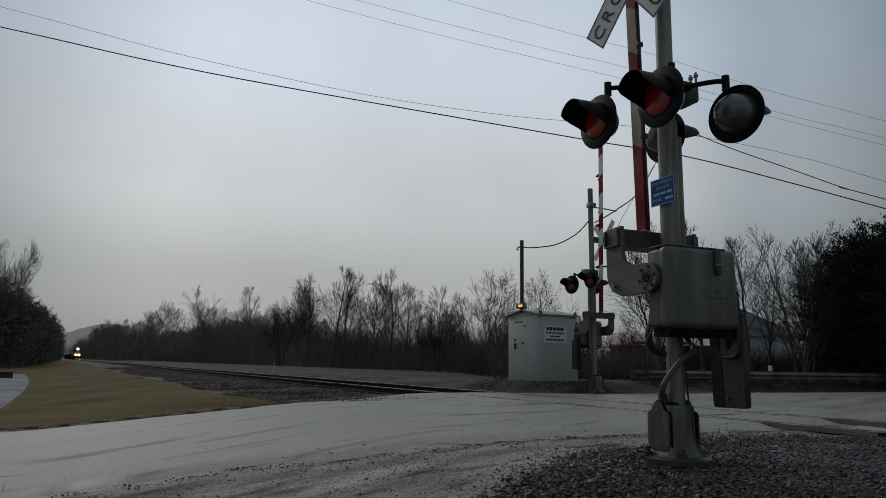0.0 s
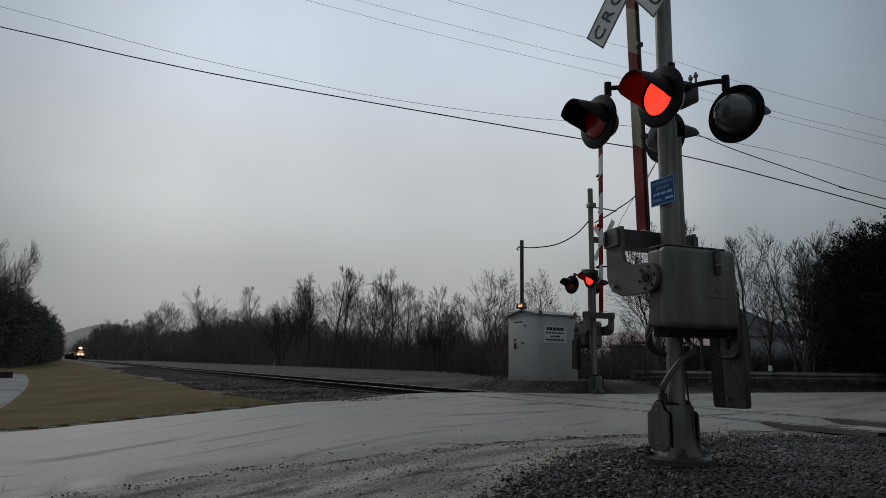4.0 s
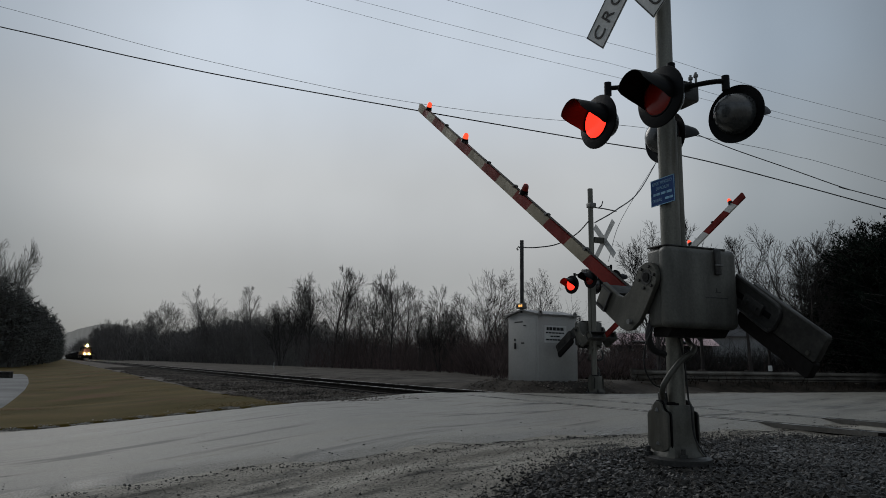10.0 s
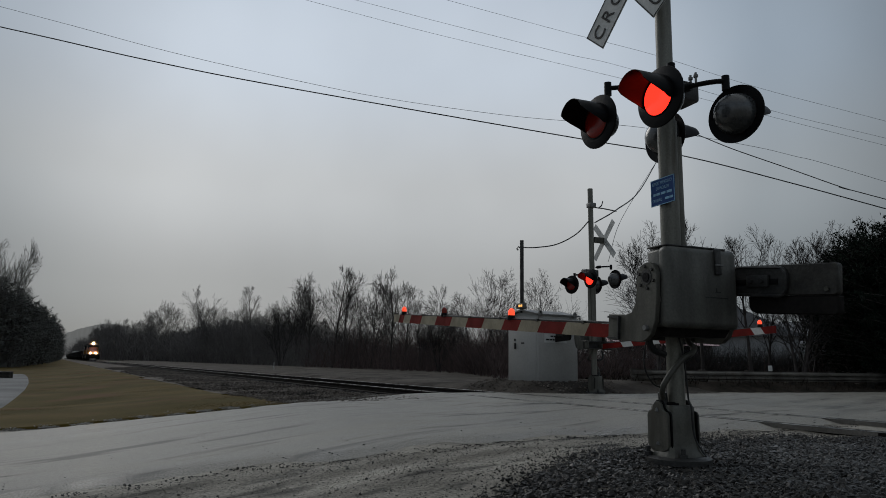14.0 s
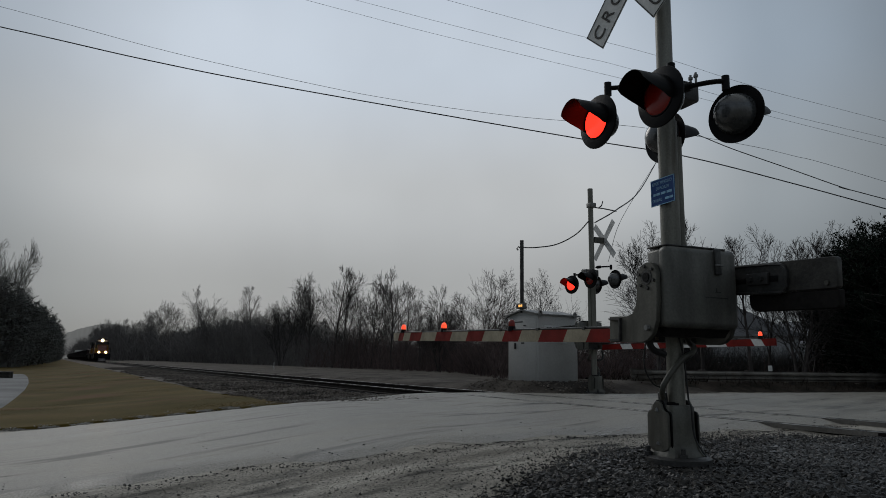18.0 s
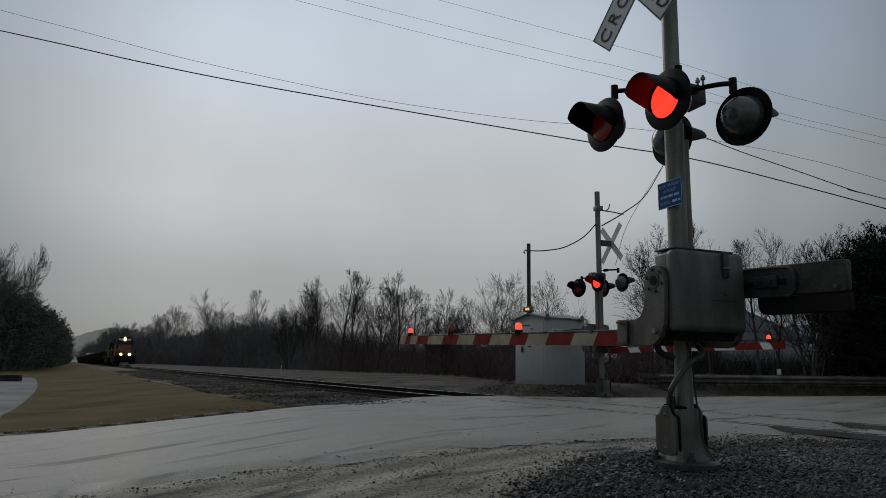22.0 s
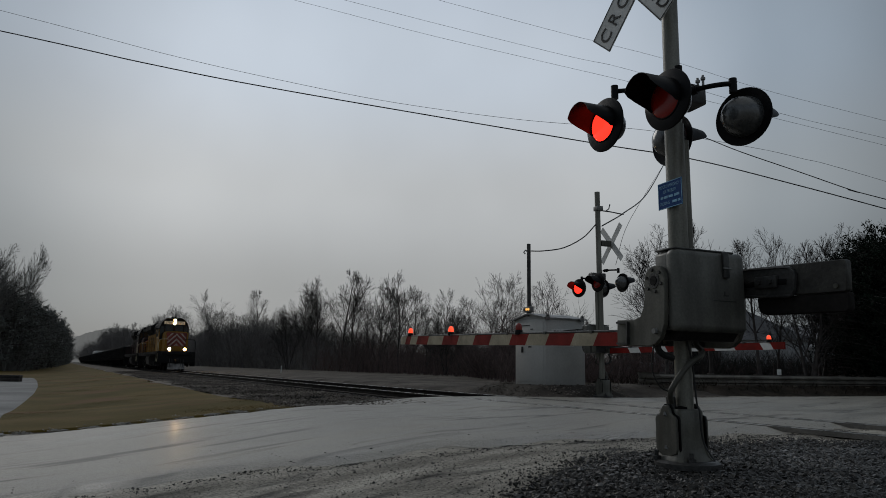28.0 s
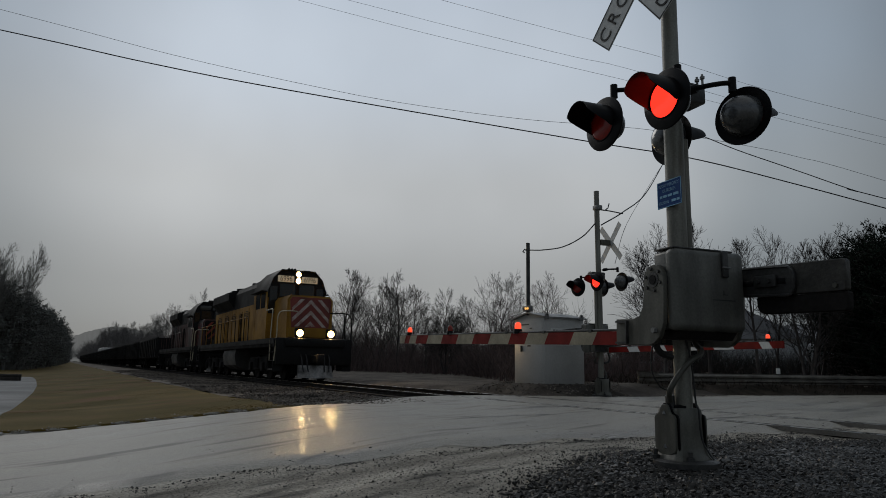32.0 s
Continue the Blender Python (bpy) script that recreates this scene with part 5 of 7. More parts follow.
# tree belt beyond the track, thinning towards the hut
s = 24.0
while s < 260:
    c = 13.5 + rt.uniform(0, 8) + (s - 20) * 0.035
    d = math.hypot(s, c + TD)
    tree_at(s + rt.uniform(-1.5, 1.5), c, min(rt.uniform(0.040, 0.070) * d + 1.0, 9.5))
    s += 1.9 if s < 75 else 2.2
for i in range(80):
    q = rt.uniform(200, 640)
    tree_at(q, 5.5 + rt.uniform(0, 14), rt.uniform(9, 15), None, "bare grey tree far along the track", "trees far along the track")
# taller single trees that stand out of the belt
for x, y, h, kind in ((-12.4, 65.0, 9.0, 0), (-9.2, 58.4, 8.8, 1), (-8.2, 57.8, 8.6, 0), (-6.9, 58.3, 6.5, 3), (-5.5, 53.8, 7.2, 2), (-3.6, 50.5, 7.6, 0), (-2.6, 50.6, 6.7, 7), (-1.4, 46.5, 4.7, 3), (-0.2, 41.3, 5.3, 6), (0.7, 42.7, 4.3, 3), (2.1, 39.1, 6.0, 4),
                      (3.4, 40.0, 4.9, 7), (-15.2, 72.1, 9.1, 2), (-17.0, 74.2, 7.6, 3), (-19.4, 78.6, 7.2, 7), (-22.0, 81.1, 9.5, 1), (-27.6, 95.2, 8.1, 3), (-33.8, 102.2, 11.5, 5), (-45.1, 126.5, 11.7, 7), (-53.6, 137.5, 12.4, 0), (-67.6, 162.5, 14.1, 4), (-82.2, 188.5, 11.1, 6)):
    tree(x, y, h, kind, "tall bare deciduous tree beyond the track", "trees along the far side", x * 41.0)
for i in range(22):
    tree_at(rt.uniform(62, 112), rt.uniform(10.5, 17.5), rt.uniform(4.6, 7.4), rt.choice((2, 3, 5, 6, 7)))
# behind the hut and behind the far signal
for x, y, h, kind in ((4.5, 29.7, 4.8, 3), (5.2, 26.5, 2.7, 7), (8.2, 25.9, 6.3, 3), (9.2, 28.6, 6.3, 2), (11.0, 29.0, 7.3, 0), (11.9, 26.4, 5.7, 1), (13.3, 28.0, 4.8, 7), (13.3, 25.8, 6.3, 5), (14.6, 27.3, 6.1, 2), (16.6, 28.5, 6.9, 3), (18.7, 30.7, 7.2, 0), (19.0, 29.4, 7.1, 4), (19.3, 28.0, 6.9, 2)):
    tree(x, y, h, kind, "slender bare tree behind the guardrail", "trees behind the crossing", x * 77.0)
# wood on the near side of the track, drawing in towards it with distance
for q, c, h in ((84, -15.0, 14.5), (88, -18.5, 13.8), (92, -13.6, 13.2), (97, -17.0, 14.2), (101, -13.0, 12.3), (107, -15.0, 12.8), (112, -12.4, 11.6), (118, -14.0, 12.2), (122, -11.8, 11.2), (128, -13.4, 11.6), (133, -11.3, 10.6),
                (140, -12.5, 11.0), (146, -10.9, 10.0), (154, -11.8, 10.4), (162, -10.6, 9.6), (172, -11.4, 9.8), (182, -10.2, 9.2), (194, -10.8, 9.4), (206, -9.7, 8.8), (220, -10.2, 9.0), (235, -9.2, 8.4), (252, -9.6, 8.6), (270, -8.8, 8.2), (295, -9.0, 8.4), (325, -8.4, 8.2)):
    c += 0.4 if q < 95 else 1.0
    h *= 0.97 if q < 95 else 0.80
    tree_at(q, c + 0.9, h, rt.choice((0, 2, 7, 1)), "bare tree in a hazy grey wood", "trees of the near wood", 0.62)
    tree_at(q + 1.5, c - 4.6, h * 1.02, rt.choice((0, 2, 5, 1)), "bare tree in a hazy grey wood", "trees of the near wood", 0.9)
    if q < 125:
        tree_at(q + 1, c - 7.5, h * 1.05, rt.choice((1, 3, 5)), "bare tree in a hazy grey wood", "trees of the near wood", 1.0)
        tree_at(q - 1, c - 1.8, h * 0.97, rt.choice((1, 3, 4)), "bare tree in a hazy grey wood", "trees of the near wood", 0.9)
    tree_at(q + 3, c - 1.4, h * 0.92, rt.choice((0, 2, 5, 1)), "bare tree in a hazy grey wood", "trees of the near wood", 0.8)


def thicket(name, rows, mat, label, group=""):
    """Brush: many thin bent stems. rows: (x, y, z, height, count of side shoots)."""
    segs = []
    rs = np.random.default_rng(len(rows))
    for x, y, z, h in rows:
        p = np.array([x, y, z])
        d = np.array([rs.normal(0, 0.42), rs.normal(0, 0.42), 1.0])
        r = (0.012 + 0.004 * h) * max(1.0, math.hypot(x, y) / 70)
        for k in range(3):
            q = p + d / np.linalg.norm(d) * h / 3
            segs.append((p, q, r, r * 0.7))
            for _ in range(2 if k else 1):
                e = d + rs.normal(0, 0.8, 3)
                e = q + e / np.linalg.norm(e) * h * rs.uniform(0.15, 0.34)
                segs.append((q, e, r * 0.5, r * 0.25))
                g = d + rs.normal(0, 0.9, 3)
                segs.append((e, e + g / np.linalg.norm(g) * h * rs.uniform(0.10, 0.2), r * 0.28, r * 0.15))
            p, r = q, r * 0.7
            d = d + rs.normal(0, 0.22, 3)
    v, f = tubes(segs, 3)
    return tagged(new(name, from_arrays(name, v, f, mat)), label, "brush", group, kind="stuff")


rows = []
rb = np.random.default_rng(5)
for i in range(10500):
    q = 20 + (rb.random() ** 1.7) * 190
    c = 9.0 + rb.random() * 13 + (q - 20) * 0.03
    p = on_track(q, c)
    if p.x > 7 and rb.random() < 0.85:
        continue
    d = math.hypot(q, c + TD)
    h = (0.018 + 0.050 * rb.random() ** 1.4 * (0.62 + 0.38 * min(1.0, q / 60))) * d + 0.2
    rows.append((p.x, p.y, float(ground_z(p.x, p.y)) - 0.1, min(h, 6.0) * (0.55 + 0.45 * math.sin(q * 0.7) ** 2)))
for i in range(3600):
    q, c = 20 + rb.random() ** 1.5 * 60, 13 + rb.random() * 18
    p = on_track(q, c)
    if p.x > 6:
        continue
    rows.append((p.x, p.y, float(ground_z(p.x, p.y)) - 0.1, rb.uniform(1.1, 2.6) + 0.014 * q))
# brush beyond 62 m gets the colour lightened for haze
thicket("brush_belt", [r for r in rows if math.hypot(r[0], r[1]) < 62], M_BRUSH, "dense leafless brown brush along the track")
thicket("brush_belt_far", [r for r in rows if math.hypot(r[0], r[1]) >= 62], M_BRUSH_HAZE, "dense leafless grey brush far along the track")
rows = []
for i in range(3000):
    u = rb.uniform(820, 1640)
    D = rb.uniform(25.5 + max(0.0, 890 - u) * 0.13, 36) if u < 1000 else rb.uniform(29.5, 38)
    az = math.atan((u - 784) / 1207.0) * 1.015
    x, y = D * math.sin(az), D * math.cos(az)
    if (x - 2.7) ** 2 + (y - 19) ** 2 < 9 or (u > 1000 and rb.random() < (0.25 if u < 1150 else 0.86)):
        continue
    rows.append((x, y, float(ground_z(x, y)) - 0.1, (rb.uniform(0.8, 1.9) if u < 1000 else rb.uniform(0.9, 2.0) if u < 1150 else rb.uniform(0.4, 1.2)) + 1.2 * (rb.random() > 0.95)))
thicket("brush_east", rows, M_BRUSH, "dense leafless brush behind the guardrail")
# clipped hedge in front of the houses
rows = []
for i in range(1500):
    x, y = 10.6 + 9.4 * rb.random(), 32.4 - 3.6 * rb.random() ** 2
    rows.append((x, y, float(ground_z(x, y)) - 0.1, rb.uniform(0.9, 1.65)))
thicket("hedge", rows, M_HEDGE, "dark dense hedge in front of the houses")
rows = []
for i in range(5500):
    q = 84 + rb.random() ** 1.4 * 240
    p = on_track(q, -11.6 + (q - 84) * 0.025 - rb.random() * 12)
    rows.append((p.x, p.y, float(ground_z(p.x, p.y)) - 0.1, rb.uniform(1.5, 5.0)))
thicket("brush_wood", rows, M_WOOD_HAZE, "dense undergrowth of the near wood")


rows = []
for i in range(2600):
    q = 190 + rb.random() * 460
    p = on_track(q, 5.0 + rb.random() * 14)
    rows.append((p.x, p.y, -0.2, rb.uniform(3.5, 9.5)))
thicket("brush_distance", rows, M_BRUSH_HAZE, "hazy grey brush far along the track")


def evergreen_meshes(spray, leaf, mat):
    """Unit evergreens: tiers of uneven boughs set with small leaf sprays."""
    out = []
    for seed in (1, 2, 3):
        rs = np.random.default_rng(40 + seed)
        C, sticks = [], [(np.array([0, 0, -0.03]), np.array([0, 0, 0.97]), 0.022, 0.004)]
        for k in range(190):
            t = 0.04 + 0.94 * rs.random() ** 0.85
            a = rs.uniform(0, 2 * np.pi)
            ln = (0.10 + 0.47 * math.sin(math.pi * (0.16 + 0.74 * t)) ** 0.9) * rs.uniform(0.62, 1.12)
            rise = rs.uniform(0.02, 0.16) * (0.4 + t)
            p0 = np.array([0, 0, t * 0.92])
            p1 = p0 + np.array([ln * math.cos(a), ln * math.sin(a), rise])
            sticks.append((p0, p1, 0.006, 0.002))
            m = spray
            f = rs.random(m) ** 0.6
            q = p0 + (p1 - p0) * f[:, None]
            q = q + rs.normal(0, 1, (m, 3)) * (0.040 * (1.15 - 0.75 * f))[:, None] * np.array([1, 1, 0.7])
            C.append(q)
        C = np.concatenate(C)
        n = len(C)
        d1 = rs.normal(0, 1, (n, 3)); d1 /= np.linalg.norm(d1, axis=1, keepdims=True)
        d2 = np.cross(d1, rs.normal(0, 1, (n, 3))); d2 /= np.linalg.norm(d2, axis=1, keepdims=True)
        L = rs.uniform(0.007, 0.017, (n, 1)) * leaf; W = L * 0.38
        quad = np.stack([C - d1 * L, C + d2 * W, C + d1 * L, C - d2 * W], 1).reshape(-1, 3)
        fq = np.arange(n * 4).reshape(-1, 4)
        vt, ft = tubes(sticks, 5)
        out.append((from_arrays("trunk", vt, ft, M_BARK, True), from_arrays("crown", quad, fq, mat)))
    return out


EVER = evergreen_meshes(70, 1.1, M_LEAF)
GREY_EVER = evergreen_meshes(26, 1.8, M_LEAF_HAZE)


def evergreen(x, y, h, w, kind, label, group, turn=0):
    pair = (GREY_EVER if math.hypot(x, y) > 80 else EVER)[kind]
    t = new("evergreen_tree", pair[0])
    t.matrix_basis = pose(x, y, float(ground_z(x, y)), 0, 0, turn) @ Matrix.Diagonal((w, w, h, 1))
    tagged(t, label, "evergreen tree", group)
    c = new("crown", pair[1])
    c.parent = t
    return t


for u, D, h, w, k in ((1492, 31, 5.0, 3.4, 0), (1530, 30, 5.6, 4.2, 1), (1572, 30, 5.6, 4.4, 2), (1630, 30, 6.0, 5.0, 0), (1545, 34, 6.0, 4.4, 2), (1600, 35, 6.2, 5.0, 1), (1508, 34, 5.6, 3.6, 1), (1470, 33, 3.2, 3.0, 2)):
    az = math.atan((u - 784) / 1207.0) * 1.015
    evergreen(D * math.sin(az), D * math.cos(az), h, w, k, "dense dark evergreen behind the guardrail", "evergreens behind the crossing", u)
for i, (q, c, h, w) in enumerate(((85, -16.0, 8.6, 7.5), (88, -13.6, 7.6, 6.5), (96, -14.5, 8.2, 7), (103, -12.2, 7.6, 6), (112, -12.8, 8, 6), (122, -11.4, 7.8, 5.5), (135, -11.2, 8, 5.5), (150, -10.6, 8.2, 5), (175, -10.0, 8.2, 4.8), (205, -9.4, 8.0, 4.6), (240, -8.8, 7.8, 4.5))):
    p = on_track(q, c + 1.0)
    evergreen(p.x, p.y, h, w, i % 3, "grey-green evergreen at the edge of the wood", "evergreens of the near wood", i * 50)


def wooded_ridge(name, az0, az1, dist, h0, seed, mat, bumps):
    """A far wooded rise: a long heap with a ragged crest."""
    rs = np.random.default_rng(seed)
    n, m = 200, 7
    v = []
    for i in range(n):
        t = i / (n - 1)
        a = radians(az0 + (az1 - az0) * t)
        env = math.sin(math.pi * min(1, max(0, t))) ** 0.35
        crest = h0 * env * (0.72 + sum(w * math.exp(-((t - c) / s) ** 2) for c, s, w in bumps)) + rs.normal(0, h0 * 0.012)
        for j in range(m):
            k = j / (m - 1)
            d = dist + 60 * k
            z = -0.5 + crest * math.sin(math.pi * k) ** 0.6 if 0 < j < m - 1 else -0.6
            v.append((d * math.sin(a), d * math.cos(a), z))
    f = [(i * m + j, (i + 1) * m + j, (i + 1) * m + j + 1, i * m + j + 1) for i in range(n - 1) for j in range(m - 1)]
    return tagged(new(name, from_arrays(name, v, f, mat, True)), "hazy wooded hill in the distance", "hill", kind="backdrop")


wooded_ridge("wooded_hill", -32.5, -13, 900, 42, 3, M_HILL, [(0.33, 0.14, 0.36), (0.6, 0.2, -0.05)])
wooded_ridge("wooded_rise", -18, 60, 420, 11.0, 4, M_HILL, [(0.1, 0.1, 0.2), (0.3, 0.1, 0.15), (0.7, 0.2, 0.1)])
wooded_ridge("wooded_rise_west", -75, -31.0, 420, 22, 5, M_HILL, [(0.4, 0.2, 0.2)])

# ---------- houses beyond the trees ----------
def house(x, y, w, d, h, roof, turn, wall, label, tiles=None):
    ob = thing("house", pose(x, y, float(ground_z(x, y)) - 0.1, 0, 0, turn), label, "house", "houses beyond the trees")
    part("wall", box(BM(), (-w / 2, -d / 2, 0), (w / 2, d / 2, h)), wall, ob, smooth=False)
    bm = BM()
    prism(bm, [(-d / 2 - 0.4, h), (d / 2 + 0.4, h), (0, h + roof)], -w / 2 - 0.4, w / 2 + 0.4, "yz")
    part("roof", bm, tiles or M_ROOFING, ob, smooth=False)
    for k in range(int(w // 2.6)):
        xx = -w / 2 + 1.3 + k * 2.6
        bm = BM()
        box(bm, (xx - 0.45, -d / 2 - 0.04, 1.0), (xx + 0.45, -d / 2 - 0.003, 2.2))
        win = part("window", bm, M_WHITE, ob, smooth=False)
        bm = BM()
        box(bm, (xx - 0.38, -d / 2 - 0.06, 1.07), (xx + 0.38, -d / 2 - 0.045, 2.13))
        part("pane", bm, M_WINDOW, win, smooth=False)


house(23.6, 54, 8, 8, 2.9, 2.2, 62, M_SIDING, "pale sided house with a grey roof behind trees")
house(14.4, 46, 5.6, 7, 1.9, 0.9, -10, M_SHED, "dull grey shed with a faded pink roof behind bare trees", M_PINKROOF)
house(37, 62, 11, 8, 2.8, 2.2, -30, M_SIDING, "pale house half hidden by trees")

# ---------- the train ----------
TRAIN = []
ROLLING = []      # wheelsets that turn, with their place along the vehicle


def train_pose(t, back):
    """Pose of a vehicle whose front coupler is so far behind the leading one, t seconds into the clip."""
    p = on_track(320.7 - 9.181 * t - 0.00124 * t * t - 0.75 + back, 0, RAIL_Z)
    return pose(p.x, p.y, p.z, 0, 0, math.degrees(math.atan2(-TA.y, -TA.x)))


def bogie(parent, xc, axles, gap, dark):
    """Sideframes with springs, journal boxes, and the wheelsets."""
    for y in (-1.02, 1.02):
        bm = BM()
        ln = gap * (axles - 1) / 2 + 0.55
        prism(bm, [(xc - ln, 0.42), (xc + ln, 0.42), (xc + ln, 0.66), (xc + ln - 0.3, 0.92), (xc - ln + 0.3, 0.92), (xc - ln, 0.66)], y - 0.07, y + 0.07)
        fr = part("bogie_frame", bm, M_UNDER, parent)
        for k in range(axles):
            xa = xc + (k - (axles - 1) / 2) * gap
            bm = BM()
            s = 1 if y > 0 else -1
            box(bm, (xa - 0.17, y + 0.05 * s, 0.34), (xa + 0.17, y + 0.17 * s, 0.70), 0.03)
            part("axle_box", bm, M_UNDER, fr)
            if k < axles - 1:
                bm = BM()
                for dx in (-0.13, 0.13):
                    rod(bm, (xa + gap / 2 + dx, y + 0.09 * s, 0.46), (xa + gap / 2 + dx, y + 0.09 * s, 0.86), 0.085, seg=10)
                part("spring", bm, M_UNDER, fr)
    bm = BM()
    box(bm, (xc - gap * (axles - 1) / 2 - 0.6, -0.66, 0.20), (xc + gap * (axles - 1) / 2 + 0.6, 0.66, 1.0), 0.08)
    box(bm, (xc - 0.3, -1.0, 0.50), (xc + 0.3, 1.0, 0.98), 0.03)
    part("bolster", bm, M_UNDER, parent)
    for k in range(axles):
        xa = xc + (k - (axles - 1) / 2) * gap
        bm = BM()
        for y in (-0.76, 0.76):
            rod(bm, (0, y - 0.065, 0), (0, y + 0.065, 0), 0.50, seg=28)
            rod(bm, (0, y * 0.89 - 0.015, 0), (0, y * 0.89 + 0.015, 0), 0.53, seg=28)
        rod(bm, (0, -0.9, 0), (0, 0.9, 0), 0.09, seg=10)
        for q in range(4):
            s = math.pi / 4 + q * math.pi / 2
            rod(bm, (0.28 * math.cos(s), -0.84, 0.28 * math.sin(s)), (0.28 * math.cos(s), 0.84, 0.28 * math.sin(s)), 0.05, seg=8)
        ws = part("wheelset", bm, M_RAIL, parent, "worn steel wheelset", Matrix.Translation((xa, 0, 0.50)))
        if axles == 3:
            ROLLING.append((ws, xa))


def locomotive(label, paint, upper, nose, stripe, number, lit):
    lo = thing("locomotive", Matrix(), label, "locomotive", "locomotives of the train")
    deck = 1.60
    # underframe and walkway
    bm = BM()
    box(bm, (-20.2, -1.52, 1.28), (-0.75, 1.52, deck), 0.02)
    part("underframe", bm, M_UNDER, lo)
    bm = BM()
    box(bm, (-19.9, -1.545, 1.42), (-1.0, -1.522, deck + 0.015))
    box(bm, (-19.9, 1.522, 1.42), (-1.0, 1.545, deck + 0.015))
    part("side_sill", bm, M_LOCOBLACK, lo)
    # pilot with ploughshare, steps, coupler
    bm = BM()
    box(bm, (-0.95, -1.50, 0.62), (-0.72, 1.50, deck + 0.02), 0.02)
    part("pilot", bm, M_LOCOBLACK, lo)
    bm = BM()
    v = [(-0.62, -0.66, 0.60), (-0.48, 0.0, 0.60), (-0.62, 0.66, 0.60), (-0.50, -0.70, 0.14), (-0.30, 0.0, 0.12), (-0.50, 0.70, 0.14)]
    v += [(a - 0.10, b, c) for a, b, c in v]
    vs = [bm.verts.new(q) for q in v]
    for f in ((0, 1, 4, 3), (1, 2, 5, 4), (6, 9, 10, 7), (7, 10, 11, 8), (0, 6, 7, 1), (1, 7, 8, 2), (3, 4, 10, 9), (4, 5, 11, 10), (0, 3, 9, 6), (2, 8, 11, 5)):
        bm.faces.new([vs[i] for i in f])
    part("snow_plough", bm, M_PLOW, lo, "scuffed pale snow plough", smooth=False)
    bm = BM()
    box(bm, (-0.75, -0.16, 0.70), (-0.22, 0.16, 0.98), 0.03)
    box(bm, (-0.26, -0.12, 0.66), (0.0, 0.17, 1.02), 0.05)
    part("coupler", bm, M_UNDER, lo)
    for y in (-0.55, -0.35, 0.35, 0.55):
        bm = BM()
        tube(bm, smooth_path([(-0.72, y, 1.0), (-0.55, y, 0.80), (-0.50, y * 0.95, 0.55), (-0.40, y * 0.9, 0.36)], 4), 0.028, 6)
        part("air_hose", bm, M_RUBBER, lo)
    bm = BM()
    box(bm, (-0.75, -1.2, deck - 0.30), (-0.58, 1.2, deck + 0.02), 0.04)
    part("anticlimber", bm, M_LOCOBLACK, lo)
    for x0 in (-1.55, -20.1):
        for y in (-1, 1):
            for k in range(4):
                bm = BM()
                z = 0.42 + 0.32 * k
                box(bm, (x0, y * 1.22, z), (x0 + 0.62, y * 1.56, z + 0.035))
                part("step", bm, M_UNDER if k else M_PLOW, lo)
            bm = BM()
            box(bm, (x0 - 0.03, y * 1.20, 0.38), (x0, y * 1.56, 1.5))
            box(bm, (x0 + 0.62, y * 1.20, 0.38), (x0 + 0.65, y * 1.56, 1.5))
            part("step_side", bm, M_LOCOBLACK, lo)
    # fuel tank, air tanks, bogies
    bm = BM()
    prism(bm, [(-1.38, 1.28), (-1.45, 1.0), (-1.36, 0.55), (-1.0, 0.34), (1.0, 0.34), (1.36, 0.55), (1.45, 1.0), (1.38, 1.28)], -13.2, -8.0, "yz")
    part("fuel_tank", bm, M_TANK, lo, "scuffed grey fuel tank")
    for y in (-1.35, 1.35):
        bm = BM()
        rod(bm, (-12.6, y, 1.40), (-8.6, y, 1.40), 0.17, seg=12)
        part("air_tank", bm, M_UNDER, lo)
    # nose
    bm = BM()
    pr = [(-0.98, deck), (0.98, deck), (0.98, 3.16), (0.86, 3.34), (-0.86, 3.34), (-0.98, 3.16)]
    prism(bm, pr, -3.45, -1.45, "yz")
    bmesh.ops.bevel(bm, geom=[e for e in bm.edges if all(abs(v.co.x + 1.45) < 0.01 for v in e.verts)], offset=0.09, segments=3, affect="EDGES")
    ns = part("nose", bm, paint, lo, "nose with a red front and pale chevron stripes")
    bm = BM()
    prism(bm, [(-0.80, 2.06), (0.80, 2.06), (0.90, 3.14), (0.80, 3.26), (-0.80, 3.26), (-0.90, 3.14)], -1.456, -1.4485, "yz")
    part("front_panel", bm, nose, ns, "red nose front")
    # chevrons on the nose front
    for k in range(-1, 5):
        zt = 3.18 - 0.43 * k
        for sgn in (-1, 1):
            y0, y1 = 0.0, 0.79
            z0, z1 = zt, zt - 0.79 * 0.95
            w = 0.165
            pts = [(sgn * y0, z0), (sgn * y1, z1), (sgn * y1, z1 - w), (sgn * y0, z0 - w)]
            clip = pts
            for lim, up in ((2.10, 1), (3.18, -1)):
                pts, clip = clip, []
                for i in range(len(pts)):
                    a, b = pts[i], pts[(i + 1) % len(pts)]
                    if (a[1] - lim) * up >= 0:
                        clip.append(a)
                    if (a[1] - lim) * (b[1] - lim) < 0:
                        q = (lim - a[1]) / (b[1] - a[1])
                        clip.append((a[0] + (b[0] - a[0]) * q, lim))
            if len(clip) > 2:
                bm = BM()
                prism(bm, clip, -1.452, -1.444, "yz")
                part("chevron_stripe", bm, stripe, ns, smooth=False)
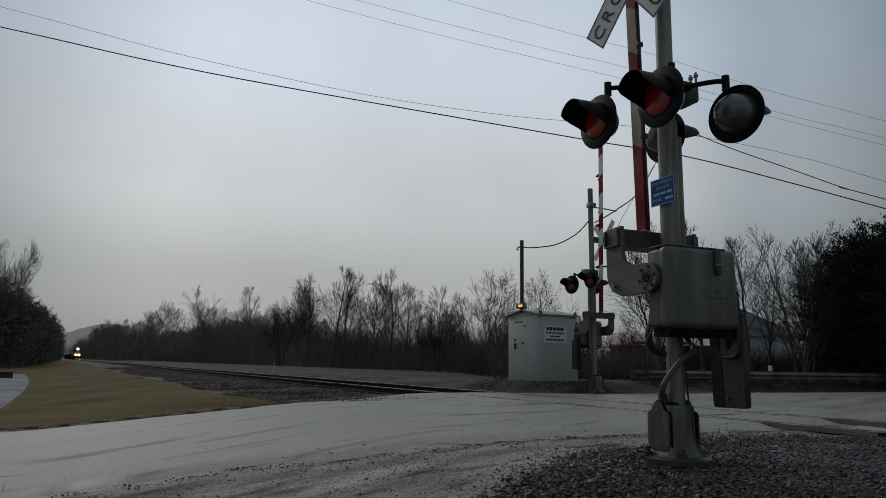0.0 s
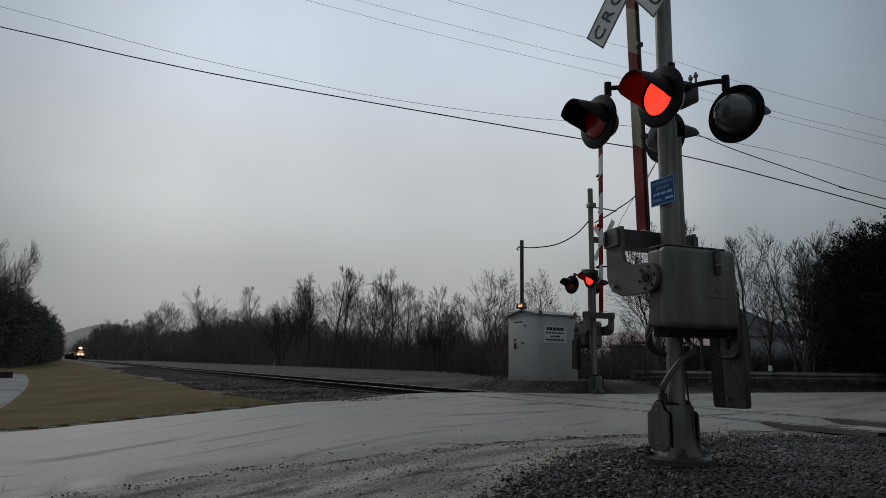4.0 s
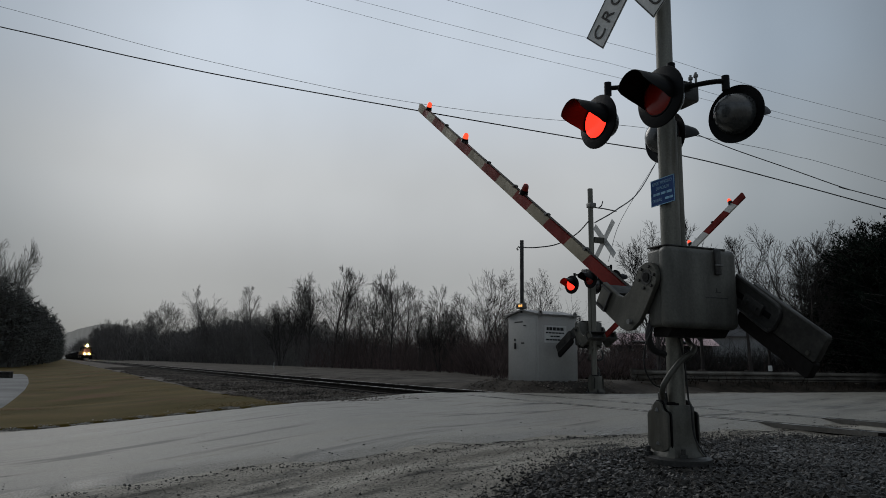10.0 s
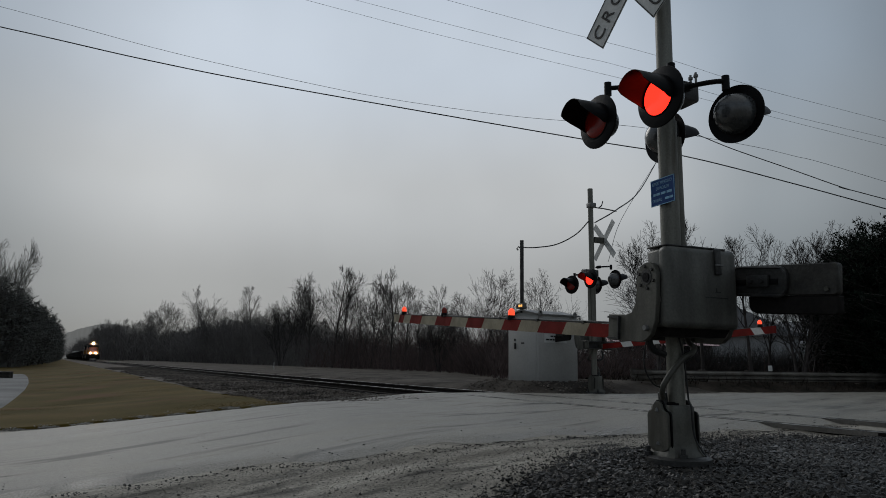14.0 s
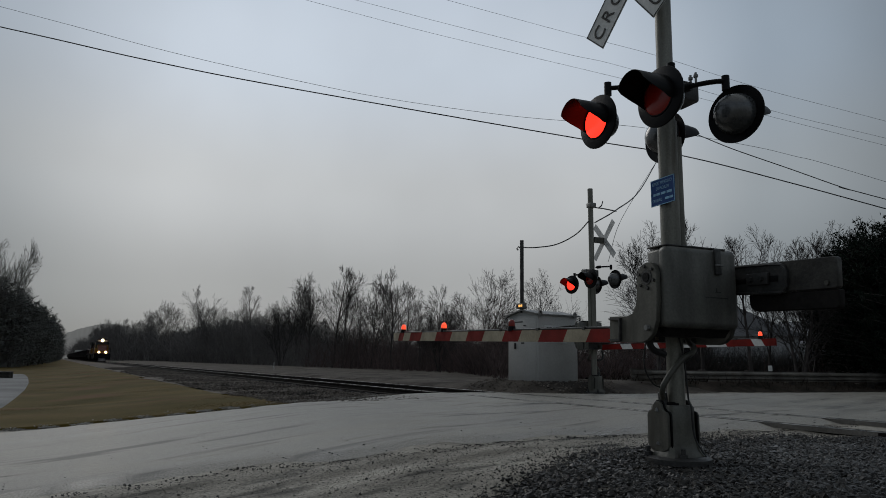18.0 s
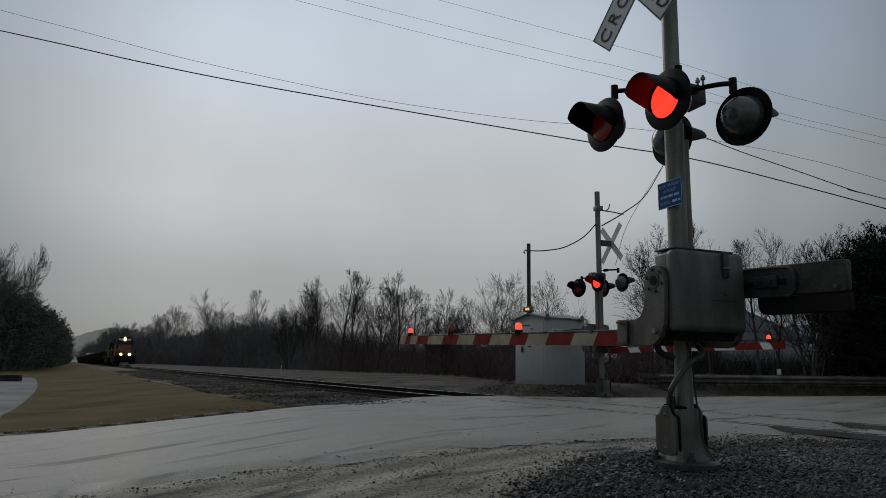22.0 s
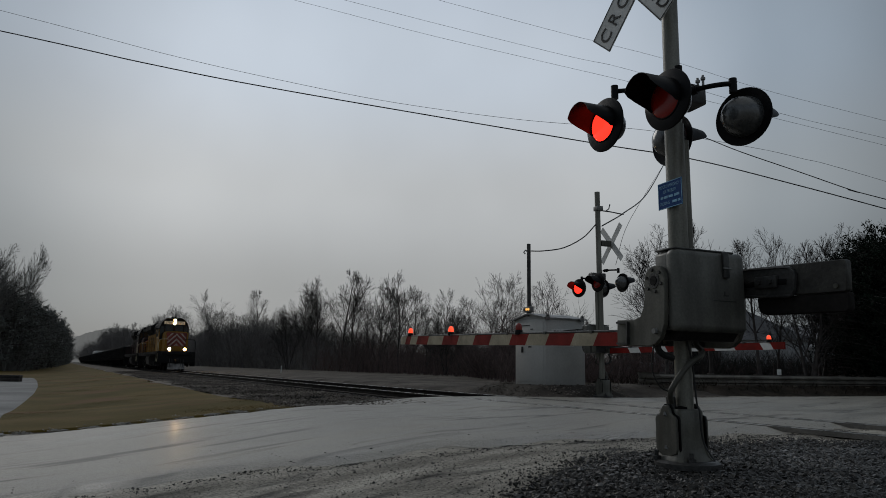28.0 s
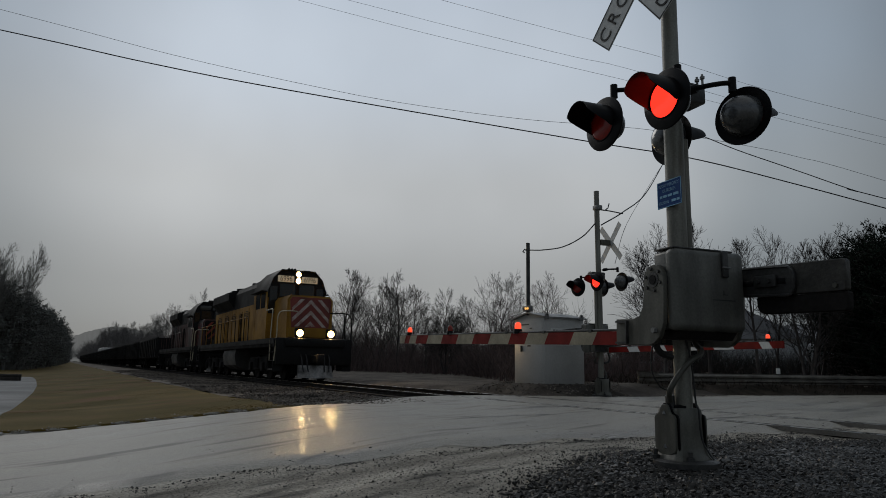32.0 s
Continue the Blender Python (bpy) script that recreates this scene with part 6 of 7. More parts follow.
    for k in range(0 if lit else 4):
        for y in (-1, 1):
            bm = BM()
            z0 = 1.66 + 0.40 * k
            x1 = min(-1.62, -3.4 + (2.96 - z0))
            if x1 < -3.2:
                continue
            pts = [(-3.4, z0), (-3.4, z0 + 0.17), (x1, z0 + 0.17 + x1 + 3.4), (x1, z0 + x1 + 3.4)]
            prism(bm, pts, y * 0.978, y * 0.988)
            part("chevron_stripe", bm, stripe, ns, smooth=False)
    # cab
    bm = BM()
    cabp = [(-1.50, deck), (1.50, deck), (1.50, 3.66), (1.28, 4.18), (0.86, 4.55), (-0.86, 4.55), (-1.28, 4.18), (-1.50, 3.66)]
    prism(bm, cabp, -5.75, -3.45, "yz")
    cab = part("cab", bm, paint, lo)
    bm = BM()
    roofp = [(1.515, 3.60), (1.515, 3.68), (1.295, 4.20), (0.87, 4.575), (-0.87, 4.575), (-1.295, 4.20), (-1.515, 3.68), (-1.515, 3.60), (-1.50, 3.60), (-1.50, 3.66), (-1.28, 4.18), (-0.86, 4.55), (0.86, 4.55), (1.28, 4.18), (1.50, 3.66), (1.50, 3.60)]
    prism(bm, roofp, -5.85, -3.30, "yz")
    part("cab_roof", bm, upper, cab)
    bm = BM()
    prism(bm, [(-1.49, 3.37), (1.49, 3.37), (1.49, 3.66), (1.27, 4.17), (0.85, 4.54), (-0.85, 4.54), (-1.27, 4.17), (-1.49, 3.66)], -3.452, -3.44, "yz")
    part("cab_front", bm, upper, cab)
    for y0, y1, z0, z1 in ((-0.90, -0.10, 3.45, 3.98), (0.10, 0.90, 3.45, 3.98), (-1.40, -1.02, 2.75, 3.85), (1.02, 1.40, 2.75, 3.85)):
        bm = BM()
        box(bm, (-3.442, y0, z0), (-3.425, y1, z1))
        part("windscreen", bm, M_WINDOW, cab, "dark cab window")
        bm = BM()
        for lo3, hi3 in (((y0 - 0.04, z1), (y1 + 0.04, z1 + 0.04)), ((y0 - 0.04, z0 - 0.04), (y1 + 0.04, z0)), ((y0 - 0.04, z0), (y0, z1)), ((y1, z0), (y1 + 0.04, z1))):
            box(bm, (-3.44, lo3[0], lo3[1]), (-3.41, hi3[0], hi3[1]))
        part("window_frame", bm, M_LOCOBLACK, cab)
    for y in (-1, 1):
        for x0, x1 in ((-4.45, -3.75), (-5.30, -4.60)):
            bm = BM()
            box(bm, (x0, y * 1.495, 2.95), (x1, y * 1.51, 3.58))
            part("side_window", bm, M_WINDOW, cab, "dark cab side window")
        bm = BM()
        box(bm, (-5.4, y * 1.50, 3.62), (-3.6, y * 1.80, 3.66))
        part("sunshade", bm, upper, cab)
        bm = BM()
        box(bm, (-5.70, y * 1.502, deck + 0.1), (-5.35, y * 1.512, 3.5))
        part("cab_door", bm, paint, cab)
    # number boards and headlight
    for y in (-0.62, 0.62):
        bm = BM()
        box(bm, (-3.44, y - 0.42, 4.05), (-3.36, y + 0.42, 4.32), 0.03)
        nb = part("number_board", bm, G_BOARD if lit else M_BOARD, cab, "backlit number board with dark figures" if lit else "")
        if number:
            text_part(number, 0.32, M_NUMBER, nb, Matrix.Translation((-3.358, y, 4.185)) @ Matrix(((0, 0, 1, 0), (1, 0, 0, 0), (0, 1, 0, 0), (0, 0, 0, 1))))
    bm = BM()
    box(bm, (-3.44, -0.18, 3.95), (-3.32, 0.18, 4.57), 0.04)
    hb = part("headlight_box", bm, upper, cab)
    for z in (4.12, 4.40):
        # this disc glows past the lens edge to widen the headlight's glare
        bm = BM()
        rod(bm, (-3.33, 0, z), (-3.312, 0, z), 0.125, seg=20)
        part("reflector", bm, G_GLARE if lit else M_LOCOBLACK, hb)
        bm = BM()
        rod(bm, (-3.33, 0, z), (-3.305, 0, z), 0.10, seg=20)
        part("headlight", bm, G_HEAD if lit else M_WINDOW, hb, "bright warm headlight" if lit else "")
    for y in (-0.62, 0.62):
        bm = BM()
        box(bm, (-0.86, y - 0.18, deck + 0.02), (-0.72, y + 0.18, deck + 0.40), 0.03)
        d = part("ditch_light", bm, M_LOCOBLACK, lo)
        # same added glare ring behind the ditch lens
        bm = BM()
        rod(bm, (-0.72, y, deck + 0.21), (-0.706, y, deck + 0.21), 0.135, seg=20)
        part("reflector", bm, G_GLARE if lit else M_LOCOBLACK, d)
        bm = BM()
        rod(bm, (-0.72, y, deck + 0.21), (-0.70, y, deck + 0.21), 0.10, seg=20)
        part("ditch_lens", bm, G_DITCH if lit else M_WINDOW, d, "bright warm ditch light" if lit else "")
    # horn and bell on the cab roof
    bm = BM()
    for y in (-0.16, 0.0, 0.16):
        rod(bm, (-4.9, y, 4.70), (-4.35, y, 4.72), 0.03, 0.07, 10)
    rod(bm, (-4.8, 0, 4.55), (-4.8, 0, 4.70), 0.03, seg=8)
    part("horn", bm, M_LOCOBLACK, cab)
    bm = BM()
    box(bm, (-4.2, 0.4, 4.55), (-3.8, 0.8, 4.66), 0.03)
    part("antenna_box", bm, M_LOCOGREY, cab)
    # long hood
    bm = BM()
    hood = [(-0.88, deck), (0.88, deck), (0.88, 4.02), (0.66, 4.28), (-0.66, 4.28), (-0.88, 4.02)]
    prism(bm, hood, -19.6, -5.75, "yz")
    hd = part("long_hood", bm, paint, lo)
    bm = BM()
    cap = [(0.89, 3.30), (0.89, 4.03), (0.665, 4.295), (-0.665, 4.295), (-0.89, 4.03), (-0.89, 3.30), (-0.88, 3.30), (-0.88, 4.02), (-0.66, 4.28), (0.66, 4.28), (0.88, 4.02), (0.88, 3.30)]
    prism(bm, cap, -19.62, -5.75, "yz")
    part("hood_roof", bm, upper, hd)
    bm = BM()
    prism(bm, [(0.885, 3.35), (1.28, 3.78), (1.28, 4.16), (0.66, 4.30), (-0.66, 4.30), (-1.28, 4.16), (-1.28, 3.78), (-0.885, 3.35)], -18.9, -14.6, "yz")
    part("radiator", bm, upper, hd, "flared radiator section")
    for xc in (-15.4, -16.75, -18.1):
        bm = BM()
        rod(bm, (xc, 0, 4.29), (xc, 0, 4.44), 0.60, seg=24)
        part("roof_fan", bm, upper, hd)
    for xc in (-8.2, -9.7):
        bm = BM()
        rod(bm, (xc, 0, 4.28), (xc, 0, 4.42), 0.50, seg=20)
        part("roof_fan", bm, upper, hd)
    bm = BM()
    box(bm, (-12.2, -0.35, 4.28), (-11.2, 0.35, 4.52), 0.05)
    part("exhaust_stack", bm, M_LOCOBLACK, hd)
    bm = BM()
    box(bm, (-7.4, -0.95, 3.42), (-5.80, 0.95, 4.24), 0.05)
    part("blower_housing", bm, upper, hd)
    # engine-room doors with louvres and latches
    x = -6.0
    for k in range(15):
        for y in (-1, 1):
            bm = BM()
            box(bm, (x - 0.80, y * 0.881, deck + 0.25), (x - 0.04, y * 0.898, 3.22), 0.006, seg=1)
            dr = part("hood_door", bm, paint, hd)
            bm = BM()
            box(bm, (x - 0.85, y * 0.884, deck + 0.10), (x - 0.79, y * 0.93, 3.0))
            part("door_strip", bm, M_LOCOBLACK, hd)
            if k % 2:
                for j in range(5):
                    bm = BM()
                    box(bm, (x - 0.70, y * 0.897, 2.72 + 0.08 * j), (x - 0.14, y * 0.910, 2.755 + 0.08 * j))
                    part("louvre", bm, upper, dr)
        x -= 0.90
    # handrails
    for y in (-1.46, 1.46):
        for x0, x1 in ((-19.5, -6.0),):
            bm = BM()
            rod(bm, (x0, y, deck + 1.05), (x1, y, deck + 1.05), 0.02, seg=6)
            rl = part("handrail", bm, paint, lo)
            k = x0
            while k <= x1 + 0.01:
                bm = BM()
                rod(bm, (k, y, deck), (k, y, deck + 1.05), 0.018, seg=6)
                part("stanchion", bm, paint, rl)
                k += 1.5
        # front grab rails bend down to the steps
        bm = BM()
        tube(bm, smooth_path([(-2.6, y, deck + 1.15), (-1.75, y, deck + 1.15), (-1.62, y * 1.01, deck + 1.0), (-1.56, y * 1.04, deck + 0.2), (-1.52, y * 1.05, 0.75)], 5), 0.024, 6)
        # far-side rails coloured black to match how dark they look from the camera
        part("grab_rail", bm, M_RAILING if y < 0 else M_LOCOBLACK, lo)
        bm = BM()
        tube(bm, smooth_path([(-1.05, y * 0.45, deck + 1.05), (-0.85, y * 0.75, deck + 1.05), (-0.80, y, deck + 0.90), (-0.80, y * 1.02, deck + 0.1), (-0.86, y * 1.05, 0.75)], 5), 0.024, 6)
        part("grab_rail", bm, M_RAILING if y < 0 else M_LOCOBLACK, lo)
    # hoods and cab stand narrower than the deck
    for top in (ns, cab, hd):
        for ob in (top, *top.children_recursive):
            if ob.name.startswith("lettering"):
                ob.matrix_basis = Matrix.Diagonal((1, 0.83, 1, 1)) @ ob.matrix_basis
                continue
            for vert in ob.data.vertices:
                vert.co.y *= 0.95 if top is ns else 0.83
                if top is hd:
                    vert.co.z = 1.6 + (vert.co.z - 1.6) * 1.06
    # the short frame: the middle of the engine room is drawn together
    for ob in lo.children_recursive:
        if not ob.name.startswith("lettering"):
            for vert in ob.data.vertices:
                if vert.co.x < -13:
                    vert.co.x += 2.5
                elif vert.co.x < -10:
                    vert.co.x = -10 + (vert.co.x + 10) / 6
    bogie(lo, -4.05, 3, 2.03, M_UNDER)
    bogie(lo, -14.6, 3, 2.03, M_UNDER)
    return lo


M_NUMBER = material("dark_figures", (0.02, 0.008, 0.006), rough=0.6, bump=0)
lead = locomotive("yellow diesel locomotive with red chevron nose, lights lit", M_YELLOW, M_LOCOGREY, M_NOSERED, M_NOSEWHITE, "6996", True)
second = locomotive("grimy orange and black diesel locomotive, second in the train", M_ORANGE, M_LOCOBLACK, M_LOCOBLACK, M_NOSERED, "", False)
TRAIN += [(lead, 0.0), (second, 18.48)]


def gondola(paint, load, label, pale=False):
    g = thing("gondola_car", Matrix(), label, "gondola car", "cars of the train")
    ln, h = 15.6, 2.65
    bm = BM()
    box(bm, (-ln - 0.35, -1.5, 0.95), (-0.55, 1.5, 1.25), 0.02)
    part("underframe", bm, M_UNDER, g)
    for y in (-1.52, 1.52):
        bm = BM()
        box(bm, (-ln - 0.2, y - 0.03, 1.05), (-0.70, y + 0.03, h), 0.008)
        sd = part("side", bm, paint, g)
        bm = BM()
        box(bm, (-ln - 0.25, y - 0.07, h - 0.10), (-0.65, y + 0.07, h + 0.05), 0.01)
        part("top_chord", bm, paint, sd)
        k = -1.0
        while k > -ln:
            bm = BM()
            s = 1 if y > 0 else -1
            box(bm, (k - 0.07, y + 0.03 * s, 1.05), (k + 0.07, y + 0.11 * s, h - 0.1))
            part("rib", bm, paint, sd)
            k -= 1.42
    for x in (-0.70, -ln - 0.2):
        bm = BM()
        box(bm, (x - 0.03, -1.5, 1.05), (x + 0.03, 1.5, h))
        part("end", bm, paint, g)
    bm = BM()
    if pale:
        box(bm, (-ln - 0.1, -1.46, 1.3), (-0.8, 1.46, h + 0.75), 0.3, seg=3)
    else:
        rows = []
        for i in range(25):
            x = -0.85 - (ln - 0.95) * i / 24
            top = h - 0.25 + 0.42 * math.sin(math.pi * i / 24) ** 0.35 * (0.8 + 0.2 * math.sin(i * 1.9))
            rows.append([bm.verts.new((x, y, 1.3 if abs(y) > 1.4 else top - 0.28 * (y / 1.3) ** 2 + random.uniform(-0.07, 0.07))) for y in (-1.46, -1.44, -1.2, -0.7, 0.0, 0.7, 1.2, 1.44, 1.46)])
        for ra, rb in zip(rows, rows[1:]):
            for j in range(8):
                bm.faces.new((ra[j], ra[j + 1], rb[j + 1], rb[j]))
    part("load", bm, M_CARPALE if pale else M_LOCOBLACK, g, "pale cover" if pale else "heaped dark load")
    bm = BM()
    box(bm, (-0.6, -0.12, 0.72), (0.0, 0.12, 0.98), 0.03)
    part("coupler", bm, M_UNDER, g)
    bogie(g, -2.4, 2, 1.78, M_UNDER)
    bogie(g, -ln + 1.5, 2, 1.78, M_UNDER)
    return g


dark_car = gondola(M_CARBLACK, 0, "black gondola car with ribbed sides")
pale_car = gondola(M_CARBLACK, 0, "black car with a pale cover", True)
TRAIN += [(dark_car, 36.96), (pale_car, 36.96 + 16.2 * 6)]
for k in range(1, 17):
    if k != 6:
        TRAIN.append((copy_thing(dark_car, Matrix()), 36.96 + 16.2 * k))
for car, back in TRAIN:
    car.matrix_basis = train_pose(0, back)

# ---------- verge, driveway, loose stone ----------
def sheet_between(name, s0, s1, lo, hi, ns, nc, mat, lift, label, cat, kind="structure"):
    v = []
    for i in range(ns):
        q = s0 + (s1 - s0) * (i / (ns - 1)) ** 2.2
        a, b = lo(q), hi(q)
        for j in range(nc):
            c = a + (b - a) * j / (nc - 1)
            p = on_track(q, c)
            v.append((p.x, p.y, float(ground_z(p.x, p.y)) + lift - (0.07 if i == 0 else 0.0)))
    f = [(i * nc + j, i * nc + j + 1, (i + 1) * nc + j + 1, (i + 1) * nc + j) for i in range(ns - 1) for j in range(nc - 1)]
    return tagged(new(name, from_arrays(name, v, f, mat, True)), label, cat, kind=kind)


def verge_in(q):
    """Edge of the grass towards the ballast."""
    return -4.85 + 0.25 * math.sin(q * 0.35) + 0.12 * math.sin(q * 1.1)


def verge_out(q):
    return float(np.interp(q, (11, 16.5, 18.8, 22, 27.7, 35, 45, 53), (-9.25, -9.42, -9.36, -9.30, -9.24, -9.32, -9.62, -10.05))) - max(0.0, q - 53) * 0.8


sheet_between("grass_verge", 11.52, 460, verge_out, verge_in, 160, 40, M_GRASS, 0.008, "rough winter grass verge, yellow and olive", "grass verge")
sheet_between("driveway", 10.9, 62, lambda q: -15 - q * 0.05, lambda q: verge_out(q) + 0.15, 60, 8, M_DRIVE, 0.0, "pale wet driveway beside the grass", "driveway")


sheet_between("berm", 14.9, 420, lambda q: 1.28 + 0.1 * math.sin(q * 0.4), lambda q: 16 + q * 0.03, 170, 44, M_BERM, 0.008, "dark matted verge beyond the track", "berm")


sheet_between("stony_shoulder", 11.65, 15.6, lambda q: -4.95 - 0.2 * math.sin(q * 2.1), lambda q: -1.25 - 0.5 * max(0.0, 13.0 - q), 20, 20, M_BALLAST, 0.004, "stony soil between road, grass and rails", "soil")


def grass_blades(n):
    rs = np.random.default_rng(21)
    q = 11.55 + (rs.random(n) ** 2.0) * 45
    lo = np.array([verge_out(v) for v in q]); hi = np.array([verge_in(v) for v in q])
    c = lo + (hi - lo + 0.15) * rs.random(n)
    x = TA.x * q + TN.x * (TD + c); y = TA.y * q + TN.y * (TD + c)
    z = ground_z(x, y) - 0.01
    h = rs.uniform(0.008, 0.026, n) * (0.7 + 0.6 * np.sin(x * 1.3) * np.sin(y * 1.7) ** 2 + 0.3)
    a = rs.uniform(0, 2 * np.pi, n)
    w = rs.uniform(0.004, 0.009, n) * (1 + q / 25)
    lean = rs.normal(0, 0.6, (n, 2)) * h[:, None]
    P = np.stack([np.stack([x - w * np.cos(a), y - w * np.sin(a), z], -1), np.stack([x + w * np.cos(a), y + w * np.sin(a), z], -1), np.stack([x + lean[:, 0], y + lean[:, 1], z + h], -1)], 1).reshape(-1, 3)
    return from_arrays("grass", P, np.arange(3 * n).reshape(-1, 3), M_GRASS)


tagged(new("grass", grass_blades(60000)), "short rough winter grass on the verge", "grass", kind="stuff")

STONE = [(-1, -0.8, -0.6), (1.1, -0.7, -0.5), (0.8, 1.0, -0.6), (-0.9, 0.9, -0.4), (-0.6, -0.5, 0.7), (0.7, -0.6, 0.55), (0.5, 0.6, 0.8), (-0.7, 0.5, 0.5)]
STONE_F = [(0, 3, 2, 1), (4, 5, 6, 7), (0, 1, 5, 4), (1, 2, 6, 5), (2, 3, 7, 6), (3, 0, 4, 7)]


def stones(name, x, y, z, size, seed, mat, label):
    """Loose stones: warped little blocks lying at random."""
    rs = np.random.default_rng(seed)
    n = len(x)
    b = np.array(STONE)[None] + rs.normal(0, 0.22, (n, 8, 3))
    b *= (size * rs.uniform(0.6, 1.3, n))[:, None, None] * np.stack([np.ones(n), rs.uniform(0.6, 1, n), rs.uniform(0.35, 0.8, n)], -1)[:, None]
    a, t = rs.uniform(0, 2 * np.pi, n), rs.normal(0, 0.45, n)
    ca, sa, ct, st = np.cos(a), np.sin(a), np.cos(t), np.sin(t)
    X = b[..., 0] * ca[:, None] - b[..., 1] * sa[:, None]
    Y = b[..., 0] * sa[:, None] + b[..., 1] * ca[:, None]
    Y2 = Y * ct[:, None] - b[..., 2] * st[:, None]
    Z = Y * st[:, None] + b[..., 2] * ct[:, None]
    P = np.stack([X + x[:, None], Y2 + y[:, None], Z + z[:, None]], -1).reshape(-1, 3)
    F = (np.array(STONE_F)[None] + (np.arange(n) * 8)[:, None, None]).reshape(-1, 4)
    return tagged(new(name, from_arrays(name, P, F, mat)), label, "gravel", kind="stuff")


GRAVEL_RIM = (3.0, 4.2, 5.2, 6.15, 6.95, 7.6)
rs = np.random.default_rng(3)
# gravel round the near mast: thick to its right, thinning to the bare dirt
n = 118000
x, y = rs.uniform(-1.2, 7.4, n), rs.uniform(1.6, 9.6, n)
keep0 = rs.random(n) < np.clip((y - 1.6) / 1.4, 0.0, 1.0)
x, y = x[keep0], y[keep0]
n = len(x)
rim = np.interp(x, [1.31, 2.4, 3.3, 4.2, 6.2, 12], [6.6, 7.3, 7.65, 8.2, 9.4, 12.4])
edge = np.minimum(np.interp(x, [-0.8, 0.03, 0.57, 1.19, 2.09, 2.88], GRAVEL_RIM), rim)
keep = (y < edge + rs.normal(0, 0.25, n)) & (np.hypot(x - 1.84, y - 5.44) > 0.25)
keep &= rs.random(n) < np.clip(1.45 - 0.10 * np.hypot(x - 2, y - 4.5), 0.3, 1)
x, y = x[keep], y[keep]
pile = 0.07 * np.exp(-((x - 3.1) ** 2 / 0.5 + (y - 5.9) ** 2 / 0.25))
stones("gravel", x, y, rough_ground(x, y) + 0.012 + pile, (rs.uniform(0.007, 0.016, len(x)) + 0.015 * rs.random(len(x)) ** 3) * np.clip((edge[keep] - y) / 0.9 + 0.25, 0.3, 1.0), 4, M_GRAVEL, "loose grey crushed stone round the signal base")
# a paler load of fresh stone spread beside the mast
n = 3200
x, y = rs.normal(3.05, 0.62, n), rs.normal(5.55, 0.42, n)
y = y + 0.30 * (x - 3.05)
sel = np.hypot(x - 1.84, y - 5.44) > 0.42
x, y = x[sel], y[sel]
pile = 0.07 * np.exp(-((x - 3.1) ** 2 / 0.5 + (y - 5.9) ** 2 / 0.25))
stones("fresh_gravel", x, y, rough_ground(x, y) + 0.022 + pile, rs.uniform(0.009, 0.020, len(x)), 24, M_FRESH, "paler crushed stone spread beside the signal mast")
# grit thrown along the road's near edge and over the dirt
n = 22000
k = rs.integers(90, 330, n)
e = resample(NEAR_EDGE, 420)[k]
x, y = e[:, 0] + rs.normal(0.05, 0.10, n), e[:, 1] - np.abs(rs.normal(0.0, 0.10, n)) + 0.04
sel = (np.hypot(x, y) < 16) & (y > 2.2)
x, y = x[sel], y[sel]
stones("road_grit", x, y, rough_ground(x, y) + 0.012, rs.uniform(0.002, 0.006, len(x)) + 0.006 * rs.random(len(x)) ** 8, 5, M_GRAVEL, "dark wet grit along the road edge")
n = 46000
x, y = rs.uniform(-4.5, 3.5, n), rs.uniform(2.4, 8.0, n)
e0 = np.interp(x, [q[0] for q in NEAR_EDGE], [q[1] for q in NEAR_EDGE])
sel = y < e0 - 0.05
x, y = x[sel], y[sel]
size = rs.uniform(0.0015, 0.0048, len(x)) + 0.010 * rs.random(len(x)) ** 30
half = rs.random(len(x)) < 0.28
for pick, seed, mat, label in ((half, 6, M_GRAVEL, "fine dark grit scattered over wet dirt"), (~half, 16, M_PALEGRIT, "fine pale grit scattered over wet dirt")):
    stones("shoulder_grit", x[pick], y[pick], rough_ground(x, y)[pick] + 0.003, size[pick], seed, mat, label)
# crumbs carried on to the asphalt
n = 900
k = rs.integers(150, 330, n)
e = resample(NEAR_EDGE, 420)[k]
t = np.abs(rs.normal(0, 0.75, n))
x, y = e[:, 0] - 0.5 * t, e[:, 1] + 0.85 * t
c = TN.x * x + TN.y * y - TD
z = -0.30 + 0.30 * sstep(c, -9.5, -4.4) + 0.046 * sstep(c, -3.5, -1.2) + 0.014
sel = (np.hypot(x, y) < 13) & (y > 2.5)
stones("road_crumbs", x[sel], y[sel], z[sel], rs.uniform(0.003, 0.009, int(sel.sum())), 26, M_GRAVEL, "small stones strewn over the wet road")
# far road edge
n = 24000
k = rs.integers(60, 250, n)
e = resample(FAR_EDGE, 420)[k]
t = np.abs(rs.normal(0.0, 0.14, n)) - 0.05
x, y = e[:, 0] - t + rs.normal(0, 0.06, n), e[:, 1] + t + rs.normal(0, 0.06, n)
stones("verge_grit", x, y, rough_ground(x, y) + 0.035, rs.uniform(0.006, 0.018, len(x)), 7, M_PALEGRIT, "pale grit between road and grass")
n = 5000
q, c = rs.uniform(11.7, 15.6, n), rs.uniform(-5.1, -1.4, n)
x, y = TA.x * q + TN.x * (TD + c), TA.y * q + TN.y * (TD + c)
sel = c < -1.25 - 0.5 * np.maximum(0.0, 13.2 - q)
x, y = x[sel], y[sel]
stones("shoulder_stones", x, y, ground_z(x, y) + 0.010, rs.uniform(0.006, 0.022, len(x)), 12, M_BALLAST, "loose stones where the road meets the rails")
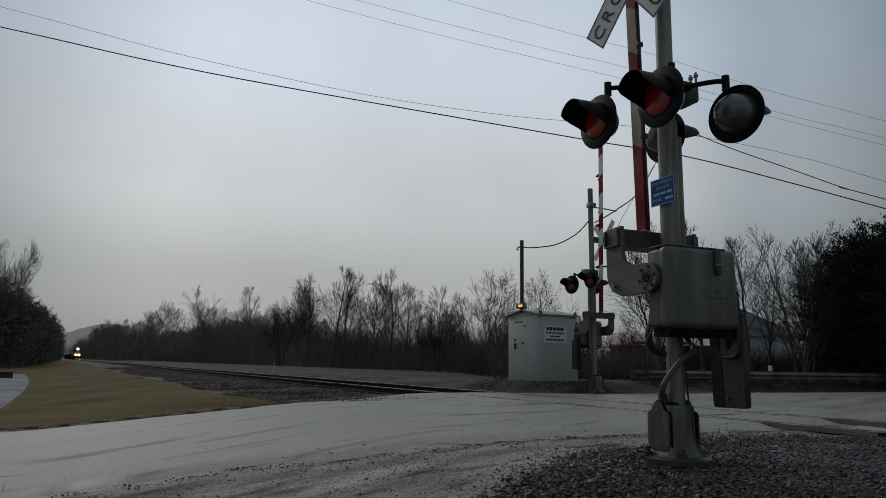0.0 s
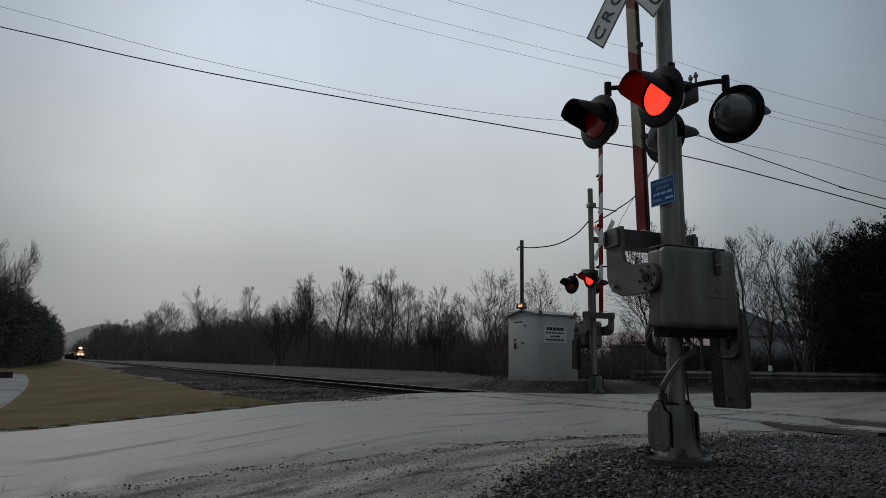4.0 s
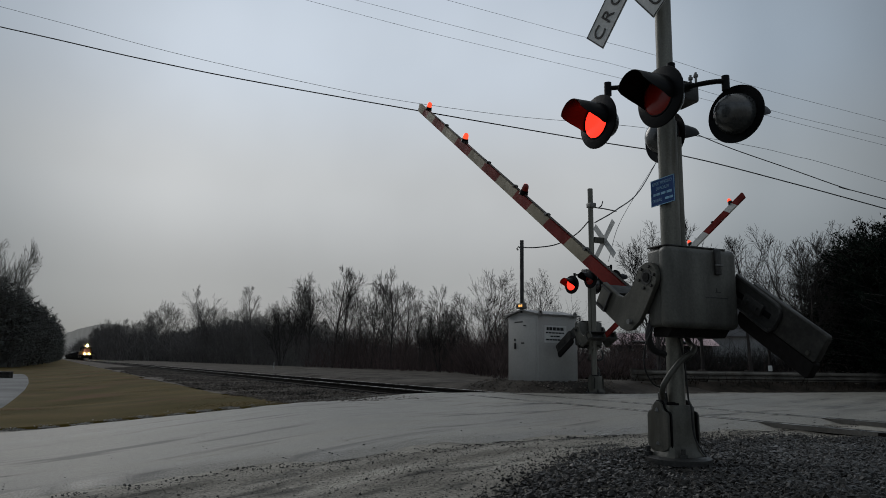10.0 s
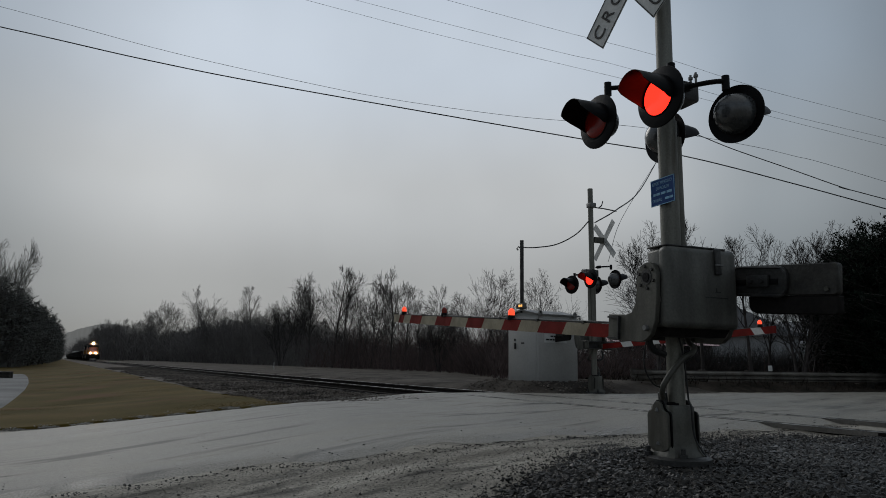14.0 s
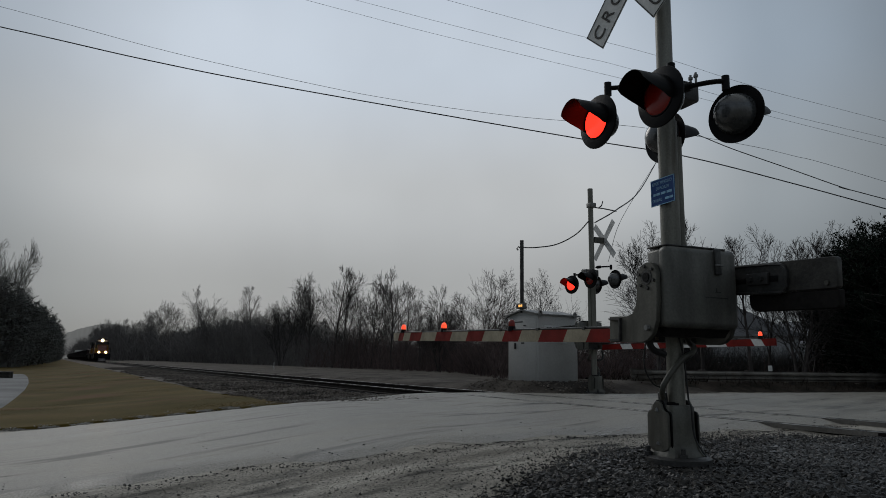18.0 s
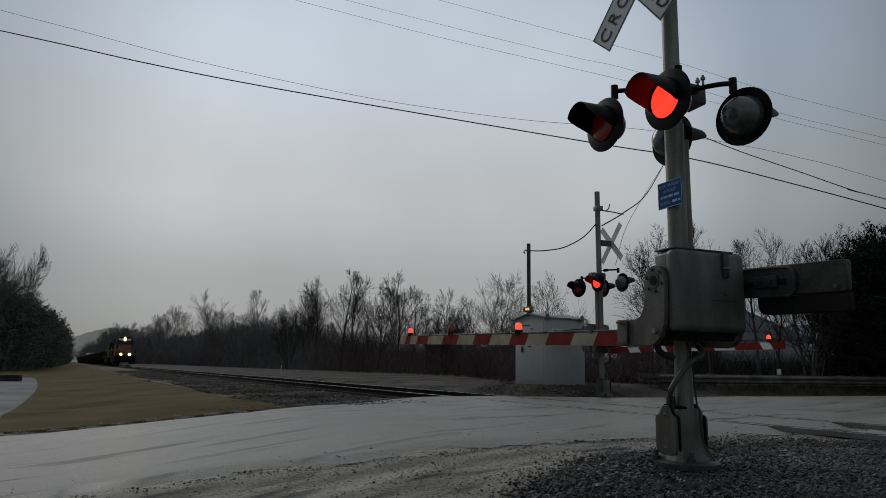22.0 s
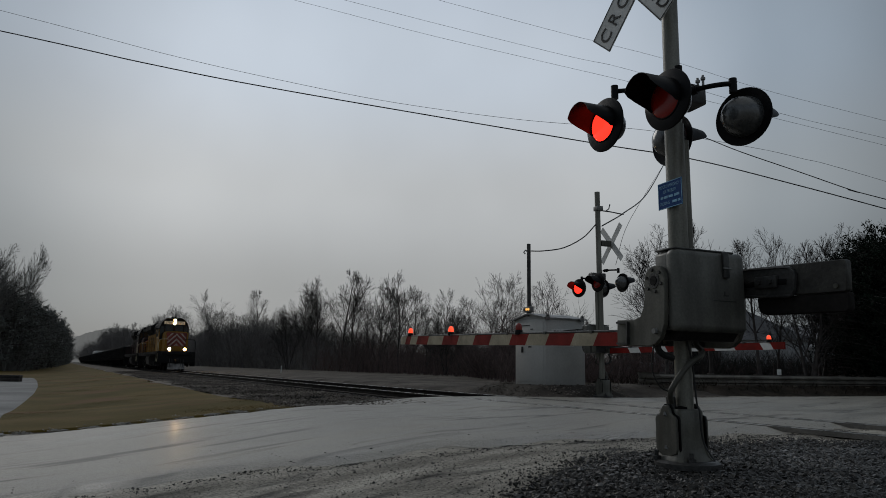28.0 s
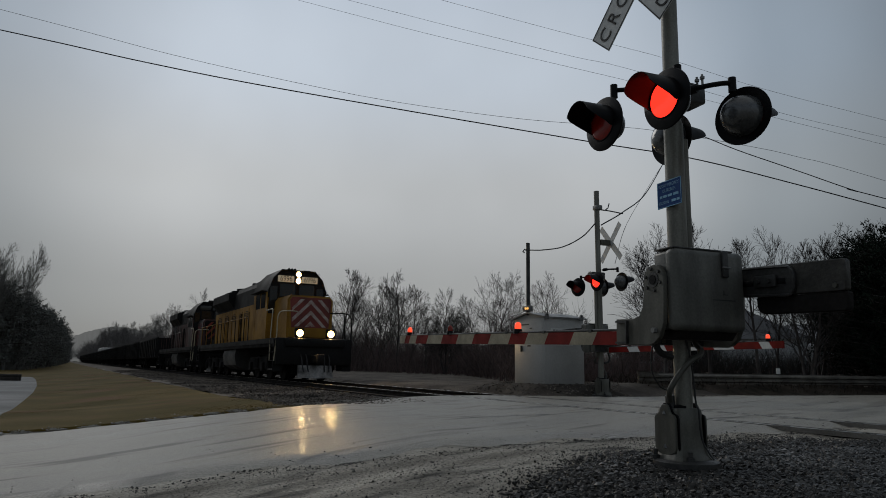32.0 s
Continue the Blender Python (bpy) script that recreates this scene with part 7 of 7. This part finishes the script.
# ballast stones along the track
n = 26000
q = np.concatenate([15.0 + rs.random(n - 3000) ** 1.8 * 60, -5 + 9.3 * rs.random(3000)])
c = np.where(rs.random(n) < 0.62, rs.uniform(-4.3, -0.9, n), rs.uniform(-0.6, 3.0, n))
x, y = TA.x * q + TN.x * (TD + c), TA.y * q + TN.y * (TD + c)
z = np.interp(c, [-4.4, -3.6, -2.3, -1.4, -0.9, 0, 0.9, 1.4, 3.1], [-0.21, -0.175, -0.15, -0.12, -0.135, -0.14, -0.135, -0.125, -0.08]) + 0.01
mid = np.abs(c) < 1.2
stones("ballast", x[~mid], y[~mid], z[~mid], rs.uniform(0.02, 0.04, int((~mid).sum())), 8, M_BALLAST, "loose dirty ballast stones along the track")
stones("oily_ballast", x[mid], y[mid], z[mid], rs.uniform(0.02, 0.04, int(mid.sum())), 10, M_SHADE_BALLAST, "shade-darkened stones between the rails")
def dead_weeds(s, c, n, seed):
    """A dark clump of dead stalks lying over one another."""
    rw = np.random.default_rng(seed)
    p = on_track(s, c)
    segs = []
    for _ in range(n):
        a = np.array([p.x + rw.normal(0, 0.11), p.y + rw.normal(0, 0.07), -0.19])
        d = np.array([rw.normal(0, 0.12), rw.normal(0, 0.12), rw.uniform(0.03, 0.16)])
        segs.append((a, a + d, 0.006, 0.002))
    v, f = tubes(segs, 3)
    tagged(new("dead_weeds", from_arrays("dead_weeds", v, f, M_HEDGE)), "dark clump of dead weeds in the ballast", "weeds", kind="stuff")


for s, c, n, seed in ((17.4, -2.7, 130, 1), (16.6, -3.0, 40, 2), (24.0, -3.4, 50, 3)):
    dead_weeds(s, c, n, seed)
# gravel on the berm beyond the track
n = 20000
q = 15.5 + rs.random(n) ** 1.7 * 40
c = rs.uniform(1.5, 8.0, n)
x, y = TA.x * q + TN.x * (TD + c), TA.y * q + TN.y * (TD + c)
stones("berm_gravel", x, y, ground_z(x, y) - 0.01, rs.uniform(0.012, 0.03, n), 9, M_BERM, "loose dirty stones on the berm beyond the track")

# stones on the cinder bank round the hut
n = 3500
q, c = rs.uniform(13.2, 17.5, n), rs.uniform(1.7, 6.5, n)
x, y = TA.x * q + TN.x * (TD + c), TA.y * q + TN.y * (TD + c)
out = np.hypot(np.maximum(0.0, np.abs(x - 2.74) - 1.1), np.maximum(0.0, np.abs(y - 18.67) - 1.0))
top = np.maximum(ground_z(x, y), 0.30 - 0.30 * out / 0.95 - 0.9 * np.maximum(0.0, 2.1 - c) - 1.0 * np.maximum(0.0, 13.35 - q))
sel = (y > 17.0) & (np.hypot(x - 2.74, y - 18.67) > 0.93) & (out < 0.95)
stones("bank_stones", x[sel], y[sel], (top + 0.008)[sel], rs.uniform(0.012, 0.03, int(sel.sum())), 14, M_BALLAST, "dirty stones on the bank under the hut")


# dark weedy strip under and behind the guardrail
def weedy_strip():
    d = (GR1 - GR0).normalized()
    nn = Vector((-d.y, d.x, 0))
    ks, cs = np.linspace(-0.8, 42, 80), np.linspace(-1.1, 16, 40)
    v = []
    for k in ks:
        for c in cs:
            p = GR0 + d * float(k) + nn * float(c)
            v.append((p.x, p.y, float(ground_z(p.x, p.y)) + 0.02 - 0.35 * (p.x < 4.6) - 0.06 * (c < -0.9) + 0.05 * math.sin(k * 1.7) * math.sin(c * 2.3) * (c > 0)))
    m = len(cs)
    f = [(i * m + j, (i + 1) * m + j, (i + 1) * m + j + 1, i * m + j + 1) for i in range(len(ks) - 1) for j in range(m - 1)]
    return tagged(new("weedy_strip", from_arrays("weedy_strip", v, f, M_WEEDS, True)), "dark matted weeds under the guardrail", "verge", kind="structure")


weedy_strip()
rows = []
for i in range(1500):
    d = (GR1 - GR0).normalized()
    p = GR0 + d * rb.uniform(-0.8, 24) + Vector((-d.y, d.x, 0)) * rb.uniform(-0.7, 2.6)
    rows.append((p.x, p.y, float(ground_z(p.x, p.y)) - 0.02, rb.uniform(0.08, 0.34)))
thicket("dead_weeds", rows, M_WEEDS, "dead weeds under and behind the guardrail")

# low dark timbers and a parked car beside the driveway
for k in range(4):
    bm = BM()
    box(bm, (-0.75, -0.09, 0), (0.75, 0.09, 0.17), 0.012)
    p = on_track(44, -11.1)
    solid("landscape_timber", bm, M_TIE, "dark weathered timber stacked beside the driveway", "timber", "timbers beside the driveway", m=pose(p.x, p.y, -0.42 + 0.17 * (k // 2), 0, 0, 6 + k % 2) @ pose(0, 0.2 * (k % 2), 0))


def parked_car(m):
    car = thing("parked_car", m, "dark parked car on the driveway", "car")
    bm = BM()
    prism(bm, [(-2.2, 0.25), (2.2, 0.25), (2.25, 0.6), (2.1, 0.82), (1.1, 0.92), (0.45, 1.38), (-1.2, 1.42), (-1.9, 0.98), (-2.2, 0.9)], -0.85, 0.85)
    bmesh.ops.bevel(bm, geom=bm.edges[:], offset=0.06, segments=2, affect="EDGES")
    part("body", bm, M_LOCOGREY, car)
    for x in (-1.35, 1.4):
        for y in (-0.80, 0.80):
            bm = BM()
            rod(bm, (x, y - 0.11, 0.32), (x, y + 0.11, 0.32), 0.32, seg=20)
            w = part("wheel", bm, M_RUBBER, car)
            bm = BM()
            rod(bm, (x, y + 0.10 * (1 if y > 0 else -1), 0.32), (x, y + 0.125 * (1 if y > 0 else -1), 0.32), 0.19, seg=16)
            part("rim", bm, M_ZINC, w)
    for y in (-0.853, 0.853):
        bm = BM()
        prism(bm, [(1.0, 0.93), (0.45, 1.31), (-1.1, 1.34), (-1.65, 0.98)], y - 0.004, y + 0.004)
        part("side_window", bm, M_WINDOW, car)
    for y in (-0.62, 0.62):
        bm = BM()
        box(bm, (2.14, y - 0.16, 0.56), (2.26, y + 0.16, 0.70), 0.02)
        part("headlight", bm, M_WHITE, car)
    return car


p = on_track(47.5, -13.9)
parked_car(pose(p.x, p.y, -0.43, 0, 0, -20))


# ---------- what moves ----------
ARM_ROWS = [(0.0, 88.6), (3.0, 88.6), (5.4, 88.6), (6.0, 85.2), (6.5, 80.0), (7.0, 74.3), (7.5, 68.2), (8.0, 61.5), (8.5, 54.4), (9.0, 47.4), (9.5, 40.5), (10.0, 34.2),
            (10.5, 29.8), (11.0, 25.2), (11.5, 20.8), (12.0, 16.5), (12.5, 12.9), (13.0, 9.6), (13.5, 6.6), (14.0, 4.3), (14.5, 3.0), (16.0, 1.7), (20.0, 1.7), (32.0, 1.7)]
PERIOD, FIRST = 1.109, 2.15


def flash_rows(base, phase, turn, first=True, early=False):
    """The lens stands with its dark or its lit face to the front and flips over between."""
    flips, lit = [], []
    k = 0
    if phase == "A" and first:
        lit.append((1.85, FIRST - (0.09 if early else 0.0)))
    while FIRST + k * PERIOD < 33:
        t0 = FIRST + k * PERIOD - (0.09 if k > 21 or early else 0.0)
        half = 0.38 if k == 3 else 0.47
        t1 = FIRST + (k + 1) * PERIOD - (0.09 if k > 20 or early else 0.0)
        lit.append((t0, t0 + half * PERIOD) if phase == "L" else (t0 + half * PERIOD, t1))
        k += 1
    out, ang = [(0.0, turn(base, 180))], 180
    for a, b in lit:
        for t, first, last in ((a, 180, 360), (b, 360, 540)):
            if t > 31.85:
                continue
            for q, w in ((0.0, 0), (0.0334, 0.34), (0.0667, 0.67), (0.1, 1)):
                out.append((t + q, turn(base, first + (last - first) * w)))
    out.append((32.0, out[-1][1]))
    return out


def motions():
    walk(near_gate, [(t, Matrix.Translation(PIVOT) @ pose(0, 0, 0, 0, -a, 0)) for t, a in ARM_ROWS])
    walk(far_gate, [(t, Matrix.Translation(PIVOT + Vector((0, 0, 0.17))) @ pose(0, 0, 0, 0, -(a - 1.2 * (90 - a) / 90 - 4.0 * math.sin(radians(min(max(a, 0) * 2, 180)))), 0)) for t, a in ARM_ROWS])
    for ob, base, phase in MOVING:
        if phase in ("L", "A"):
            walk(ob, flash_rows(base, phase, lambda b, q: b @ pose(0, 0, 0, q % 720), ob.parent.parent == near_signal))
        elif phase == "dome_on":
            walk(ob, [(0.0, base @ pose(0, 0, 0, 0, 0, 180)), (1.93, base @ pose(0, 0, 0, 0, 0, 180)), (1.97, base @ pose(0, 0, 0, 0, 0, 240)), (2.0, base @ pose(0, 0, 0, 0, 0, 300)), (2.03, base @ pose(0, 0, 0, 0, 0, 360)), (32.0, base)])
        else:
            walk(ob, flash_rows(base, phase[5:], lambda b, q: b @ pose(0, 0, 0, 0, 0, q % 720), True, True))
    for ws, xa in ROLLING:
        rows = []
        for k in range(401):
            t = k * 0.08
            rows.append((t, pose(xa, 0, 0.50, 0, math.degrees((9.181 * t + 0.00124 * t * t) / 0.50) % 360, 0)))
        walk(ws, rows)
    for car, back in TRAIN:
        walk(car, [(t, train_pose(t, back)) for t in range(0, 33, 2)])


motions()
